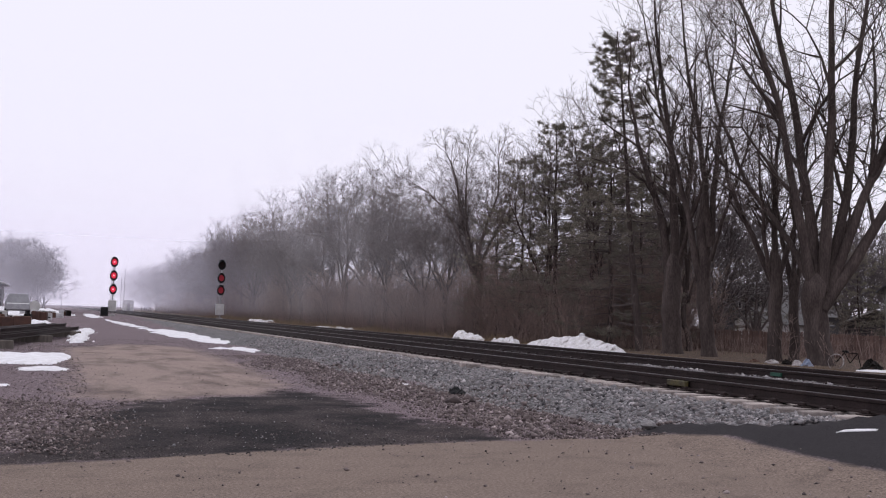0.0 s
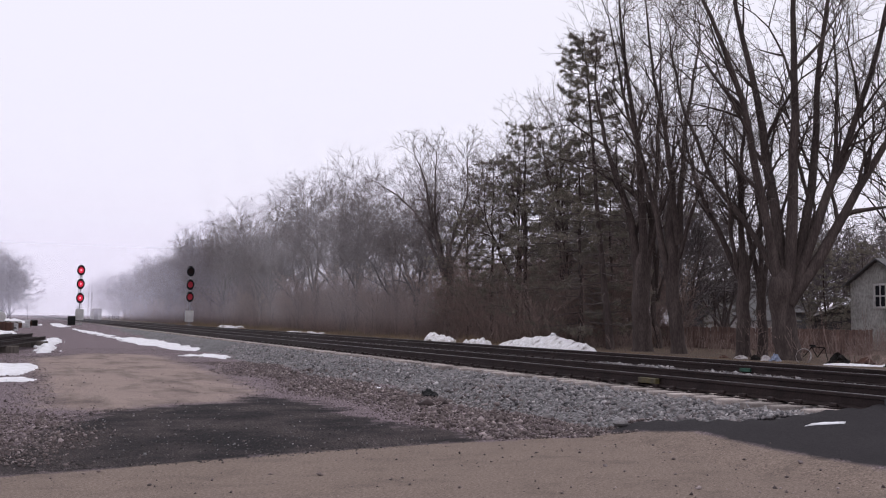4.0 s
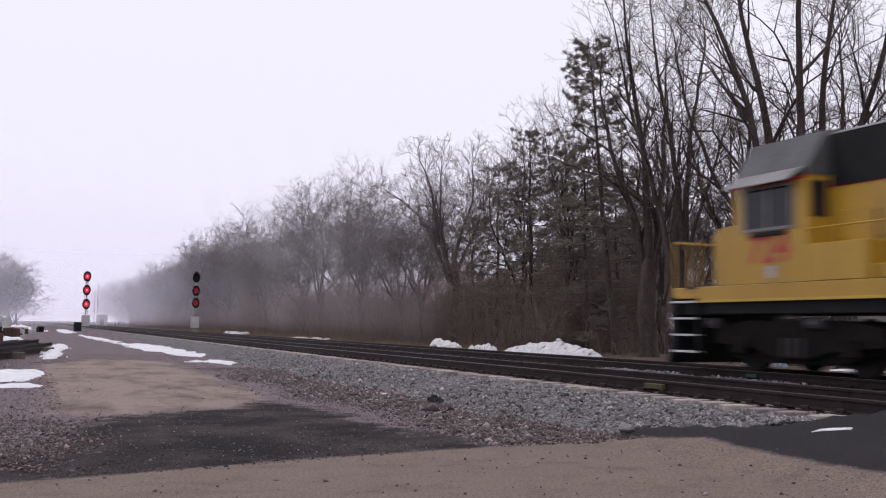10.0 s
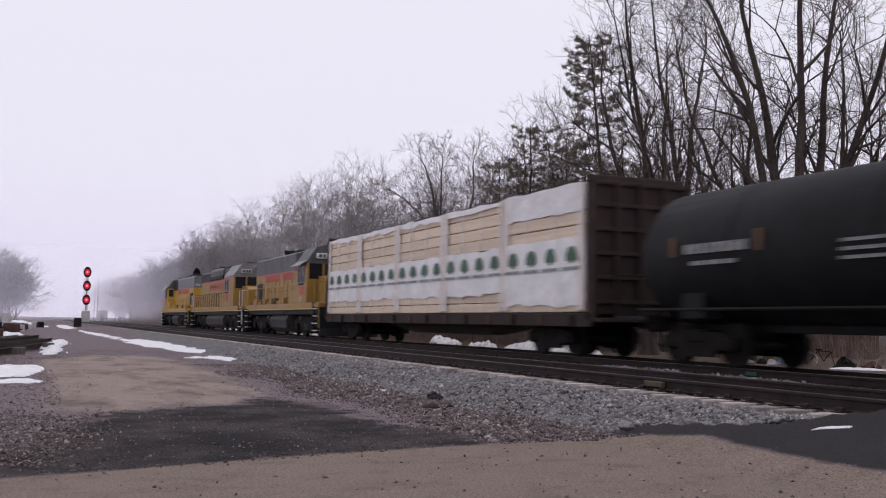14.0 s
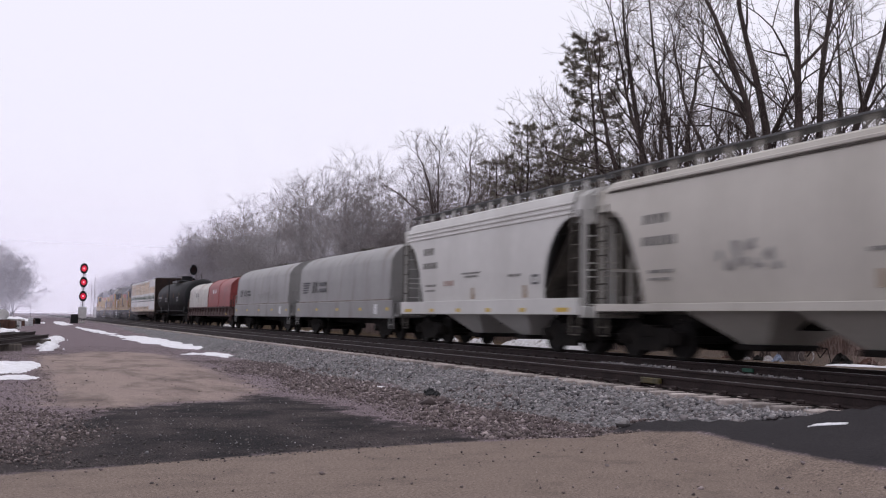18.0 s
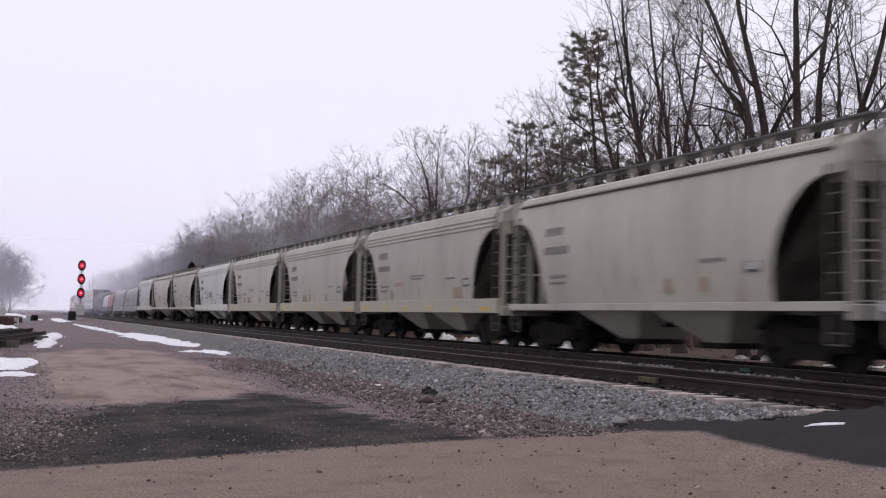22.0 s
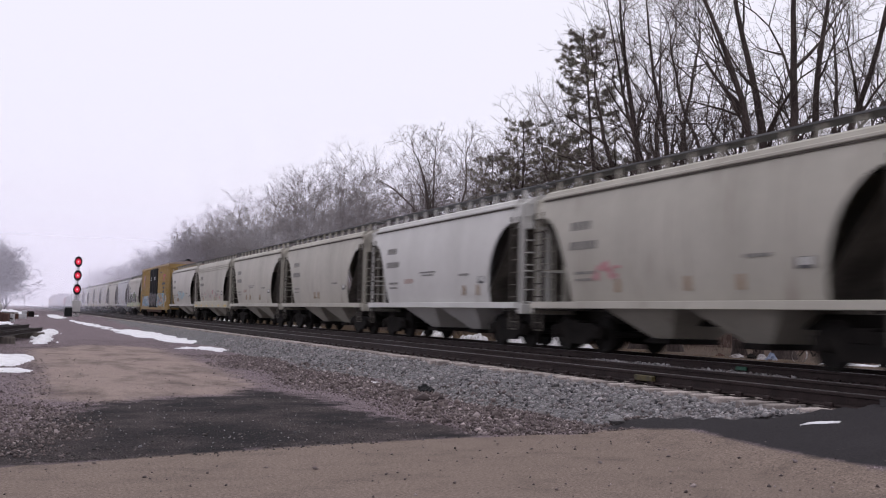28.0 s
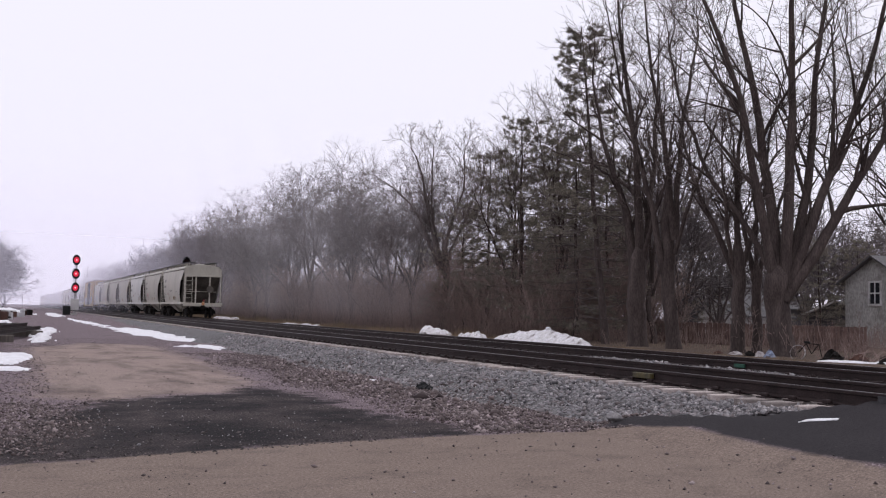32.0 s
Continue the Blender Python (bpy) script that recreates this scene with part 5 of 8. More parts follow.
for k, (x, y) in enumerate(((-2.2, 56), (-2.9, 61), (-1.6, 66), (-3.4, 78), (-0.6, 78), (0.4, 88), (-1.0, 96), (1.2, 100), (-3.3, 57.5), (-4.2, 63))):
    ob = thing("scrap_heap", "low heap of rusty scrap metal with snow about it", "scrap", "scrap heaps", at=pose(x, y, gz(x, y), 0, 0, k * 40) @ Matrix.Scale(1.7 if k == 0 else 1.15, 4))
    for j in range(9):
        cx, cy, cz = rs.uniform(-0.6, 0.6), rs.uniform(-0.6, 0.6), rs.uniform(0.0, 0.35)
        part("scrap_piece", Mesh().box(cx - rs.uniform(0.05, 0.5), cx + rs.uniform(0.05, 0.5), cy - 0.15, cy + 0.2, 0, cz + rs.uniform(0.08, 0.35), 0.02), (M_RUST, M_CONC, M_TRUCK, M_WHITE_)[(k + j) % 4] if k else M_RUST, ob)
drum = thing("tank", "small white fuel tank lying in scrap", "tank", at=pose(-0.9, 97, gz(-0.9, 97)))
part("shell", Mesh().cyl((-0.2, -0.8, 0.9), (-0.2, 0.9, 0.9), 0.5, 0.5, 16), M_CABINET, drum, smooth=True)
part("cradle", Mesh().box(-0.6, 0.2, -0.5, -0.3, 0, 0.5).box(-0.6, 0.2, 0.4, 0.6, 0, 0.5), M_RUST, drum)
M_SIDING = surf("grey_metal_siding", (0.24, 0.23, 0.24), (0.18, 0.175, 0.18), 2, 0.6, 0.2, 0, 20, (1, 1, 0.3))
shed2 = thing("metal_shed", "long grey metal shed with snow on its roof", "shed", at=pose(-11.3, 130, gz(-11, 130)) @ Matrix.Scale(0.9, 4))
part("wall", Mesh().box(-6, 6.6, -9, 9, 0, 3.6, 0.02), M_SIDING, shed2, "grey ribbed wall")
part("roof", Mesh().prism_y([(-6.4, 3.6), (7.4, 3.6), (7.4, 3.72), (0.3, 5.2), (-6.4, 3.72)], -9.4, 9.4), M_SIDING, shed2, "low metal roof")
part("roof_snow", Mesh().prism_y([(1.2, 5.05), (7.2, 3.8), (7.2, 3.92), (1.2, 5.2)], -9, 9), M_SNOW, shed2, "snow lying on the roof")
part("door", Mesh().box(6.6, 6.66, -3, 0.5, 0, 3.0, 0.02), M_BLACK, shed2, "dark sliding door")

# ---- houses behind the trees ----
M_PALE = surf("pale_grey_siding", (0.46, 0.45, 0.43), (0.34, 0.33, 0.31), 1.5, 0.75, 0.2, 0, 14, (1, 1, 0.4), (0.2, 0.185, 0.17), 0.55, (1, 1.2, 2.5))
M_WHITE = surf("white_painted_boards", (0.62, 0.6, 0.6), (0.5, 0.49, 0.48), 2, 0.65, 0.2, 0, 16, (1, 1, 0.4))
M_DARKWALL = surf("dark_house_wall", (0.05, 0.047, 0.05), (0.075, 0.07, 0.073), 1.5, 0.8, 0.2)
M_SHINGLE = surf("grey_shingles", (0.09, 0.087, 0.09), (0.13, 0.125, 0.128), 3, 0.9, 0.5)
M_FENCE = surf("red_brown_fence_boards", (0.2, 0.125, 0.105), (0.13, 0.088, 0.077), 2, 0.85, 0.4, 0, 20, (1, 1, 0.15), vary=0.25)


def gable_house(name, label, at, half_w, half_d, wall, roof, wall_m, windows, boards=0.16, door=None):
    """A house with its gable towards -X in its own space: half_w along y, half_d along x."""
    h = thing(name, label, "house", at=at)
    body = Mesh().prism_x([(-half_w, 0), (half_w, 0), (half_w, wall), (0, roof), (-half_w, wall)], -half_d, half_d)
    part("wall", body, wall_m, h)
    for s in (-1, 1):
        run = half_w + 0.35
        slope = (roof - wall) / half_w
        part("roof", Mesh().prism_x([(s * run, wall - slope * 0.35 + 0.02), (0, roof + 0.02), (0, roof + 0.1), (s * run, wall - slope * 0.35 + 0.1)], -half_d - 0.3, half_d + 0.3), M_SHINGLE, h, "grey shingled slope")
    z = 0.1
    while z < roof - 0.2:
        wdt = half_w - 0.03 if z < wall else half_w * (roof - z) / (roof - wall) - 0.06
        if wdt > 0.15:
            part("siding_board", Mesh().box(-half_d - 0.02, -half_d, -wdt, wdt, z, z + boards * 0.86), wall_m, h)
        z += boards
    for y, zc, w, hh in windows:
        win = part("window", Mesh().box(-half_d - 0.05, -half_d - 0.021, y - w / 2, y + w / 2, zc - hh / 2, zc + hh / 2, 0.005), M_GLASS, h, "dark panes")
        fr = Mesh()
        for a, b, c, d in ((y - w / 2 - 0.1, y - w / 2, zc - hh / 2 - 0.1, zc + hh / 2 + 0.1), (y + w / 2, y + w / 2 + 0.1, zc - hh / 2 - 0.1, zc + hh / 2 + 0.1),
                           (y - w / 2, y + w / 2, zc + hh / 2, zc + hh / 2 + 0.1), (y - w / 2, y + w / 2, zc - hh / 2 - 0.1, zc - hh / 2), (y - w / 2, y + w / 2, zc - 0.035, zc + 0.035), (y - 0.02, y + 0.02, zc - hh / 2, zc + hh / 2)):
            fr.box(-half_d - 0.1, -half_d - 0.03, a, b, c, d)
        part("window_frame", fr, M_WHITE, win, "white window frame")
    return h


gable_house("house", "pale grey-green clapboard house with a white-framed window", pose(43.5, 35.0, 0.2), 1.85, 4.0, 3.4, 4.55, M_PALE, [(-0.08, 2.75, 0.62, 1.05)])
gable_house("garage", "small white garage with a low gable", pose(58, 65.2, 0.2), 2.4, 3.0, 1.65, 2.85, M_WHITE, [])
gable_house("house", "dark two-storey house with one white window", pose(70, 79.3, 0.2), 5.0, 5.0, 2.6, 5.6, M_DARKWALL, [(-0.2, 3.7, 0.8, 1.1)], 0.3)
low_shed = gable_house("shed", "dark low shed with a white edge to its roof", pose(52, 45.3, 0.2), 2.6, 4.0, 1.7, 2.5, M_DARKWALL, [], 0.3)
part("fascia", Mesh().prism_x([(0, 2.5), (2.8, 1.62), (2.8, 1.74), (0, 2.64)], -4.36, -4.32), M_WHITE, low_shed, "white painted roof edge")
fence = thing("board_fence", "weathered red-brown board fence behind the trees", "fence", at=pose(0, 0, 0))
fm = Mesh().box(-0.012, 0.012, -0.075, 0.075, 0, 1.05, 0.006).data("fence_board", M_FENCE)
fa, fb = Vector((31.6, 28.5, 0)), Vector((31.0, 44.5, 0))
for k in range(98):
    p = fa.lerp(fb, k / 97)
    ob = new("board", fm)
    ob.parent = fence
    ob.matrix_basis = pose(p.x, p.y, gz(p.x, p.y) + 0.05 + rs.uniform(-0.03, 0.03), 0, rs.uniform(-1.5, 1.5), 2)
for z in (0.3, 0.82):
    part("fence_rail", Mesh().rings([[(p.x + 0.02 + a, p.y, gz(p.x, p.y) + z + b) for a, b in ((0, 0), (0.05, 0), (0.05, 0.09), (0, 0.09))] for p in (fa, fb)]), M_FENCE, fence)

# ---- rubbish at the foot of the maple ----
M_BLUE = surf("faded_blue_tarpaulin", (0.16, 0.2, 0.3), (0.3, 0.33, 0.4), 5, 0.5, 0.2)
M_RAG = surf("pale_dirty_plastic", (0.5, 0.47, 0.47), (0.2, 0.17, 0.16), 6, 0.6, 0.3)
bike = thing("bicycle", "old rusty bicycle fallen in rubbish", "bicycle", at=pose(23.7, 24.1, gz(23.6, 24.1) + 0.26, 0, 14, 22) @ Matrix.Scale(0.85, 4))
ring = Mesh()
ring.rings([[(0.02 * math.cos(b), (0.3 + 0.018 * math.cos(b)) * math.cos(a), (0.3 + 0.018 * math.sin(b)) * math.sin(a)) for b in np.arange(6) * 1.047] for a in np.linspace(0, 6.2832, 25)], caps=False)
tyre = part("wheel", ring, M_RAG, bike, "pale worn tyre")
sp = Mesh()
for a in np.arange(12) * 0.5236:
    sp.cyl((0, 0, 0), (0, 0.3 * math.cos(a), 0.3 * math.sin(a)), 0.003, 0.003, 3)
part("spoke_web", sp, M_TRUCK, tyre)["kind"] = "stuff"
part("bicycle_frame", Mesh().pipe([(0.05, 0, 0), (0.1, -0.25, 0.4), (0.1, -0.75, 0.38), (0.1, -0.5, 0), (0.1, -0.25, 0.4)], 0.018).pipe([(0.1, -0.75, 0.38), (0.1, -0.95, -0.2)], 0.014), M_TRUCK, bike)
part("saddle", Mesh().box(0.04, 0.16, -0.4, -0.16, 0.42, 0.48, 0.02), M_BLACK, bike)


def crumple(r4, s, flat=1.0, n=14):
    """A creased lump: rings of uneven folds drawn in towards the top."""
    rows = []
    for w, z in ((1, 0), (0.97, 0.15), (0.8, 0.45), (0.62, 0.62), (0.35, 0.85), (0.1, 0.95)):
        rows.append([(s * w * math.cos(a) * r4.uniform(0.55, 1.15), s * w * math.sin(a) * r4.uniform(0.55, 1.15), z * s * flat * r4.uniform(0.6, 1.2)) for a in np.arange(n) * 6.2832 / n])
    return Mesh().rings(rows)


for k, (x, y, s, fl, mt, lb) in enumerate(((23.5, 25.15, 0.25, 1.2, M_BLUE, "crumpled faded blue tarpaulin by a tree"), (23.4, 25.5, 0.22, 1.1, M_RAG, "crumpled dirty white plastic sheet"),
                                          (23.3, 26.6, 0.34, 0.5, M_RAG, "small pale bag of rubbish"), (23.2, 27.4, 0.28, 0.5, M_RUST, "low heap of brown leaves and wire"), (23.4, 26.0, 0.3, 0.7, M_TRUCK, "dark scrap by the tree"),
                                          (24.0, 22.9, 0.42, 0.9, M_TRUCK, "dark tangle of scrap under the tree"), (24.4, 22.2, 0.4, 0.8, M_RUST, "heap of red-brown rubbish in brush"), (24.6, 21.4, 0.35, 0.8, M_TRUCK, "dark heap of rubbish in brush"))):
    ob = lone("rubbish", crumple(random.Random(k + 50), s, fl), mt, lb, "rubbish", "rubbish under the maple")
    ob.matrix_basis = pose(x, y, gz(x, y), 0, 0, k * 50)
r5 = random.Random(77)
for k in range(26):
    x, y = 23.6 + r5.uniform(0, 1.3), 20.3 + r5.uniform(0, 3.2)
    ob = lone("litter", crumple(r5, r5.uniform(0.06, 0.16), r5.uniform(0.3, 1.2), 8), (M_RAG, M_WHITE, M_RUST, M_TRUCK, M_RAG)[k % 5], "scrap of litter among dead brush", "litter", "litter under the maple")
    ob.matrix_basis = pose(x, y, gz(x, y), r5.uniform(-30, 30), r5.uniform(-30, 30), r5.uniform(0, 360))
for k in range(16):
    x, y = 23.8 + r5.uniform(0, 1.4), 20 + r5.uniform(0, 4.0)
    a, tl = r5.uniform(0, 6.28), r5.uniform(0.5, 1.2)
    ob = lone("dead_branch", Mesh().pipe([(0, 0, 0), (tl * 0.5 * math.cos(a), tl * 0.5 * math.sin(a), r5.uniform(0.1, 0.5)), (tl * math.cos(a + 0.4), tl * math.sin(a + 0.4), r5.uniform(0.0, 0.5))], 0.014, 5), M_BRUSH, "dead branch lying in rubbish", "branch", "dead branches under the maple")
    ob.matrix_basis = pose(x, y, gz(x, y))

# ---- haze over the far line and woods, put in as pale see-through sheets ----
def haze_sheet_material(alpha, top=46.0, wood=False):
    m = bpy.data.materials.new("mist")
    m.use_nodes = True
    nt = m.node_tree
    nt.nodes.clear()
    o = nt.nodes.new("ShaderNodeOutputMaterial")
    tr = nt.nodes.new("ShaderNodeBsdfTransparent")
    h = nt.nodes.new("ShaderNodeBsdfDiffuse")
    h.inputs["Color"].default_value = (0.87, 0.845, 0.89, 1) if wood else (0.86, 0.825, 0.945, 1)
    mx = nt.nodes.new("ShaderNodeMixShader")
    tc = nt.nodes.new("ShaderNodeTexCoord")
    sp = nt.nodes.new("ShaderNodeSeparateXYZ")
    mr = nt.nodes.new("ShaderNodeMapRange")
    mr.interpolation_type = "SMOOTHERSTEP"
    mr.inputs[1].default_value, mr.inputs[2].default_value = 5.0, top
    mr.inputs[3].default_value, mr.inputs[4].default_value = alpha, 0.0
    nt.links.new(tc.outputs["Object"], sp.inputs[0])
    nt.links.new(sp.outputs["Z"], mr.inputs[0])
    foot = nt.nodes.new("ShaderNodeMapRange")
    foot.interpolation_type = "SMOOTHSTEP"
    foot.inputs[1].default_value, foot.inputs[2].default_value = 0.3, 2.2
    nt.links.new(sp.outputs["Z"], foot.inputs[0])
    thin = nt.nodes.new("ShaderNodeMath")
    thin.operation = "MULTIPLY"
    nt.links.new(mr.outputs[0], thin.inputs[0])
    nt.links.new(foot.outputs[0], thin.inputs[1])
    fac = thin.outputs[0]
    if wood:
        # haze put among the trees only, thinned out towards the open line
        rx = nt.nodes.new("ShaderNodeMapRange")
        rx.interpolation_type = "SMOOTHSTEP"
        rx.inputs[1].default_value, rx.inputs[2].default_value = 15.8, 18.5
        nt.links.new(sp.outputs["X"], rx.inputs[0])
        ry = nt.nodes.new("ShaderNodeMapRange")
        ry.interpolation_type = "SMOOTHSTEP"
        ry.inputs[1].default_value, ry.inputs[2].default_value = 30.0, 41.0
        ry.inputs[3].default_value, ry.inputs[4].default_value = 1.0, 0.0
        nt.links.new(sp.outputs["X"], ry.inputs[0])
        for side in (rx, ry):
            mu = nt.nodes.new("ShaderNodeMath")
            mu.operation = "MULTIPLY"
            nt.links.new(fac, mu.inputs[0])
            nt.links.new(side.outputs[0], mu.inputs[1])
            fac = mu.outputs[0]
    nt.links.new(fac, mx.inputs[0])
    nt.links.new(tr.outputs[0], mx.inputs[1])
    nt.links.new(h.outputs[0], mx.inputs[2])
    nt.links.new(mx.outputs[0], o.inputs[0])
    return m


# each added sheet leans back to catch the sky and pales what lies behind
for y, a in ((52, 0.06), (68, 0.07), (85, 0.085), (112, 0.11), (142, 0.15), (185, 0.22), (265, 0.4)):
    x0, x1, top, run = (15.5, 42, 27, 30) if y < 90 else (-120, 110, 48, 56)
    me = raw_mesh("mist_bank", np.array([(x0, y, -1), (x1, y, -1), (x1, y + run, top), (x0, y + run, top)], float), np.array([[0, 1, 2, 3]]), haze_sheet_material(a, top - 2.0, y < 90))
    tagged(new("mist_bank", me), "added sloping sheet that imitates haze over the far line and woods", "mist", kind="structure")

# ---- the train: each car in its own space, y forward, z up from the rail heads ----
M_HOP_LIGHT = surf("light_grey_car_paint", (0.5, 0.472, 0.425), (0.43, 0.404, 0.36), 0.8, 0.5, 0.05, 0, 12, (1, 1, 0.3), (0.36, 0.33, 0.29), 0.6, (2.5, 2.5, 0.35), 0.06, 0.06)
M_HOP_BEIGE = surf("dusty_beige_car_paint", (0.46, 0.435, 0.375), (0.385, 0.362, 0.308), 0.8, 0.55, 0.05, 0, 12, (1, 1, 0.3), (0.28, 0.24, 0.2), 0.58, (2.5, 2.5, 0.35), 0.07, 0.08)
M_HOP_BLUE = surf("pale_blue_grey_car_paint", (0.47, 0.468, 0.472), (0.4, 0.4, 0.408), 0.8, 0.5, 0.05, 0, 12, (1, 1, 0.3), (0.34, 0.32, 0.3), 0.62, (2.5, 2.5, 0.35), 0.04, 0.06)
M_HOP_WHITE = surf("white_car_paint", (0.6, 0.59, 0.565), (0.52, 0.51, 0.485), 0.8, 0.5, 0.05, 0, 12, (1, 1, 0.3), (0.42, 0.4, 0.36), 0.64, (2.5, 2.5, 0.35), 0.04, 0.06)
M_GRATING = surf("dark_roof_grating", (0.1, 0.1, 0.105), (0.15, 0.15, 0.155), 3, 0.7, 0.3, 0.3)
M_ENDSTEEL = surf("dark_end_steel", (0.125, 0.113, 0.098), (0.06, 0.052, 0.046), 2, 0.7, 0.2, 0, 16, (1, 1, 0.4))
M_REFLECT = surf("yellow_reflector", (0.62, 0.42, 0.04), (0.5, 0.33, 0.04), 6, 0.4, 0.1)
M_INK = surf("dark_stencil_paint", (0.06, 0.06, 0.065), (0.1, 0.1, 0.1), 8, 0.6, 0)
M_FADED = surf("faded_red_stencil", (0.4, 0.29, 0.25), (0.36, 0.27, 0.24), 8, 0.6, 0)
M_GRIME = surf("brown_rust_streak", (0.33, 0.25, 0.17), (0.28, 0.2, 0.14), 8, 0.7, 0)
M_UPYELLOW = surf("locomotive_yellow", (0.5, 0.3, 0.032), (0.42, 0.245, 0.028), 1.2, 0.4, 0.05, 0, 20, (1, 1, 0.4), (0.24, 0.15, 0.05), 0.6, (2, 2, 0.4), 0.03, 0.08)
M_OLDYELLOW = surf("weathered_locomotive_yellow", (0.35, 0.2, 0.036), (0.28, 0.158, 0.03), 1.2, 0.5, 0.05, 0, 20, (1, 1, 0.4), (0.17, 0.1, 0.045), 0.57, (2, 2, 0.4), 0.03, 0.1)
M_UPGREY = surf("locomotive_roof_grey", (0.2, 0.205, 0.22), (0.15, 0.153, 0.165), 1.5, 0.5, 0.05, 0, 20, (1, 1, 0.4), (0.08, 0.08, 0.085), 0.58, (2, 2, 0.6))
M_DARKGREY = surf("sooty_roof_grey", (0.03, 0.03, 0.032), (0.05, 0.05, 0.053), 1.5, 0.55, 0.05, 0, 20)
M_MIDGREY = surf("dusty_hood_grey", (0.1, 0.1, 0.104), (0.065, 0.065, 0.068), 1.5, 0.55, 0.05, 0, 20, (1, 1, 0.4), (0.04, 0.04, 0.04), 0.58, (2, 2, 0.6))
M_CABGREY = surf("pale_cab_roof_grey", (0.23, 0.225, 0.225), (0.17, 0.168, 0.17), 1.5, 0.5, 0.05, 0, 20, (1, 1, 1), (0.1, 0.098, 0.1), 0.6, (2, 2, 2))
M_REDLINE = surf("red_trim_paint", (0.5, 0.045, 0.035), (0.42, 0.04, 0.035), 4, 0.45, 0)
M_DULLRED = surf("dull_red_lettering", (0.5, 0.06, 0.035), (0.42, 0.055, 0.035), 4, 0.5, 0)
M_SILVER = surf("silver_awning", (0.42, 0.43, 0.45), (0.34, 0.35, 0.37), 3, 0.4, 0, 0.2)
M_TANKGREY = surf("dirty_fuel_tank", (0.075, 0.07, 0.07), (0.04, 0.037, 0.037), 2, 0.6, 0.2)


for m_ in (M_DARKGREY, M_TANKGREY, M_ENDSTEEL):
    m_.node_tree.nodes["Principled BSDF"].inputs["Specular IOR Level"].default_value = 0.15


def build_truck_meshes():
    """Meshes of a three-piece freight truck, shared by all cars."""
    side = Mesh()
    out = [(-1.13, 0.36), (-1.13, 0.62), (-0.85, 0.68), (-0.55, 0.72), (0.55, 0.72), (0.85, 0.68), (1.13, 0.62), (1.13, 0.36), (0.98, 0.33), (0.72, 0.45), (0.5, 0.2), (-0.5, 0.2), (-0.72, 0.45), (-0.98, 0.33)]
    side.prism_x(out, -0.075, 0.075)
    for s in (-0.89, 0.89):
        side.disc_x(s, 0.457, 0.13, -0.14, 0.14, 12)
    frame_mesh = side.data("sideframe", M_TRUCK)
    spring = Mesh()
    for o in (-0.22, -0.08, 0.08, 0.22):
        spring.cyl((-0.1, o, 0.28), (-0.1, o, 0.56), 0.055, 0.055, 8)
    spring_mesh = spring.data("spring_nest", M_TRUCK)
    bolster = Mesh().box(-1.1, 1.1, -0.22, 0.22, 0.5, 0.78, 0.03).data("bolster", M_TRUCK)
    ws = Mesh()
    for s in (-1, 1):
        ws.rings([[(s * x, r * math.cos(a), r * math.sin(a)) for a in np.arange(24) * 0.2618] for x, r in ((0.69, 0.48), (0.715, 0.48), (0.72, 0.457), (0.83, 0.45), (0.83, 0.4), (0.8, 0.38), (0.79, 0.15), (0.84, 0.13))])
    ws.cyl((-1.02, 0, 0), (1.02, 0, 0), 0.085, 0.085, 10)
    wheel_mesh = ws.data("wheelset", M_WHEEL)
    rig = Mesh()
    for o in (-0.36, 0.36):
        rig.box(-0.8, 0.8, o - 0.08, o + 0.08, 0.28, 0.46, 0.02)
    rig.box(-0.12, 0.12, -0.5, 0.5, 0.3, 0.42, 0.02)
    return frame_mesh, spring_mesh, bolster, wheel_mesh, rig.data("brake_rigging", M_TRUCK)


TM = build_truck_meshes()


def add_truck(car, y, axles=(-0.89, 0.89)):
    t = new("truck", TM[2])
    t.parent = car
    t.matrix_basis = pose(0, y, 0)
    for s in (-1, 1):
        f = new("sideframe", TM[0])
        f.parent = t
        f.matrix_basis = pose(s * 1.0, 0, 0, 0, 0, 0 if s > 0 else 180)
        k = new("spring_nest", TM[1])
        k.parent = t
        k.matrix_basis = pose(s * 0.98, 0, 0, 0, 0, 0 if s > 0 else 180)
    g = new("brake_rigging", TM[4])
    g.parent = t
    for a in axles:
        w = new("wheelset", TM[3])
        w.parent = t
        w.matrix_basis = pose(0, a, 0.457)
    return t


def couplers(car, half, z=0.86):
    for s in (-1, 1):
        m = Mesh().box(-0.09, 0.09, s * (half - 0.75), s * (half - 0.15), z - 0.11, z + 0.11, 0.02)
        m.box(-0.17, 0.17, s * (half - 0.24), s * (half + 0.02), z - 0.17, z + 0.15, 0.05)
        part("coupler", m, M_TRUCK, car, "dark knuckle coupler")
        part("air_hose", Mesh().pipe([(0.32, s * (half - 0.7), z - 0.1), (0.34, s * (half - 0.4), z - 0.3), (0.2, s * (half - 0.1), z - 0.52), (0.05, s * (half + 0.0), z - 0.45)], 0.025, 6), M_BLACK, car)


def ladder(x, y, z0, z1, w, along="y", step=0.34, r=0.016):
    m = Mesh()
    if along == "y":
        for o in (-w / 2, w / 2):
            m.box(x - 0.02, x + 0.02, y + o - 0.02, y + o + 0.02, z0, z1)
    else:
        for o in (-w / 2, w / 2):
            m.box(x + o - 0.02, x + o + 0.02, y - 0.02, y + 0.02, z0, z1)
    z = z0 + 0.15
    while z < z1:
        if along == "y":
            m.cyl((x, y - w / 2, z), (x, y + w / 2, z), r, r, 6)
        else:
            m.cyl((x - w / 2, y, z), (x + w / 2, y, z), r, r, 6)
        z += step
    return m


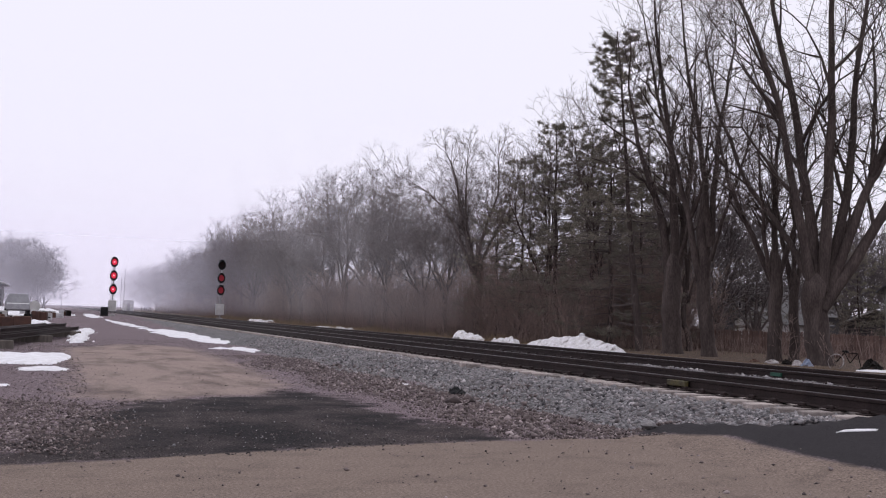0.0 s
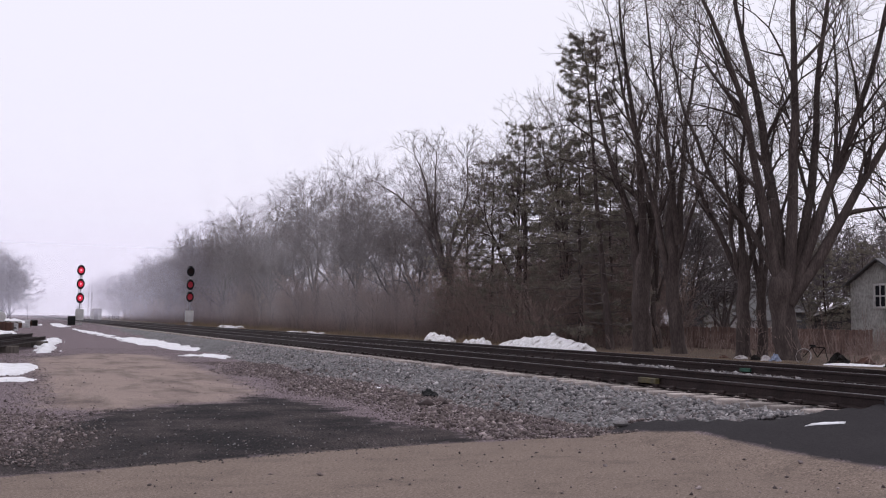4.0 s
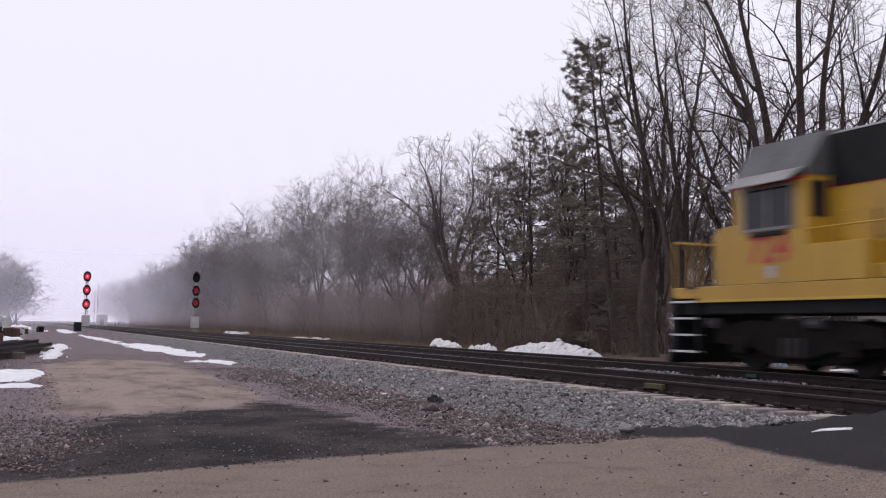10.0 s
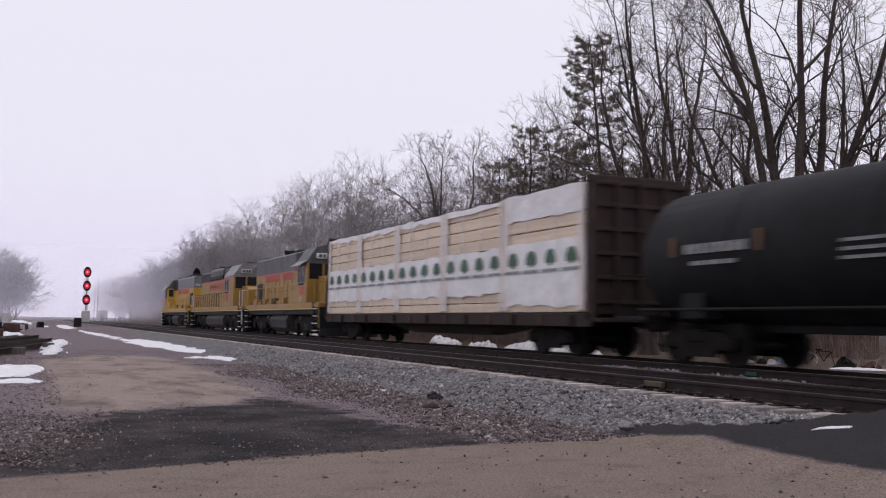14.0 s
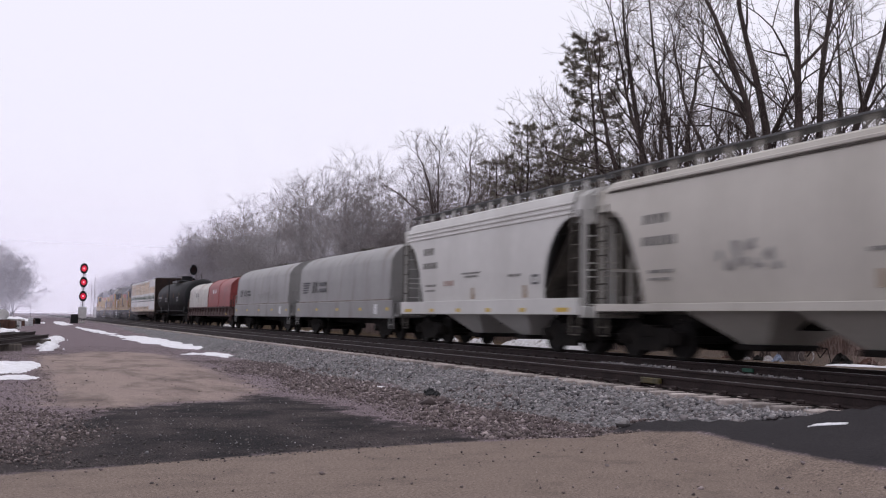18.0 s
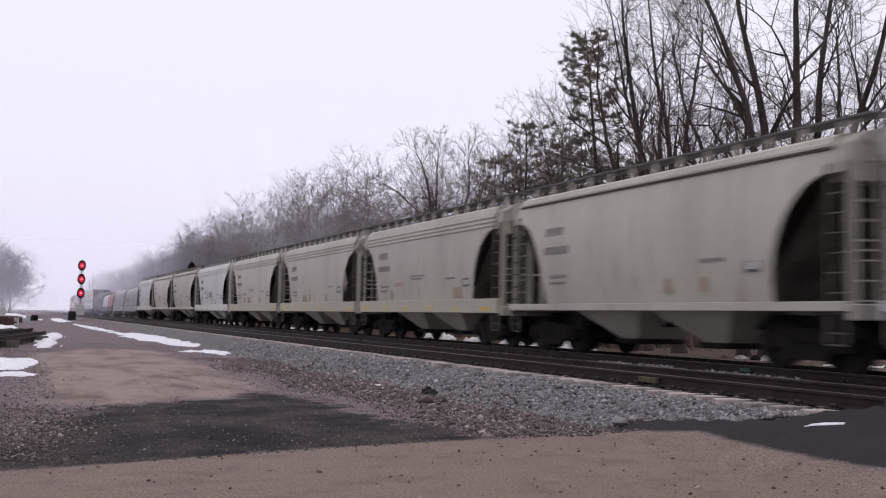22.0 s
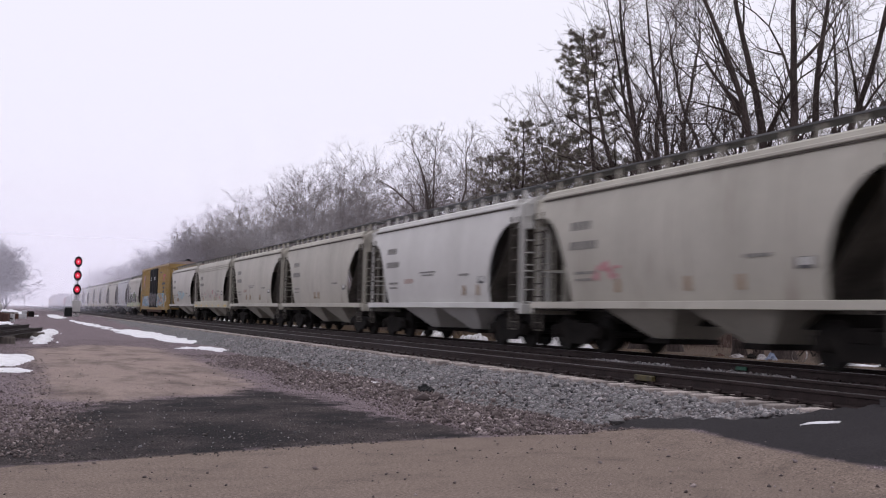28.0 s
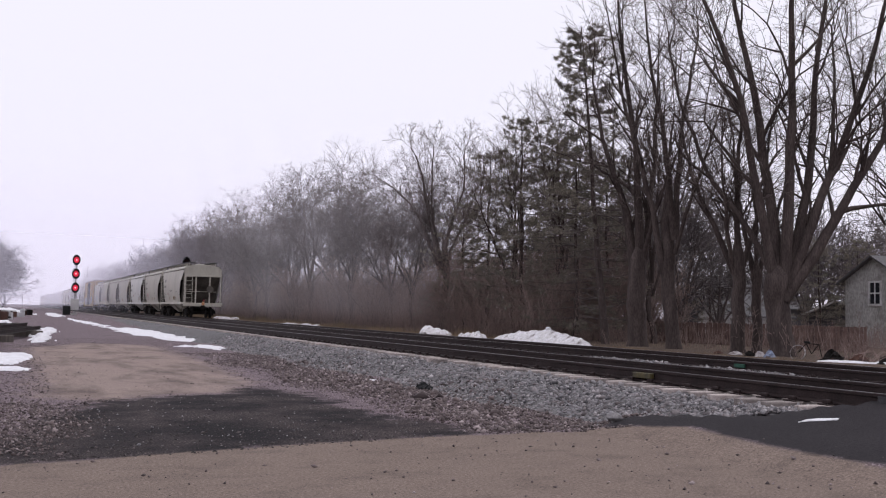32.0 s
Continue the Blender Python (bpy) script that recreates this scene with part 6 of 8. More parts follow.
def bars(x, y0, z0, widths, height, gap, t=0.004, slant=0.0):
    """Plain bars in a row along y on the side that faces -x (drawn towards -y as one reads), stood proud of the plate at x."""
    m = Mesh()
    y = y0
    for w in widths:
        m.box(x - t, x + t, y - w, y, z0, z0 + height)
        y -= w + gap
    return m


# ---- covered hopper ----
HOP_L = 12.66


def side_x(z, ridge):
    """Half width of the hopper's side at a height."""
    if ridge:
        return 1.54 - 0.1 * ((z - 2.6) / 1.4) ** 2 if z < 3.75 else 1.47 - 0.12 * ((z - 3.75) / 0.4) ** 1.5
    u = (z - 2.55) / 1.5
    return 1.57 - 0.2 * u * u


def hopper_car(paint, ridge, label, sill_paint=None, marks=0):
    """A two-bay covered hopper: skin with rounded end openings, slope sheets, sills, end cages, roof walk, hatches, outlets."""
    car = thing("hopper_car", label, "freight car", "covered hopper cars of the train")
    ye, top = 5.55, 4.08
    zs = [1.2, 1.5, 1.8, 2.1, 2.4, 2.7, 3.0, 3.3, 3.6, 3.8, 3.95, top]
    roofx = [(1.36, top), (1.25, 4.14), (0.8, 4.22), (0, 4.26)]

    def low(y):
        d = ye - abs(y)
        return 1.2 if d >= 1.42 else 1.2 + 2.25 * math.sqrt(1 - (d / 1.42) ** 2)

    ys = [-ye, -5.5, -5.35, -5.15, -4.95, -4.75, -4.55, -4.38, -4.25, -4.18, -4.145, -4.13, -4.0] + list(np.arange(-3.5, 3.6, 0.875)) + [4.0, 4.13, 4.145, 4.18, 4.25, 4.38, 4.55, 4.75, 4.95, 5.15, 5.35, 5.5, ye]
    rows = []
    for y in ys:
        l = low(y)
        pts = [(-side_x(z, ridge), y, z) for z in [l + (top - l) * (v - 1.2) / (top - 1.2) for v in zs]]
        pts += [(-x, y, z) for x, z in roofx[1:]] + [(x, y, z) for x, z in roofx[::-1][1:-1]] + [(1.25, y, 4.14)][:0]
        pts += [(side_x(z, ridge), y, z) for z in [l + (top - l) * (v - 1.2) / (top - 1.2) for v in zs[::-1]]]
        rows.append(pts)
    body = part("body", Mesh().rings(rows, closed=False, caps=False), paint, car, smooth=True)
    for s in (-1, 1):
        part("end_wall", Mesh().prism_y([(-1.4, 3.3), (1.4, 3.3), (1.38, 4.0), (1.25, 4.13), (0.8, 4.21), (0, 4.25), (-0.8, 4.21), (-1.25, 4.13), (-1.38, 4.0)], s * (ye - 0.01), s * (ye - 0.04)), paint, car)
        part("slope_sheet", Mesh().rings([[(-1.42, s * (ye - 0.03), 3.32), (1.42, s * (ye - 0.03), 3.32), (1.42, s * (ye - 0.06), 3.27), (-1.42, s * (ye - 0.06), 3.27)], [(-1.42, s * 3.7, 1.2), (1.42, s * 3.7, 1.2), (1.42, s * 3.66, 1.15), (-1.42, s * 3.66, 1.15)]]), M_ENDSTEEL, car, "steep dark slope sheet")
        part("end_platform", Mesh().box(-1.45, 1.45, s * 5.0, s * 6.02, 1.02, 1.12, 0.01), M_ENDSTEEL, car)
        part("end_sill", Mesh().box(-1.5, 1.5, s * 5.9, s * 6.05, 0.92, 1.2, 0.02), paint, car)
        for x in (-1.42, -0.55, 0.55, 1.42):
            part("end_post", Mesh().box(x - 0.05, x + 0.05, s * 5.84, s * 5.94, 1.1, 3.38 if abs(x) < 1 else 3.95, 0.01), paint, car)
        part("end_cap", Mesh().box(-1.46, 1.46, s * 5.82, s * 5.96, 3.3, 3.42, 0.01).prism_y([(-1.46, 3.42), (1.46, 3.42), (1.43, 3.7), (1.33, 3.95), (1.1, 4.13), (0.7, 4.24), (0, 4.29), (-0.7, 4.24), (-1.1, 4.13), (-1.33, 3.95), (-1.43, 3.7)], s * 5.54, s * 5.94), paint, car)
        part("end_ladder", ladder(-1.1, s * 5.98, 1.1, 4.3, 0.5, "x"), paint, car)
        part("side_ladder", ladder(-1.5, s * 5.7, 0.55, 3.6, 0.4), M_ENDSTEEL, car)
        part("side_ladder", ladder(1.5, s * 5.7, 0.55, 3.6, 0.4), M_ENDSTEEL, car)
        part("handrail", Mesh().pipe([(-1.4, s * 6.0, 2.1), (1.4, s * 6.0, 2.1)], 0.018), paint, car)
        part("stirrup", Mesh().pipe([(-1.5, s * 5.85, 1.0), (-1.5, s * 5.85, 0.5), (-1.5, s * 5.45, 0.5), (-1.5, s * 5.45, 1.0)], 0.018), M_ENDSTEEL, car)
    band = 0.42 if ridge else 0.17
    for s in (-1, 1):
        sill = part("side_sill", Mesh().box(s * 1.49, s * 1.585, -5.95, 5.95, 1.24 - band + (0.17 if ridge else 0), 1.24 + (0.17 if ridge else 0.0), 0.01), sill_paint or paint, car)
        if ridge:
            for k, y in enumerate(np.linspace(5.2, -5.2, 6)):
                part("reflector", Mesh().box(s * 1.585, s * 1.589, y - (0.32 if k in (0, 5) else 0.16), y + (0.32 if k in (0, 5) else 0.16), 1.06, 1.17), M_REFLECT, sill, "yellow reflective strip")
            for z in (3.55, 3.68, 3.81):
                part("top_rib", Mesh().box(s * (side_x(z, True) - 0.01), s * (side_x(z, True) + 0.035), -ye, ye, z - 0.03, z + 0.03, 0.01), paint, body)
        else:
            part("top_chord", Mesh().box(s * 1.38, s * 1.475, -ye, ye, 3.9, 3.98, 0.015), paint, body)
            # dark strip stands in for the shadow below the top chord
            part("roof_seam", Mesh().box(s * 1.39, s * 1.45, -ye, ye, 3.86, 3.895), M_ENDSTEEL, body, "dark strip put in as the shadow under the roof edge")
    for s in (-1, 1):
        walk_ = part("roof_walk", Mesh().box(s * 0.62, s * 1.1, -6.15, 6.15, 4.43, 4.47), M_GRATING, car, "dark grating of the roof walk")
        for y in np.arange(-5.4, 5.5, 0.9):
            part("walk_support", Mesh().box(s * 0.98, s * 1.06, y - 0.04, y + 0.04, 4.1, 4.43), paint, walk_)
    for y in np.arange(-4.5, 4.6, 1.0):
        part("hatch", Mesh().box(-0.3, 0.3, y - 0.42, y + 0.42, 4.24, 4.36, 0.03), paint, car)
    for yc in (-1.55, 1.55):
        o = part("outlet_hopper", Mesh().rings([[(-1.42, yc - 1.5, 1.2), (1.42, yc - 1.5, 1.2), (1.42, yc + 1.5, 1.2), (-1.42, yc + 1.5, 1.2)], [(-0.6, yc - 0.35, 0.42), (0.6, yc - 0.35, 0.42), (0.6, yc + 0.35, 0.42), (-0.6, yc + 0.35, 0.42)]]), paint, car, "dusty discharge hopper")
        part("chute_flange", Mesh().box(-1.44, 1.44, yc - 1.52, yc + 1.52, 1.17, 1.23, 0.01), paint, o)
        part("outlet_gate", Mesh().box(-0.75, 0.75, yc - 0.4, yc + 0.4, 0.3, 0.42, 0.02), M_TRUCK, o)
    part("centre_sill", Mesh().box(-0.25, 0.25, -5.9, 5.9, 0.72, 1.02, 0.02), M_TRUCK, car)
    part("brake_cylinder", Mesh().cyl((0.4, -5.5, 1.35), (0.4, -5.0, 1.35), 0.16, 0.16, 12), M_ENDSTEEL, car)
    part("brake_wheel", Mesh().cyl((0.55, -6.02, 2.3), (0.55, -5.98, 2.3), 0.28, 0.28, 16), M_ENDSTEEL, car)
    couplers(car, HOP_L / 2)
    for y in (-4.5, 4.5):
        add_truck(car, y)
    return car


def letter(car, ridge, marks, paint=None):
    """Stencilled marks on the side that faces the road: rows of plain bars and patches."""
    r = random.Random(marks)
    x = lambda z: -side_x(z, ridge) - 0.006
    ink = paint or M_STENCIL
    part("reporting_mark", bars(x(3.1), 4.0, 2.95, [0.17] * 4, 0.24, 0.06), ink, car, "row of dark stencilled marks")["kind"] = "stuff"
    part("reporting_mark", bars(x(2.6), 4.0, 2.5, [0.15] * 6, 0.2, 0.05), ink, car)["kind"] = "stuff"
    part("stencil", bars(x(1.95), 3.8, 1.9, [0.5, 0.25], 0.07, 0.08), ink, car)["kind"] = "stuff"
    part("stencil", bars(x(1.8), 3.8, 1.74, [0.3, 0.35], 0.06, 0.08), ink, car)["kind"] = "stuff"
    part("data_stencil", bars(x(2.2), -2.2, 2.05, [0.34, 0.3], 0.07, 0.06), ink, car)["kind"] = "stuff"
    part("data_plate", Mesh().box(x(1.9) - 0.004, x(1.9) + 0.01, -3.9, -3.5, 1.8, 2.15), M_INK, car, "black data plate")
    part("plate_window", Mesh().box(x(1.9) - 0.007, x(1.9), -3.82, -3.6, 1.86, 2.0), M_HOP_WHITE, car)
    if marks % 2:
        part("stencil", bars(x(2.3), 0.9, 2.22, [1.3], 0.05, 0.1), ink, car)["kind"] = "stuff"
        part("stencil", bars(x(2.2), 0.7, 2.12, [0.9], 0.05, 0.1), ink, car)["kind"] = "stuff"
        part("faded_stencil", bars(x(2.0), 2.3, 1.9, [0.18, 0.25, 0.2], 0.16, 0.06), M_FADED, car)["kind"] = "stuff"
    for k in range(r.randint(2, 4)):
        y = r.uniform(-3.5, 3.0)
        part("rust_streak", Mesh().box(x(1.7) - 0.002, x(1.7) + 0.02, y - 0.1, y + 0.08, 1.45, r.uniform(1.75, 2.1)), M_GRIME, car, "brown streak of rust")


def graffiti(car, seed, x, y0, y1, z0, z1, paints, n=26, label="spray-painted graffiti in overlapping shapes"):
    """Spray paint as a crowd of thin overlapping patches."""
    r = random.Random(seed)
    per = [Mesh() for _ in paints]
    for k in range(n):
        i = k % len(paints)
        cy, cz = y0 + (y1 - y0) * (k + r.random()) / n, r.uniform(z0, z1)
        rx, rz = r.uniform(0.05, 0.2), r.uniform(0.05, min(0.45, (z1 - z0) * 0.45))
        a0 = r.uniform(0, 6.28)
        pts = []
        for j in range(9):
            a = a0 + j * 0.698
            q = r.uniform(0.45, 1.2)
            pts.append((cy + rx * q * math.cos(a), min(max(cz + rz * q * math.sin(a), z0 - 0.05), z1 + 0.1)))
        xx = x - 0.004 - 0.0011 * i - 0.00004 * k
        m = per[i]
        off = x - xx
        m.add([(-side_x(b, x != -1.556) - 0.012 - off if x > -1.56 and "hopper" in car.name else xx, a, b) for a, b in pts], [tuple(range(9))])
    for m, p in zip(per, paints):
        part("graffiti", m, p, car, label)["kind"] = "stuff"


def strokes(car, x, y0, z0, h, paint, outline, letters):
    """Bold spray letters: thick black strokes over a white edge, each letter a set of bars and arcs."""
    for pad, mt, off, nm in ((0.15, outline, 0.005, "graffiti_edge"), (0.0, paint, 0.009, "graffiti_stroke")):
        m = Mesh()
        for k, segs in enumerate(letters):
            for a, b, c, d, w in segs:
                ya, za, yb, zb = y0 - k * 1.2 - a * 0.95, z0 + b * h, y0 - k * 1.2 - c * 0.95, z0 + d * h
                v = Vector((0, yb - ya, zb - za))
                ln = max(v.length, 0.01)
                u, wv = v / ln, Vector((0, -(zb - za), yb - ya)) / ln
                p0, p1 = Vector((x - off, ya, za)) - u * (0.05 + pad), Vector((x - off, yb, zb)) + u * (0.05 + pad)
                hw = w * 0.92 + pad
                cuts = [p0.lerp(p1, j / 6) for j in range(7)]
                m.rings([[(-side_x(e[2], True) - off - 0.008, e[1], e[2]) for e in (c_ - wv * hw, c_ + wv * hw)] for c_ in cuts], closed=False, caps=False)
        part(nm, m, mt, car, "bold spray-painted strokes")["kind"] = "stuff"


P_BLACK = surf("black_spray_paint", (0.02, 0.02, 0.022), (0.04, 0.04, 0.042), 6, 0.6, 0)
P_WHITE = surf("white_spray_paint", (0.72, 0.72, 0.73), (0.62, 0.62, 0.63), 6, 0.6, 0)
P_GREEN = surf("green_spray_paint", (0.25, 0.38, 0.13), (0.32, 0.44, 0.2), 6, 0.6, 0)
P_RED = surf("red_spray_paint", (0.55, 0.09, 0.1), (0.5, 0.15, 0.16), 6, 0.6, 0)
P_CYAN = surf("light_blue_spray_paint", (0.22, 0.43, 0.52), (0.36, 0.52, 0.6), 6, 0.6, 0)
P_LILAC = surf("lilac_spray_paint", (0.5, 0.45, 0.52), (0.42, 0.36, 0.42), 6, 0.6, 0)
P_BLUE = surf("blue_spray_paint", (0.12, 0.3, 0.42), (0.2, 0.38, 0.5), 6, 0.6, 0)
P_DIM = surf("dim_grey_spray_paint", (0.1, 0.09, 0.09), (0.15, 0.13, 0.13), 6, 0.6, 0)
P_GREY = surf("thin_grey_scrawl", (0.3, 0.29, 0.28), (0.22, 0.21, 0.2), 6, 0.6, 0)
P_PINK = surf("pink_scrawl", (0.5, 0.26, 0.27), (0.44, 0.2, 0.21), 6, 0.6, 0)
P_PURPLE = surf("faded_purple_paint", (0.3, 0.2, 0.26), (0.36, 0.25, 0.3), 6, 0.6, 0)
P_ORANGE = surf("faded_orange_paint", (0.5, 0.2, 0.08), (0.46, 0.24, 0.12), 6, 0.6, 0)
M_STENCIL = surf("worn_grey_stencil", (0.15, 0.145, 0.135), (0.22, 0.21, 0.195), 9, 0.6, 0)
M_SILLGREEN = surf("green_sprayed_sill", (0.3, 0.36, 0.19), (0.47, 0.45, 0.4), 0.7, 0.6, 0)
M_SILLYELLOW = surf("dirty_yellow_sill", (0.45, 0.415, 0.32), (0.4, 0.38, 0.32), 1.5, 0.6, 0)

Q = [217.9, 200.8, 180.4, 163.4, 139.9, 120.3, 102.0, 87.4, 72.7, 60.1, 47.5, 34.9, 22.0, 9.2, -3.5, -16.1, -28.7, -41.3, -54.5, -74.8, -87.1, -99.8, -112.4, -125.3, -138.1, -150.7, -163.4]
train = []


def build_hoppers():
    A = hopper_car(M_HOP_BEIGE, False, "dusty beige covered hopper car with rounded sides")
    B = hopper_car(M_HOP_BEIGE, True, "beige covered hopper car with ribbed top and yellow marks", M_SILLYELLOW)
    AW = hopper_car(M_HOP_WHITE, False, "white covered hopper car with rounded sides")
    AL = hopper_car(M_HOP_LIGHT, False, "light grey covered hopper car with rounded sides")
    BW = hopper_car(M_HOP_WHITE, True, "white covered hopper car with ribbed top and yellow marks")
    AB = hopper_car(M_HOP_BLUE, False, "pale blue-grey covered hopper car with rounded sides")
    BG = hopper_car(M_HOP_LIGHT, True, "light grey ribbed hopper car with bold black graffiti", M_SILLGREEN)
    order = [BW, AL, A, BW, B, B, B, A, AB, BG, AL, B, A, A, AW, A, A]
    used = set()
    cars = []
    for k, src in enumerate(order):
        if src in used:
            car = copy_thing(src, pose(0, 0, 0))
        else:
            used.add(src)
            car = src
        cars.append(car)
    for k, car in enumerate(cars):
        ridge = order[k] in (B, BW, BG)
        letter(car, ridge, k + 1)
    graffiti(cars[1], 3, -1.556, 1.5, -0.2, 1.9, 2.35, [P_GREY], 9, "thin grey scrawled graffiti")
    graffiti(cars[3], 4, -1.53, 2.2, -0.6, 1.75, 2.3, [P_GREY, P_BLACK], 16, "dark scrawled graffiti")
    graffiti(cars[10], 5, -1.556, 1.6, -1.4, 1.7, 2.25, [P_CYAN], 14, "light blue scrawled graffiti")
    graffiti(cars[11], 6, -1.53, 2.5, -3.0, 1.6, 2.1, [P_GREY, P_PINK], 20, "faint scrawled graffiti")
    graffiti(cars[15], 7, -1.556, 3.0, 1.9, 1.75, 2.2, [P_PINK], 9, "red scrawled graffiti")
    graffiti(cars[9], 8, -1.535, 3.9, -3.6, 1.3, 2.6, [P_GREEN], 22)
    graffiti(cars[9], 9, -1.538, 3.4, -2.9, 1.4, 2.7, [P_RED], 7)
    L = [[(0, 0, 0, 1, 0.26), (0, 1, 0.7, 0.75, 0.24), (0.7, 0.75, 0, 0.5, 0.2), (0, 0.5, 0.75, 0.25, 0.24), (0.75, 0.25, 0, 0, 0.24)],
         [(0, 1, 0.1, 0.1, 0.27), (0.1, 0.05, 0.7, 0.05, 0.25), (0.7, 0.1, 0.75, 1, 0.27)],
         [(0.75, 0.95, 0.1, 0.85, 0.25), (0.1, 0.8, 0.75, 0.35, 0.27), (0.75, 0.3, 0, 0.02, 0.25)],
         [(-0.1, 1.05, 0.9, 1.0, 0.27), (0.4, 1, 0.35, 0, 0.29), (0.1, 0.05, 0.7, 0.05, 0.2)],
         [(0, 0, 0, 1.05, 0.26), (0, 1, 0.75, 0.1, 0.26), (0.75, 0, 0.75, 1.0, 0.26)]]
    strokes(cars[9], -1.545, 3.5, 1.12, 1.2, P_BLACK, P_WHITE, L)
    # the last car carries the end-of-train device
    eot = part("end_of_train_device", Mesh().box(-0.1, 0.1, -6.38, -6.24, 1.02, 1.3, 0.03), P_ORANGE, cars[-1], "orange end-of-train device on the coupler")
    part("lamp", Mesh().cyl((0, -6.44, 1.42), (0, -6.42, 1.42), 0.06, 0.06, 10), M_DIMRED, eot)
    spots = list(range(8, 18)) + list(range(19, 26))
    for car, i in zip(cars, spots):
        train.append((car, (Q[i] + Q[i + 1]) / 2))


build_hoppers()


# ---- box car ----
def build_boxcar():
    half = (Q[18] - Q[19]) / 2
    he, hr = half - 0.42, half - 1.08
    yel = surf("box_car_yellow", (0.4, 0.268, 0.085), (0.33, 0.215, 0.07), 0.9, 0.5, 0.05, 0, 14, (1, 1, 0.3), (0.27, 0.17, 0.07), 0.6, (2, 2, 0.35), 0.03, 0.08)
    blk = surf("box_car_door_black", (0.012, 0.012, 0.013), (0.02, 0.02, 0.021), 2, 0.7, 0.1)
    blk.node_tree.nodes["Principled BSDF"].inputs["Specular IOR Level"].default_value = 0.1
    rust = surf("rusty_galvanised_roof", (0.3, 0.2, 0.16), (0.36, 0.3, 0.27), 2, 0.7, 0.2)
    car = thing("box_car", "yellow box car with black double doors and graffiti", "freight car")
    part("body", Mesh().box(-1.5, 1.5, -hr, he, 0.78, 4.84, 0.02), yel, car)
    part("roof", Mesh().prism_y([(-1.56, 4.8), (1.56, 4.8), (1.56, 4.88), (0, 5.08), (-1.56, 4.88)], -hr - 0.05, he + 0.05), rust, car, "rusty roof")
    door0, door1 = 2.9, -2.1
    for s in (-1, 1):
        for y in np.arange(-hr + 0.25, he, 0.61):
            if not (door1 - 0.2 < y < door0 + 0.2):
                part("side_post", Mesh().box(s * 1.5, s * 1.565, y - 0.11, y + 0.11, 1.0, 4.7, 0.05), yel, car)
        for a, b in ((door0, (door0 + door1) / 2 + 0.01), ((door0 + door1) / 2 - 0.01, door1)):
            d = part("door", Mesh().box(s * 1.5, s * 1.6, b, a, 0.92, 4.62, 0.02), blk, car, "black plug door")
            for z in (1.5, 2.1, 2.7, 3.3, 3.9):
                part("door_rib", Mesh().box(s * 1.6, s * 1.625, b + 0.1, a - 0.1, z - 0.05, z + 0.05, 0.012), blk, d)
            for q in (0.3, 0.7):
                y = a + (b - a) * q
                part("lock_bar", Mesh().cyl((s * 1.64, y, 1.0), (s * 1.64, y, 4.5), 0.022, 0.022, 6), blk, d)
        part("sill", Mesh().box(s * 1.46, s * 1.54, -hr, he, 0.72, 0.95, 0.01), yel, car)
        part("top_rail", Mesh().box(s * 1.5, s * 1.6, -hr, he, 4.68, 4.795, 0.015), yel, car)
        part("skirt", Mesh().box(s * 1.44, s * 1.5, -5.0, 5.2, 0.5, 0.72, 0.01), M_RUST, car, "rusty skirt below the doors")
        part("door_track", Mesh().box(s * 1.5, s * 1.68, -5.0, 5.8, 0.84, 0.92, 0.01), yel, car)
    for s in (-1, 1):
        en = he if s > 0 else hr
        for z in np.arange(1.1, 4.7, 0.42):
            part("end_rib", Mesh().box(-1.4, 1.4, s * en, s * (en + 0.08), z - 0.11, z + 0.11, 0.06), yel, car)
        part("end_ladder", ladder(-1.25, s * (en + 0.12), 1.0, 4.6, 0.45, "x"), yel, car)
        part("side_ladder", ladder(-1.6, s * (en - 0.35), 0.5, 2.6, 0.45), yel, car)
        part("underframe", Mesh().box(-1.2, 1.2, s * 4.2, s * (en - 0.1), 0.62, 0.78), M_TRUCK, car)
    part("centre_sill", Mesh().box(-0.3, 0.3, -he - 0.2, he + 0.2, 0.6, 0.8), M_TRUCK, car)
    part("brake_reservoir", Mesh().cyl((-0.9, -1, 0.58), (-0.9, 0.4, 0.58), 0.2, 0.2, 12), M_TRUCK, car)
    xs = -1.572
    # emblem of crossed shapes, red block mark, dark words and white door marks, all unlettered
    for k, (a, mt) in enumerate(((0.85, P_PURPLE), (-0.85, P_PURPLE), (0.85, P_ORANGE), (-0.85, P_ORANGE))):
        c, s_ = math.cos(a), math.sin(a)
        off, w_ = (0.0, 0.2) if k < 2 else (0.06, 0.09)
        part("emblem", Mesh().add([(xs - 0.002 * k, 7.2 + c * u * 0.85 - s_ * (w * w_ + off), 3.5 + s_ * u * 0.85 + c * (w * w_ + off)) for u, w in ((-1, -1), (1, -1), (1, 1), (-1, 1))], [(0, 1, 2, 3)]), mt, car, "faded crossed emblem")
    part("logo_block", bars(xs, -5.9, 3.75, [0.5, 0.5, 0.42], 0.16, -0.02).add(bars(xs, -6.05, 3.35, [0.16], 0.42, 0).v, [(0, 1, 3, 2)]), P_RED, car, "red block mark")
    lg = Mesh()
    for y in (-6.15, -6.67):
        lg.box(xs, xs + 0.01, y - 0.08, y + 0.08, 3.35, 3.78)
    part("logo_block", lg, P_RED, car)
